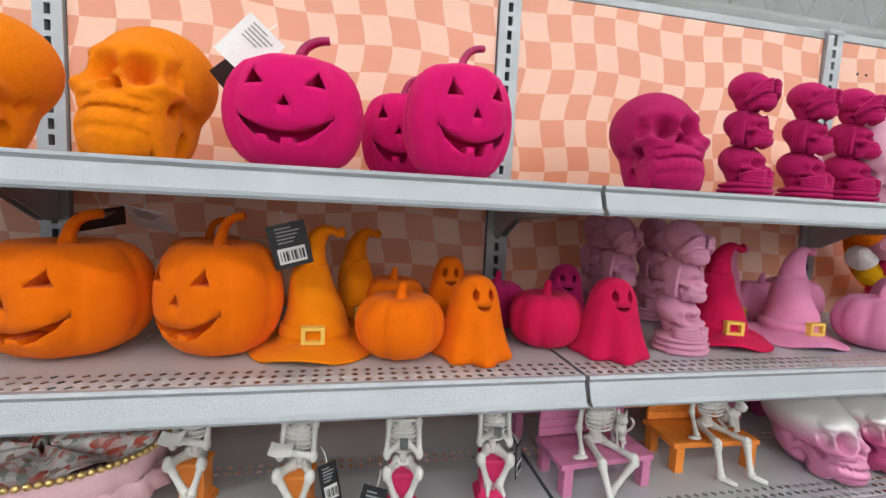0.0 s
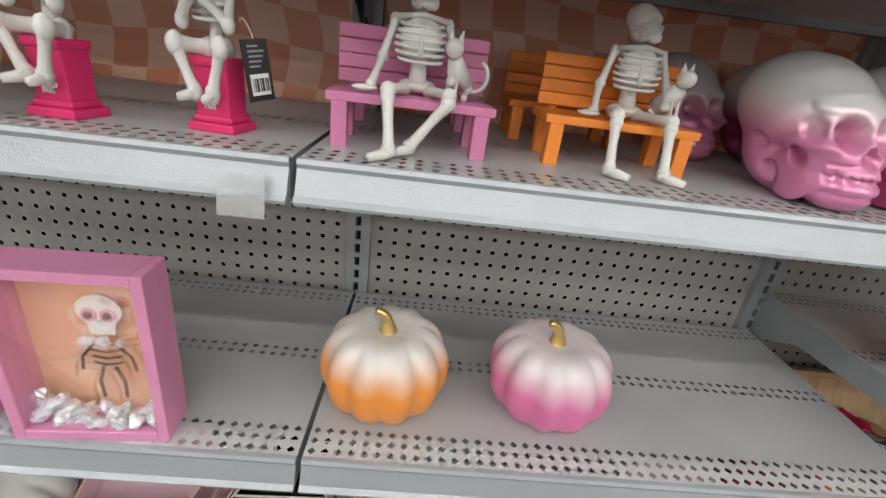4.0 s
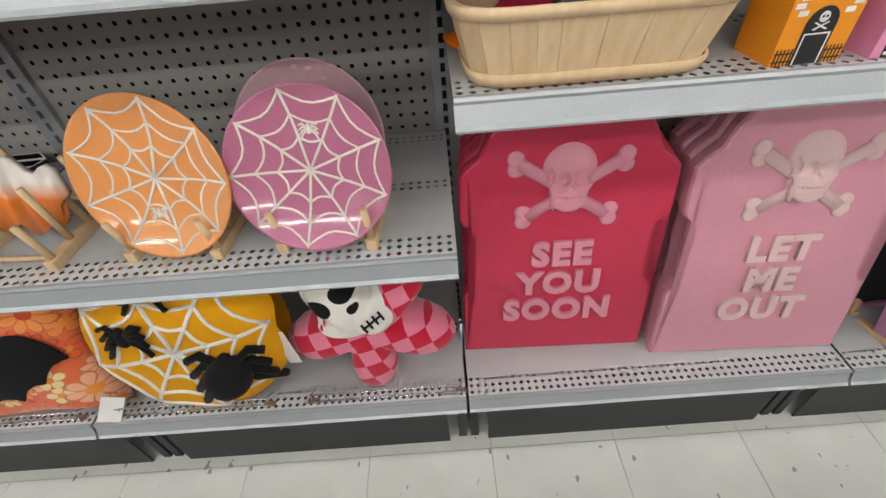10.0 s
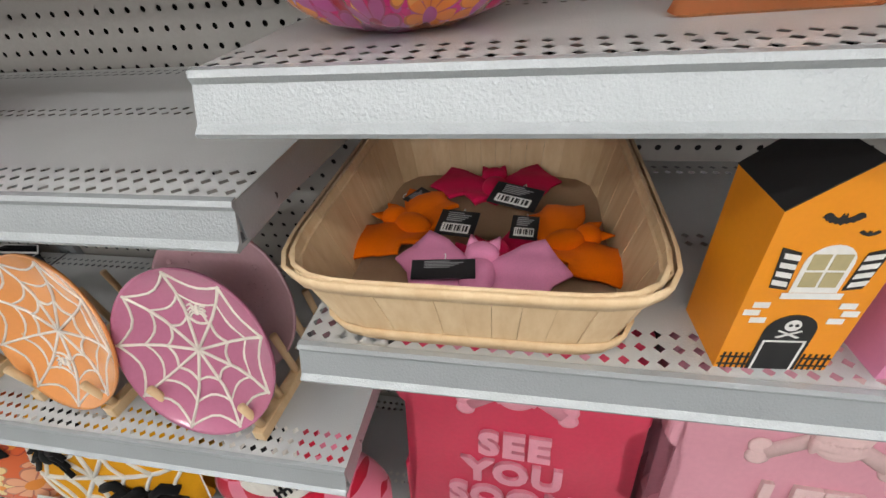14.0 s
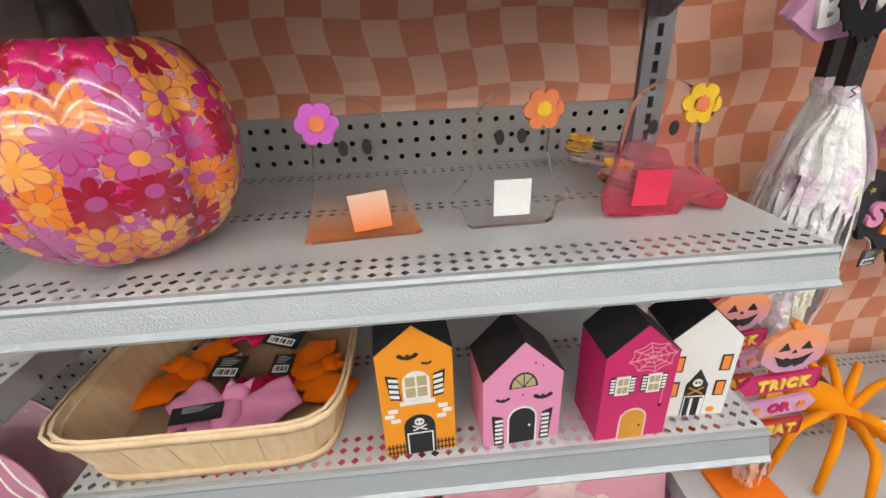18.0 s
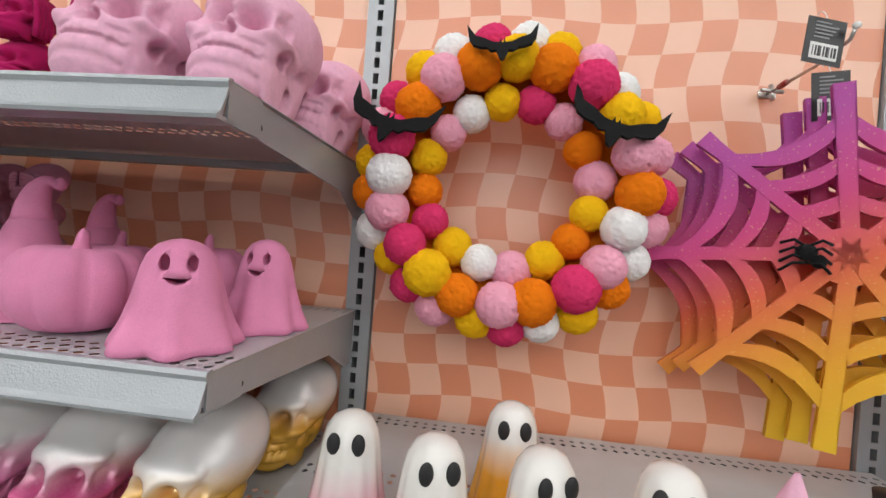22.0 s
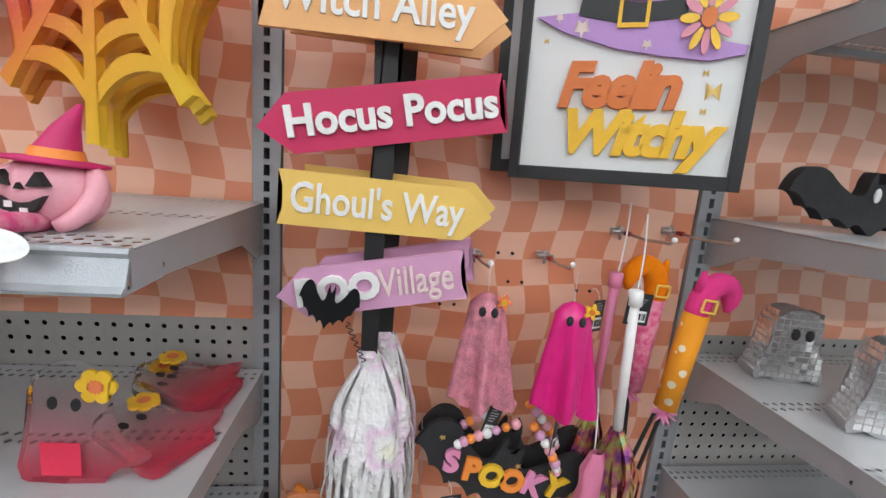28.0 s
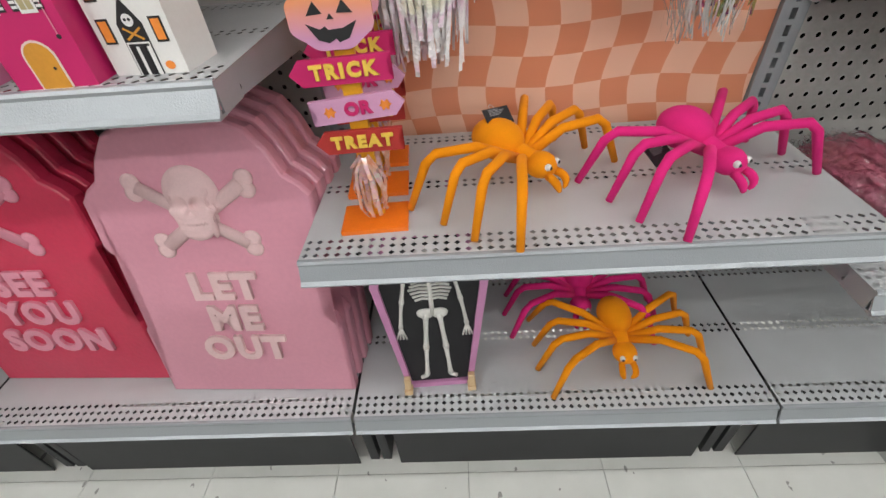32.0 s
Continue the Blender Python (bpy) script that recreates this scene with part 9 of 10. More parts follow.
def cloth_ghost(m, mat, label, flower):
    root = tagged(group_root("cloth_ghost", m), label, "hanging ghost", "cloth ghosts")
    bm = bmesh.new()
    prof = [(0.003, 0.0), (0.018, -0.006), (0.029, -0.018), (0.032, -0.034), (0.035, -0.06), (0.039, -0.09), (0.042, -0.125), (0.045, -0.160)]

    def fold(p, a, v):
        k = max(0, v - 0.35)
        f = 1 + 0.50 * k * math.cos(5 * a + 0.6) + 0.20 * k * math.cos(9 * a + 1.0) + 0.06 * k * math.cos(17 * a)
        return Vector((p.x * f, p.y * f * 0.75, p.z - 0.03 * k * (0.5 + 0.5 * math.cos(4 * a + 1.0))))
    lathe(bm, prof, 120, 0, 0, 0, fold, False)
    part("cloth", bm, mat, root, "", True)
    for s in (-1, 1):
        bm = bmesh.new()
        ball(bm, (s * 0.010 + 0.003, -0.0225, -0.024), (0.0058, 0.004, 0.0076), 12, 8)
        part("eye", bm, BLACK, root, "black oval eye", True)
    bm = bmesh.new()
    slab(bm, [(0.026 + 0.013 * (0.72 + 0.28 * math.cos(5 * a)) * math.cos(a), -0.008 + 0.013 * (0.72 + 0.28 * math.cos(5 * a)) * math.sin(a)) for a in [2 * math.pi * i / 30 for i in range(30)]], -0.020, -0.016)
    fl = part("flower", bm, PETAL["yellow"] if flower == "yellow" else PETAL["coral"], root, flower + " felt flower")
    bm = bmesh.new()
    slab(bm, circle(0.026, -0.008, 0.0045, 12), -0.0215, -0.0201)
    part("flower_eye", bm, TXT_O if flower == "yellow" else TXT_Y, fl)
    bm = bmesh.new()
    tube(bm, [(0, 0, 0), (0, 0.004, 0.045)], 0.0005, 4)
    part("thread", bm, CARD, root)
    return root


cloth_ghost(pose(1.864, -0.125, 1.330, 0, 0, -12) @ Matrix.Diagonal((0.88, 0.9, 1, 1)), SPARKLE_P, "rose sparkle cloth ghost hanging from a hook", "coral")
cloth_ghost(pose(1.990, -0.138, 1.325, 0, 0, -14) @ Matrix.Diagonal((0.88, 0.9, 1, 1)), SATIN_M, "hot pink satin ghost hanging from a hook", "yellow")

# the bat-shaped garland sign
FELTB = plain("black_quilt_felt", (0.02, 0.02, 0.022, 1), 0.8, 0, 0.3, 60.0, 200.0, 0.8)
LET = [H_PINK, RIP_O, PETAL["yellow"], RIP_O, H_PINK, PETAL["yellow"]]


def spooky_bat(m, letters=True):
    root = tagged(group_root("bat_sign", m), "black felt bat sign with beads and glitter letters", "hanging sign", "bat signs")
    bm = bmesh.new()
    slab(bm, bat_outline(0.305, 0.135), 0, 0.010)
    bmesh.ops.bevel(bm, geom=[e for e in bm.edges if len(e.link_faces) == 2 and e.calc_face_angle(0) > 1.0], offset=0.003, segments=2, affect="EDGES", clamp_overlap=True)
    part("bat_board", bm, FELTB, root)
    if letters:
        for k, ch in enumerate("SPOOKY"):
            x = -0.088 + 0.0355 * k
            words("letter", ch, 0.036, LET[k], root, x, -0.003, -0.008 - 0.012 * math.cos((k - 2.5) * 0.55) + 0.012, 0.006, 1.0, 4 * (k - 2.5), 0, 1.0, 0.0022)
        for x, z in ((-0.115, 0.035), (0.02, 0.02), (-0.03, -0.055), (0.125, -0.02), (0.09, 0.03), (0.142, 0.002)):
            bm = bmesh.new()
            slab(bm, [(x + 0.0055 * (1 if i % 2 else 0.4) * math.cos(i * math.pi / 5 + 0.3), z + 0.0055 * (1 if i % 2 else 0.4) * math.sin(i * math.pi / 5 + 0.3)) for i in range(10)], -0.001, 0.0005)
            part("gold_star", bm, GOLDP, root, "small gold star")
    rng = random.Random(3)
    for s, run in ((-1, ((-0.092, -0.012, 0.038), (-0.080, -0.016, 0.056), (-0.052, -0.016, 0.074), (-0.012, 0.0, 0.088))), (1, ((0.076, -0.014, 0.036), (0.068, -0.018, 0.052), (0.048, -0.016, 0.074), (0.018, 0.0, 0.092)))):
        for k in range(8):
            p = bez(*run, 7)[k]
            bm = bmesh.new()
            ball(bm, p, 0.0080 * rng.uniform(0.85, 1.1), 10, 8)
            part("bead", bm, (WHITE, P_PNK, RIP_O, SIGN["lilac"])[(k * 3 + (s > 0)) % 4], root, "", True)
    return root


spooky_bat(pose(1.917, -0.125, 1.030, 0, 16, 0))
spooky_bat(pose(1.930, -0.085, 1.040, 0, 10, 0), False)
hang_tag(pose(1.895, -0.13, 1.15, 0, 16, 10), 0.024, 0.055)
hang_tag(pose(1.995, -0.13, 1.13, 0, 14, 50), 0.020, 0.055)
hang_tag(pose(1.835, -0.14, 1.005, 0, 0, 10), 0.034, 0.028)

# tinsel wands, witch-hat pens
TINSEL_S = plain("silver_tinsel", (0.72, 0.70, 0.68, 1), 0.25, 0.6)
TINSEL_V = Net("violet_foil")
TINSEL_V.set(Base_Color=TINSEL_V.ramp(TINSEL_V.noise(40.0, 2), [(0.35, (0.35, 0.10, 0.45, 1)), (0.48, (0.75, 0.25, 0.30, 1)), (0.58, (0.70, 0.60, 0.15, 1)), (0.68, (0.45, 0.65, 0.45, 1))]), Roughness=0.12, Metallic=0.85)
WANDP = plain("pink_wand_plastic", (0.66, 0.20, 0.33, 1), 0.35)


def tinsel_broom(m, stick, L, tail, n, r, label, drop=0.25, width=0.006):
    root = tagged(group_root("toy_broom", m), label, "toy broom", "toy brooms")
    bm = bmesh.new()
    tube(bm, [(0, 0, 0), (0, 0, L)], 0.0075, 12)
    part("handle", bm, stick, root, "", True)
    bm = bmesh.new()
    lathe(bm, [(0.004, L - 0.012), (0.0105, L - 0.010), (0.0105, L + 0.012), (0.004, L + 0.014)], 14)
    part("end_cap", bm, stick, root, "", True)
    bm = bmesh.new()
    tube(bm, bez((0, 0, L), (0.008, 0.004, L + 0.04), (0.012, 0.01, L + 0.08), (0.02, 0.03, L + 0.12), 8), 0.0012, 5)
    part("hang_loop", bm, CARD, root)
    strips(root, n, 0.015, 0.015 - drop, 0.008, r, tail, n, "tinsel_strip", width)
    return root


tinsel_broom(pose(2.084, -0.150, 1.112, 0, -2, 0), WHITE, 0.225, TINSEL_V.mat, 46, 0.052, "white toy broom with a violet foil tail", 0.25, 0.008)
tinsel_broom(pose(2.066, -0.100, 1.115, 0, 1, 0), WANDP, 0.235, TINSEL_V.mat, 30, 0.045, "pink toy broom with a violet foil tail", 0.24, 0.008)
tinsel_broom(pose(2.062, -0.145, 0.985, 0, -6, 0), WANDP, 0.07, TINSEL_S, 110, 0.062, "pink toy broom with a short silver tinsel tail", 0.15, 0.0022)
bm = bmesh.new()
lathe(bm, [(0.010, 0.06), (0.022, 0.03), (0.020, 0.0), (0.028, -0.03), (0.024, -0.035)], 24, 0, 0, 0, lambda p, a, v: Vector((p.x * (1 + 0.12 * math.cos(5 * a)), p.y * 0.7, p.z)), False)
thing("satin_bow", bm, WANDP, pose(2.054, -0.155, 1.030), "pink satin bow tied on a toy broom", "bow", smooth=True)
hang_tag(pose(2.085, -0.150, 1.345, 0, 4, 0), 0.038, 0.048)
hang_tag(pose(2.045, -0.11, 1.32, 0, 4, 30), 0.028, 0.05)

MOON = Net("moon_print_cloth")
mz_ = MOON.t.nodes.new("ShaderNodeTexVoronoi")
mz_.inputs["Scale"].default_value = 42.0
MOON.link(MOON.coord.outputs["Object"], mz_.inputs["Vector"])
MOON.set(Base_Color=MOON.mix(MOON.math("LESS_THAN", mz_.outputs["Distance"], 0.26), (0.78, 0.30, 0.01, 1), (0.80, 0.70, 0.50, 1)), Roughness=0.9)


def hat_wand(m, hatmat, body, label):
    root = tagged(group_root("hat_wand", m), label, "plush toy", "witch-hat wands")
    bm = bmesh.new()
    tube(bm, [(0, 0, 0.02), (0, 0, 0.18)], [0.0175, 0.019], 16)
    part("sleeve", bm, body, root, "printed cloth sleeve", True)
    bm = bmesh.new()
    tube(bm, bez((-0.002, 0, 0.172), (-0.008, 0, 0.248), (0.056, 0, 0.250), (0.048, 0, 0.190), 12), [0.0165, 0.0175, 0.018, 0.018, 0.018, 0.0178, 0.0175, 0.017, 0.0168, 0.016, 0.0145, 0.011, 0.004], 16)
    tube(bm, [(-0.005, 0, 0.215), (-0.010, 0, 0.246)], [0.012, 0.003], 10)
    part("plush_hat", bm, hatmat, root, "soft curled hat", True)
    bm = bmesh.new()
    for a, b in (((-0.011, 0.188), (0.011, 0.188)), ((0.011, 0.188), (0.011, 0.206)), ((0.011, 0.206), (-0.011, 0.206)), ((-0.011, 0.206), (-0.011, 0.188))):
        tube(bm, [(a[0], -0.020, a[1]), (b[0], -0.020, b[1])], 0.0020, 5)
    part("buckle", bm, BUCKLE, root, "small gold buckle")
    bm = bmesh.new()
    for i in range(26):
        a, e = i * 2.4, -1.2 + 2.4 * ((i * 7) % 26) / 26
        tube(bm, [(0, 0, 0.012), (0.022 * math.cos(a) * math.cos(e), 0.022 * math.sin(a) * math.cos(e), 0.012 + 0.02 * math.sin(e))], [0.004, 0.0006], 5)
    part("fluff", bm, PINK_F, root, "pink feather fluff")
    for s in (-1, 1):
        bm = bmesh.new()
        tube(bm, [(s * 0.006, 0.01, 0.01), (s * 0.010 - 0.012, 0.01, -0.10)], 0.0032, 8)
        part("stick", bm, BLACKWOOD, root, "thin black stick")
    return root


HOT_PLUSH = flocked("hot_pink_plush", (0.74, 0.05, 0.24, 1))
hat_wand(pose(2.165, -0.135, 1.135, 0, 8, 0), HOT_PLUSH, MOON.mat, "pink plush witch-hat wand with moon-print sleeve")
hat_wand(pose(2.135, -0.085, 1.140, 0, 4, 0) @ Matrix.Diagonal((-1, 1, 1, 1)), AMBER_F, DRESS[2], "amber plush witch-hat wand with striped sleeve")

# ---- lower shelf of bay D: signs, spiders, coffin ----
FOAM_P = two_tone("orange_lilac_fade", (0.62, 0.28, 0.48, 1), (0.84, 0.30, 0.12, 1), -0.024, 0.016, 0.5, 0, 0)
RED_B = plain("brick_red_board", (0.46, 0.035, 0.03, 1), 0.5)
YEL_T = plain("yellow_letter", (0.82, 0.55, 0.08, 1), 0.5)
ORANGE_BASE = plain("orange_base_board", (0.85, 0.18, 0.01, 1), 0.4)


PEACHFILM = Net("peach_iridescent_film")
PEACHFILM.set(Base_Color=PEACHFILM.ramp(PEACHFILM.noise(70.0, 3), [(0.34, (0.86, 0.40, 0.24, 1)), (0.48, (0.88, 0.62, 0.50, 1)), (0.58, (0.84, 0.52, 0.58, 1)), (0.68, (0.72, 0.84, 0.70, 1))]), Roughness=0.12, Coat_Weight=0.8, Transmission_Weight=0.4, IOR=1.15)


def trick_sign(m, words_on=True):
    root = tagged(group_root("trick_sign", m), "stacked trick or treat tabletop sign with a jack-o-lantern", "tabletop sign", "trick or treat signs")
    part("base", box(-0.050, 0.050, -0.032, 0.032, 0, 0.008, 0.001), ORANGE_BASE, root, "orange base board")
    part("post", box(-0.010, 0.014, 0.004, 0.014, 0.008, 0.27), P_YEL, root, "yellow post")
    strips(root, 34, 0.112, 0.010, 0.006, 0.030, PEACHFILM.mat, 21, "film_strip", 0.006)
    for k, (z, t, mat, sz, dx, left, turn) in enumerate(((0.135, "TREAT", RED_B, 0.0165, 0.0, True, 0), (0.181, "OR", SIGN["lilac"], 0.0165, 0.006, False, 4), (0.229, "TRICK", H_MAG, 0.0168, -0.006, True, 1))):
        bm = bmesh.new()
        slab(bm, arrow(0.118 + 0.004 * k, 0.032, 0.014, left), 0, 0.006)
        b = part("arrow_board", bm, mat, root, "", False, pose(dx, -0.004, z, 0, -turn, 0))
        if t == "OR":
            words("sign_letter", t, sz, H_MAG, b, 0.0, -0.001, 0, 0.002, 1.0, 0, 0, 1.1, 0.0008)
            for x in (-0.036, 0.036):
                bm = bmesh.new()
                slab(bm, [(x + 0.008 * (0.7 + 0.3 * math.cos(6 * a)) * math.cos(a), 0.008 * (0.7 + 0.3 * math.cos(6 * a)) * math.sin(a)) for a in [2 * math.pi * i / 30 for i in range(30)]], -0.0015, -0.0002)
                part("painted_flower", bm, RIP_O, b)
        else:
            words("sign_letter", t, sz, YEL_T, b, 0.004, -0.0012, 0, 0.0026, 1.0, 0, 0, 1.3, 0.0008)
    pk = group_root("pumpkin_cutout", pose(-0.004, -0.006, 0.290))
    pk.parent = root
    bm = bmesh.new()
    slab(bm, [(0.049 * math.cos(a) * (1 - 0.03 * math.cos(8 * a)), 0.037 * math.sin(a) * (1 - 0.03 * math.cos(8 * a))) for a in [2 * math.pi * i / 72 for i in range(72)]], 0, 0.008)
    part("pumpkin_face", bm, FOAM_P, pk, "orange to lilac fade pumpkin")
    for nm, o in (("eye", [(-0.026, 0.002), (-0.008, 0.003), (-0.016, 0.016)]), ("eye", [(0.008, 0.003), (0.026, 0.002), (0.016, 0.016)]), ("nose", [(-0.004, -0.003), (0.004, -0.003), (0, 0.003)]), ("mouth", [(-0.029, -0.006), (-0.014, -0.013), (-0.008, -0.010), (-0.004, -0.014), (0.012, -0.013), (0.029, -0.006), (0.018, -0.024), (0.006, -0.028), (0.004, -0.023), (-0.006, -0.028), (-0.018, -0.024)])):
        bm = bmesh.new()
        slab(bm, o, -0.0008, 0.0004)
        part(nm, bm, BLACK, pk)
    bm = bmesh.new()
    slab(bm, [(-0.008, 0.034), (0.006, 0.035), (0.000, 0.046), (-0.012, 0.052), (-0.016, 0.047)], 0.0005, 0.0075)
    part("stem", bm, RIP_O, pk)
    return root


trick_sign(pose(1.622, -0.270, DS, 0, 0, 3) @ Matrix.Diagonal((0.93, 1, 0.925, 1)))
trick_sign(pose(1.616, -0.180, DS, 0, 0, 3) @ Matrix.Diagonal((0.93, 1, 0.925, 1)))
trick_sign(pose(1.610, -0.090, DS, 0, 0, 3) @ Matrix.Diagonal((0.93, 1, 0.925, 1)))


def plush_spider(m, mat, label, reach=0.15, size=1.0, seed=1, ears=True):
    """A big flocked spider: bulb, head with glassy eyes, eight bent legs."""
    root = tagged(group_root("plush_spider", m), label, "toy spider", "flocked spiders")
    bm = bmesh.new()
    ball(bm, (0, 0.045 * size, 0.066 * size), (0.032 * size, 0.043 * size, 0.031 * size), 24, 16)
    part("abdomen", bm, mat, root, "", True)
    bm = bmesh.new()
    tube(bm, [(0, 0.030 * size, 0.060 * size), (0, -0.016 * size, 0.050 * size)], [0.016 * size, 0.014 * size], 12)
    ball(bm, (0, -0.030 * size, 0.046 * size), (0.022 * size, 0.024 * size, 0.019 * size), 20, 14)
    part("head", bm, mat, root, "", True)
    for s in (-1, 1):
        bm = bmesh.new()
        ball(bm, (s * 0.011 * size, -0.048 * size, 0.052 * size), 0.0052 * size, 12, 8)
        e = part("eye", bm, WHITE, root, "glassy white eye", True)
        bm = bmesh.new()
        ball(bm, (s * 0.011 * size, -0.0522 * size, 0.052 * size), 0.0026 * size, 10, 6)
        part("pupil", bm, BLACK, e, "", True)
        bm = bmesh.new()
        tube(bm, bez((s * 0.010 * size, -0.048 * size, 0.038 * size), (s * 0.014 * size, -0.066 * size, 0.036 * size), (s * 0.012 * size, -0.070 * size, 0.024 * size), (s * 0.006 * size, -0.066 * size, 0.016 * size), 6), [0.006 * size] * 4 + [0.005 * size, 0.004 * size, 0.002 * size], 8)
        part("fang", bm, mat, root, "", True)
        for k in range(4):
            a = math.radians((-34, -12, 9, 30)[k])
            dx, dy = math.cos(a) * s, math.sin(a)
            L = reach * (1.0, 0.95, 0.92, 1.05)[k]
            knee = Vector((dx * L * 0.55, 0.006 + dy * L * 0.55, 0.098 * size))
            bm = bmesh.new()
            pts = [Vector((dx * 0.012, 0.004 + dy * 0.016, 0.052 * size))] + [Vector((dx * L * 0.40, 0.006 + dy * L * 0.40, 0.080 * size)), Vector((dx * L * 0.74, 0.006 + dy * L * 0.74, 0.084 * size)), Vector((dx * L * 0.83, 0.006 + dy * L * 0.83, 0.072 * size)), Vector((dx * L, 0.006 + dy * L, 0.0055))]
            tube(bm, pts, [0.0078 * size, 0.0074 * size, 0.0070 * size, 0.0068 * size, 0.0052 * size], 10)
            part("leg", bm, mat, root, "", True)
    return root


SPO = flocked("spider_orange", (0.84, 0.28, 0.006, 1))
SPM = flocked("spider_magenta", (0.72, 0.025, 0.20, 1))
plush_spider(pose(1.838, -0.200, DS, 0, 0, 50), SPO, "orange flocked spider with glassy eyes on the shelf", 0.165)
plush_spider(pose(2.098, -0.212, DS, 0, 0, 30), SPM, "magenta flocked spider with glassy eyes on the shelf", 0.166)
plush_spider(pose(2.035, -0.245, SB, 0, 0, 2), SPO, "orange flocked spider on the base deck", 0.172)
plush_spider(pose(1.985, -0.125, SB, 0, 0, -6), SPM, "magenta flocked spider on the base deck", 0.170)
hang_tag(pose(1.80, -0.15, DS + 0.105, -60, 0, 20), 0.04, 0.03, False)
hang_tag(pose(2.015, -0.22, DS + 0.065, -60, 0, 30), 0.04, 0.03, False)

COFP = plain("coffin_lilac_edge", (0.58, 0.26, 0.46, 1), 0.45)
COFK = plain("coffin_black_felt", (0.018, 0.018, 0.02, 1), 0.85)


def coffin_sign(m, bones=True):
    root = tagged(group_root("coffin_sign", m), "black coffin-shaped board with lilac edge and white skeleton", "coffin sign", "coffin signs")
    out = [(-0.062, 0.0), (0.062, 0.0), (0.098, 0.30), (0.058, 0.42), (-0.058, 0.42), (-0.098, 0.30)]
    inner = [(x * 0.86, 0.012 + z * 0.943) for x, z in out]
    bm = bmesh.new()
    slab(bm, inner, -0.004, 0.010)
    part("panel", bm, COFK, root, "black felt panel")
    for i in range(6):
        bm = bmesh.new()
        a, b, c, d = out[i], out[(i + 1) % 6], inner[(i + 1) % 6], inner[i]
        slab(bm, [a, b, c, d], -0.012, 0.012)
        part("edge_strip", bm, COFP, root, "lilac edge strip")
    if bones:
        bm = bmesh.new()
        y = -0.006
        add_skull(bm, Vector((0, 0.012, 0.318)), 0.075)
        for v in bm.verts:
            v.co.y = -0.004 + v.co.y * 0.2
        for k in range(8):
            w = 0.036 - abs(k - 3) * 0.003
            tube(bm, [(-w, y, 0.222 + k * 0.011), (-w * 0.5, y, 0.228 + k * 0.011), (0, y, 0.225 + k * 0.011), (w * 0.5, y, 0.228 + k * 0.011), (w, y, 0.222 + k * 0.011)], 0.0028, 6)
        tube(bm, [(0, y, 0.175), (0, y, 0.315)], 0.0042, 6)
        for s in (-1, 1):
            limb(bm, (s * 0.012, y, 0.172), (s * 0.018, y, 0.098), 0.0048)
            limb(bm, (s * 0.018, y, 0.096), (s * 0.022, y, 0.030), 0.0042)
            tube(bm, [(s * 0.022, y, 0.026), (s * 0.034, y, 0.020)], 0.004, 6)
            limb(bm, (s * 0.040, y, 0.300), (s * 0.050, y, 0.220), 0.0038)
            limb(bm, (s * 0.050, y, 0.218), (s * 0.058, y, 0.150), 0.0034)
            for f in range(4):
                tube(bm, [(s * 0.058, y, 0.150), (s * (0.050 + 0.006 * f), y, 0.122)], 0.0018, 5)
            ball(bm, (s * 0.012, y, 0.180), (0.016, 0.003, 0.014), 10, 6)
        for v in bm.verts:
            v.co.z = v.co.z * 1.22 if v.co.z < 0.18 else 0.2196 + (v.co.z - 0.18) * 0.80
        part("bone_figure", bm, BONE, root, "white skeleton applique", True)
    for s in (-1, 1):
        part("stand", box(s * 0.060 - 0.008, s * 0.060 + 0.008, -0.030, 0.045, -0.0005, 0.012, 0.002), PINE.mat, root, "pine stand foot")
        part("stand_post", box(s * 0.060 - 0.006, s * 0.060 + 0.006, -0.026, -0.015, 0.012, 0.045, 0.002), PINE.mat, root, "pine stand post")
    return root


coffin_sign(pose(1.686, -0.294, SB + 0.001, -8, 0, 3) @ Matrix.Diagonal((1.0, 1, 0.82, 1)))
coffin_sign(pose(1.672, -0.21, SB + 0.001, -8, 0, 3) @ Matrix.Diagonal((1.0, 1, 0.82, 1)), False)
coffin_sign(pose(1.660, -0.13, SB + 0.001, -8, 0, 3) @ Matrix.Diagonal((1.0, 1, 0.82, 1)), False)

# ---- bay E ----
MIRROR = plain("mirror_tile", (0.93, 0.93, 0.92, 1), 0.16, 0.9, 0.05, 10.0, 200.0, 0.0)
DISCO_C = plain("disco_core", (0.45, 0.45, 0.46, 1), 0.35, 0.5)


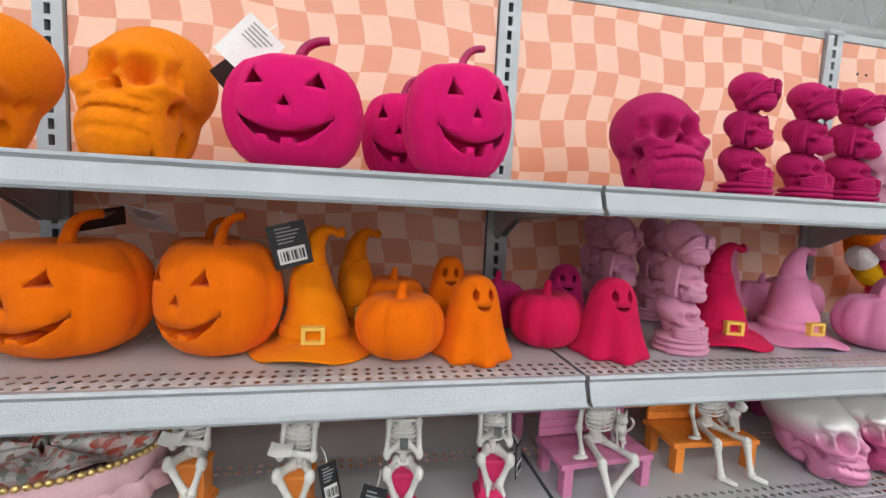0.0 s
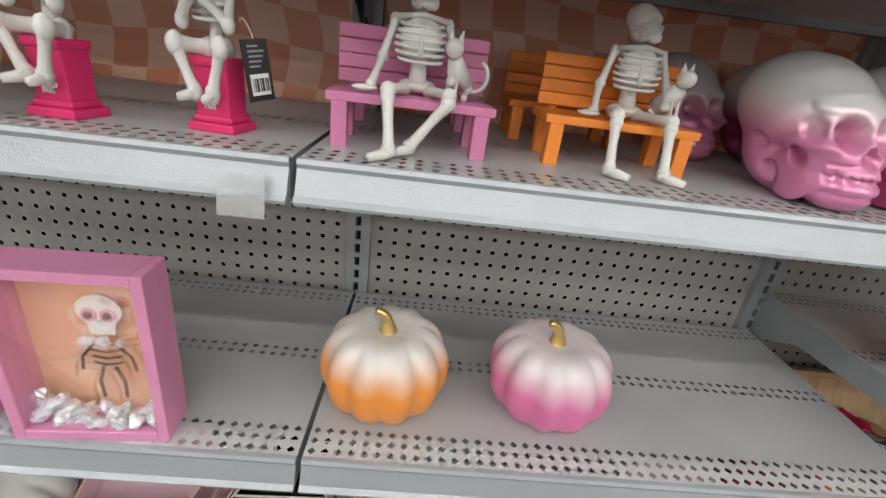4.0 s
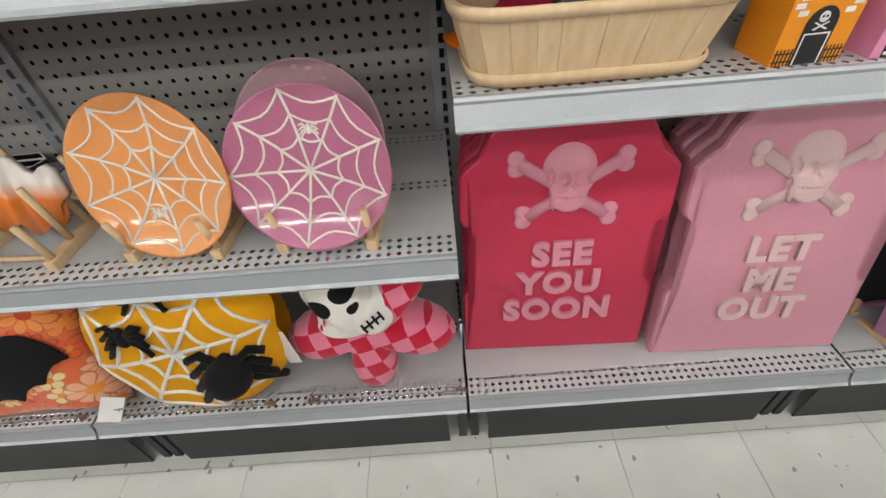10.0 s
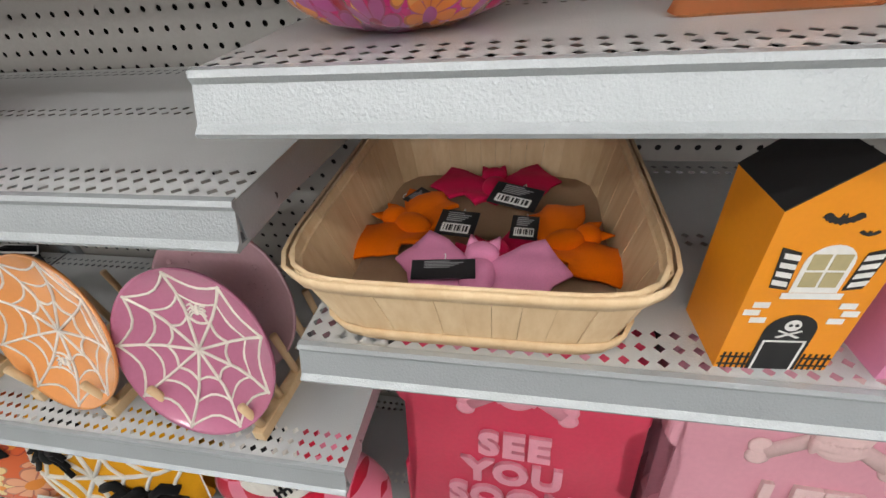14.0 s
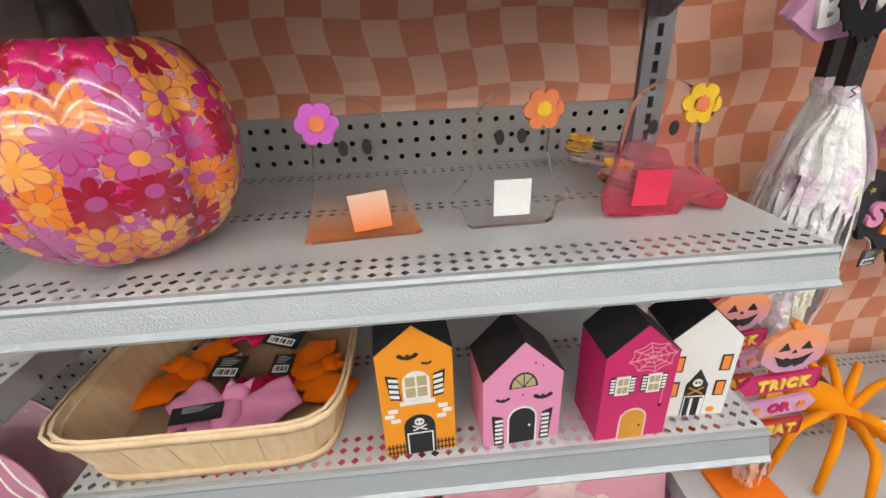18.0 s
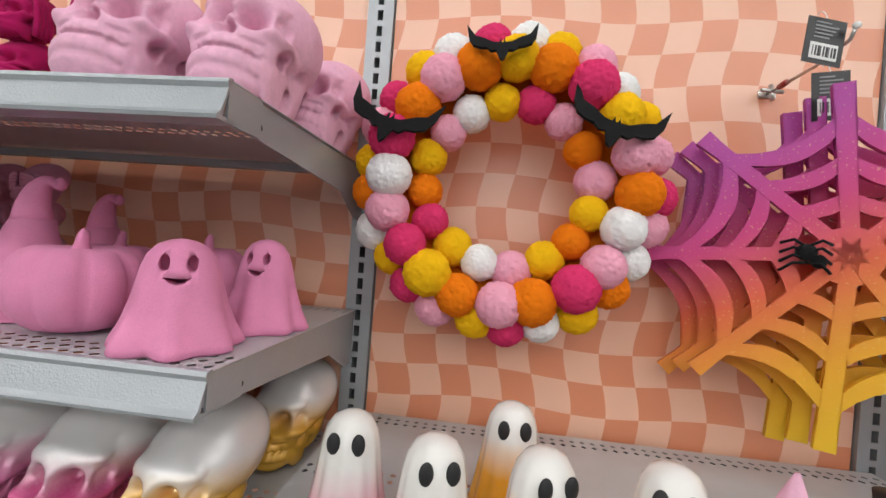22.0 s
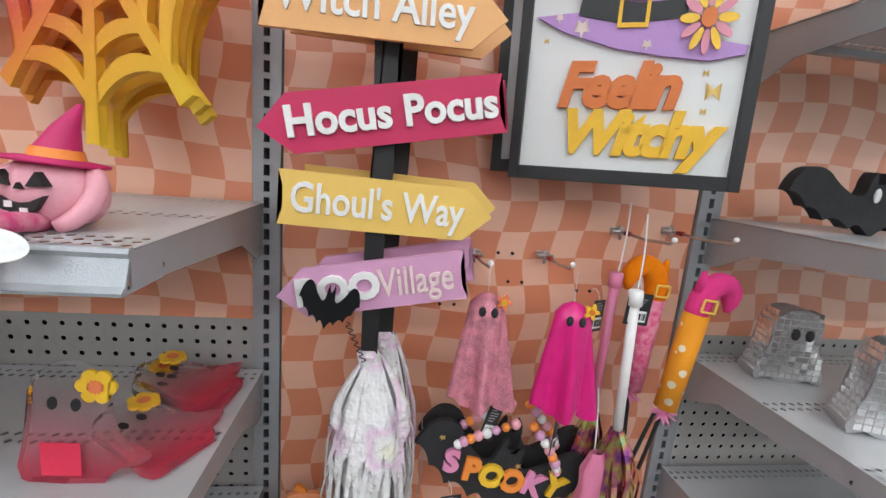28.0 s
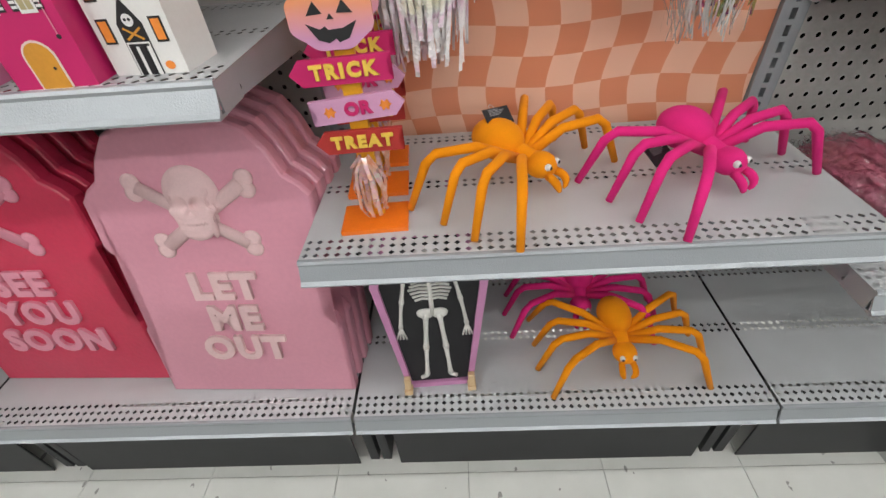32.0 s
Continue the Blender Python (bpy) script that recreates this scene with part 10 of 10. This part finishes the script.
def disco_ghost(m, s=1.0):
    """A ghost set with rows of small mirror tiles."""
    root = tagged(group_root("disco_ghost", m), "silver mirror-tile disco ghost with black eyes", "ghost decoration", "disco ghosts")
    half = [(0.0, 0.115), (0.016, 0.113), (0.029, 0.103), (0.034, 0.088), (0.034, 0.060), (0.040, 0.035), (0.050, 0.010), (0.046, 0.0), (0.028, 0.006), (0.014, 0.0)]
    out = [(x * s, z * s) for x, z in half + [(-x, z) for x, z in reversed(half[1:])]]
    bm = bmesh.new()
    slab(bm, out, -0.022 * s, 0.022 * s)
    part("core", bm, DISCO_C, root)
    t = 0.0095 * s
    tile = mesh_of("mirror_tile", box(-t * 0.43, t * 0.43, -0.0008, 0.0008, -t * 0.43, t * 0.43), MIRROR)
    rng = random.Random(2)

    def inside(x, z):
        r = 0.034 * s
        if z > 0.081 * s:
            return math.hypot(x, z - 0.080 * s) < r
        return abs(x) < (0.034 + 0.016 * max(0, 0.06 * s - z) / (0.06 * s)) * s and z > 0.006 * s
    for i in range(-6, 7):
        for j in range(13):
            x, z = i * t, 0.006 * s + (j + 0.5) * t
            if inside(x, z):
                ob = new("mirror_tile", tile)
                ob.parent = root
                ob.matrix_basis = pose(x, -0.0225 * s, z, rng.uniform(-5, 5), 0, rng.uniform(-5, 5))
    for e in (-1, 1):
        for j in range(11):
            for k in range(4):
                z = 0.008 * s + (j + 0.5) * t
                w = (0.034 + 0.016 * max(0, 0.06 * s - z) / (0.06 * s)) * s if z < 0.09 * s else 0.030 * s
                ob = new("mirror_tile", tile)
                ob.parent = root
                ob.matrix_basis = pose(e * (w + 0.0012), -0.016 * s + k * t, z, 0, -e * 14 if z < 0.06 * s else 0, 90)
        bm = bmesh.new()
        ball(bm, (e * 0.010 * s + 0.006 * s, -0.0245 * s, 0.078 * s), (0.006 * s, 0.003 * s, 0.009 * s), 12, 8)
        part("eye", bm, BLACK, root, "black oval eye", True)
    return root


disco_ghost(pose(2.403, -0.090, ES[2], 0, 0, -14), 1.1)
disco_ghost(pose(2.410, -0.250, ES[2], 0, 0, -22), 1.15)
bm = bmesh.new()
slab(bm, bat_outline(0.27, 0.10), 0, 0.024)
bmesh.ops.bevel(bm, geom=[e for e in bm.edges if len(e.link_faces) == 2 and e.calc_face_angle(0) > 1.0], offset=0.006, segments=2, affect="EDGES", clamp_overlap=True)
BATD = tagged(group_root("bat_bowl", pose(2.435, -0.15, ES[1] + 0.0485, 0, 0, -8)), "black bat-shaped decoration with white eyes", "bat decoration")
part("body", bm, FELTB, BATD)
for x in (-0.005, 0.016):
    bm = bmesh.new()
    ball(bm, (x, -0.001, 0.012), (0.0055, 0.003, 0.011), 12, 8)
    part("eye", bm, WHITE, BATD, "white oval eye", True)
REDG = plain("red_jar_glaze", (0.58, 0.02, 0.035, 1), 0.35)
jar = tagged(group_root("red_bottle", pose(2.475, -0.25, ES[3], 0, 0, 12) @ Matrix.Scale(0.85, 4)), "squat red bottle with a pale stopper", "bottle")
bm = bmesh.new()
add_box(bm, -0.065, 0.065, -0.045, 0.045, 0, 0.105, 0, 0.016)
lathe(bm, [(0.03, 0.10), (0.018, 0.118), (0.018, 0.132)], 20)
part("body", bm, REDG, jar, "", True)
bm = bmesh.new()
lathe(bm, [(0.015, 0.132), (0.017, 0.15), (0.010, 0.158), (0.002, 0.160)], 18)
part("stopper", bm, CREAM, jar, "cream stopper", True)
part("paper_label", box(0.0, 0.05, -0.0465, -0.0455, 0.01, 0.055), CREAM, jar, "cream label")

BAGGED = Net("bagged_mauve_foil")
BAGGED.set(Base_Color=BAGGED.vary((0.42, 0.10, 0.16, 1), 0.25, 20.0), Roughness=0.18, Coat_Weight=0.8, Metallic=0.2)
BAGGED.bump(BAGGED.math("ADD", BAGGED.noise(18.0, 4), BAGGED.noise(60.0, 2)), 0.9, 0.012)


CLEARBAG = Net("clear_plastic_bag")
CLEARBAG.set(Base_Color=(0.97, 0.97, 0.98, 1), Roughness=0.06, Transmission_Weight=1.0, IOR=1.03, Coat_Weight=1.0)
CLEARBAG.bump(CLEARBAG.noise(45.0, 3), 0.8, 0.008)


def crumple_mesh(rx, ry, rz, seed, fold=1.0):
    bm = bmesh.new()
    bmesh.ops.create_icosphere(bm, subdivisions=5, radius=1.0)
    for v in bm.verts:
        d = v.co.normalized()
        q = 1 + 0.20 * noise.noise(d * 2.2 + Vector((seed, 0, 0))) + fold * (0.12 * noise.noise(d * 7 + Vector((0, seed, 0))) - 0.10 * abs(noise.noise(d * 5 + Vector((seed, seed, 0)))) + 0.05 * noise.noise(d * 17))
        v.co = Vector((d.x * rx * q, d.y * ry * q, max(-rz, d.z * rz * q)))
    return bm


def bagged_ornament(m, rx, ry, rz, mat, label, seed):
    """A soft foil ornament, folded into a thin clear bag with a flat tail."""
    root = tagged(group_root("bagged_ornament", m), label, "bagged ornament", "bagged ornaments")
    part("ornament", crumple_mesh(rx, ry, rz, seed), mat, root, "", True, pose(0, 0, rz))
    part("lobe", crumple_mesh(rx * 0.62, ry * 0.5, rz * 0.62, seed + 3), mat, root, "", True, pose(rx * 0.75, -ry * 0.62, rz * 0.62))
    part("clear_bag", crumple_mesh(rx * 1.14, ry * 1.16, rz * 1.06, seed, 1.5), CLEARBAG.mat, root, "crinkled clear plastic bag", True, pose(0, 0, rz * 1.06))
    return root


FOIL_O = plain("orange_foil", (0.80, 0.20, 0.02, 1), 0.25, 0.15, 0.2, 20.0, 200.0, 0.6, 0.6)
bagged_ornament(pose(2.388, -0.165, ES[4], 0, 0, 14), 0.052, 0.105, 0.048, BAGGED.mat, "mauve foil ornament wrapped in crinkled clear plastic", 2.0)
bagged_ornament(pose(2.500, -0.215, ES[4], 0, 0, -10), 0.040, 0.075, 0.040, FOIL_O, "orange foil ornament wrapped in crinkled clear plastic", 5.0)
plush_spider(pose(2.56, -0.22, ES[4], 0, 0, 10), SPO, "orange flocked spider beside wrapped ornaments", 0.10, 0.9)
WHITEBOX = plain("white_box_card", (0.78, 0.78, 0.77, 1), 0.5)
thing("white_box", box(-0.10, 0.10, -0.09, 0.09, 0, 0.15, 0.003), WHITEBOX, pose(2.46, -0.20, ES[0]), "plain white cardboard box on the top shelf", "box")

# ---- floor tiles, the nearest as pieces ----
TS = 0.3048
TILE_ME = mesh_of("tile", box(0.0008, TS - 0.0008, 0.0008, TS - 0.0008, -0.004, 0.0), TILE)
FX0, FY0 = 0.815 - 4 * TS, -0.345
for i in range(12):
    for j in range(-7, 2):
        ob = new("tile", TILE_ME)
        ob.parent = floor
        ob.matrix_basis = pose(FX0 + i * TS - TS * 2, FY0 + j * TS, 0)
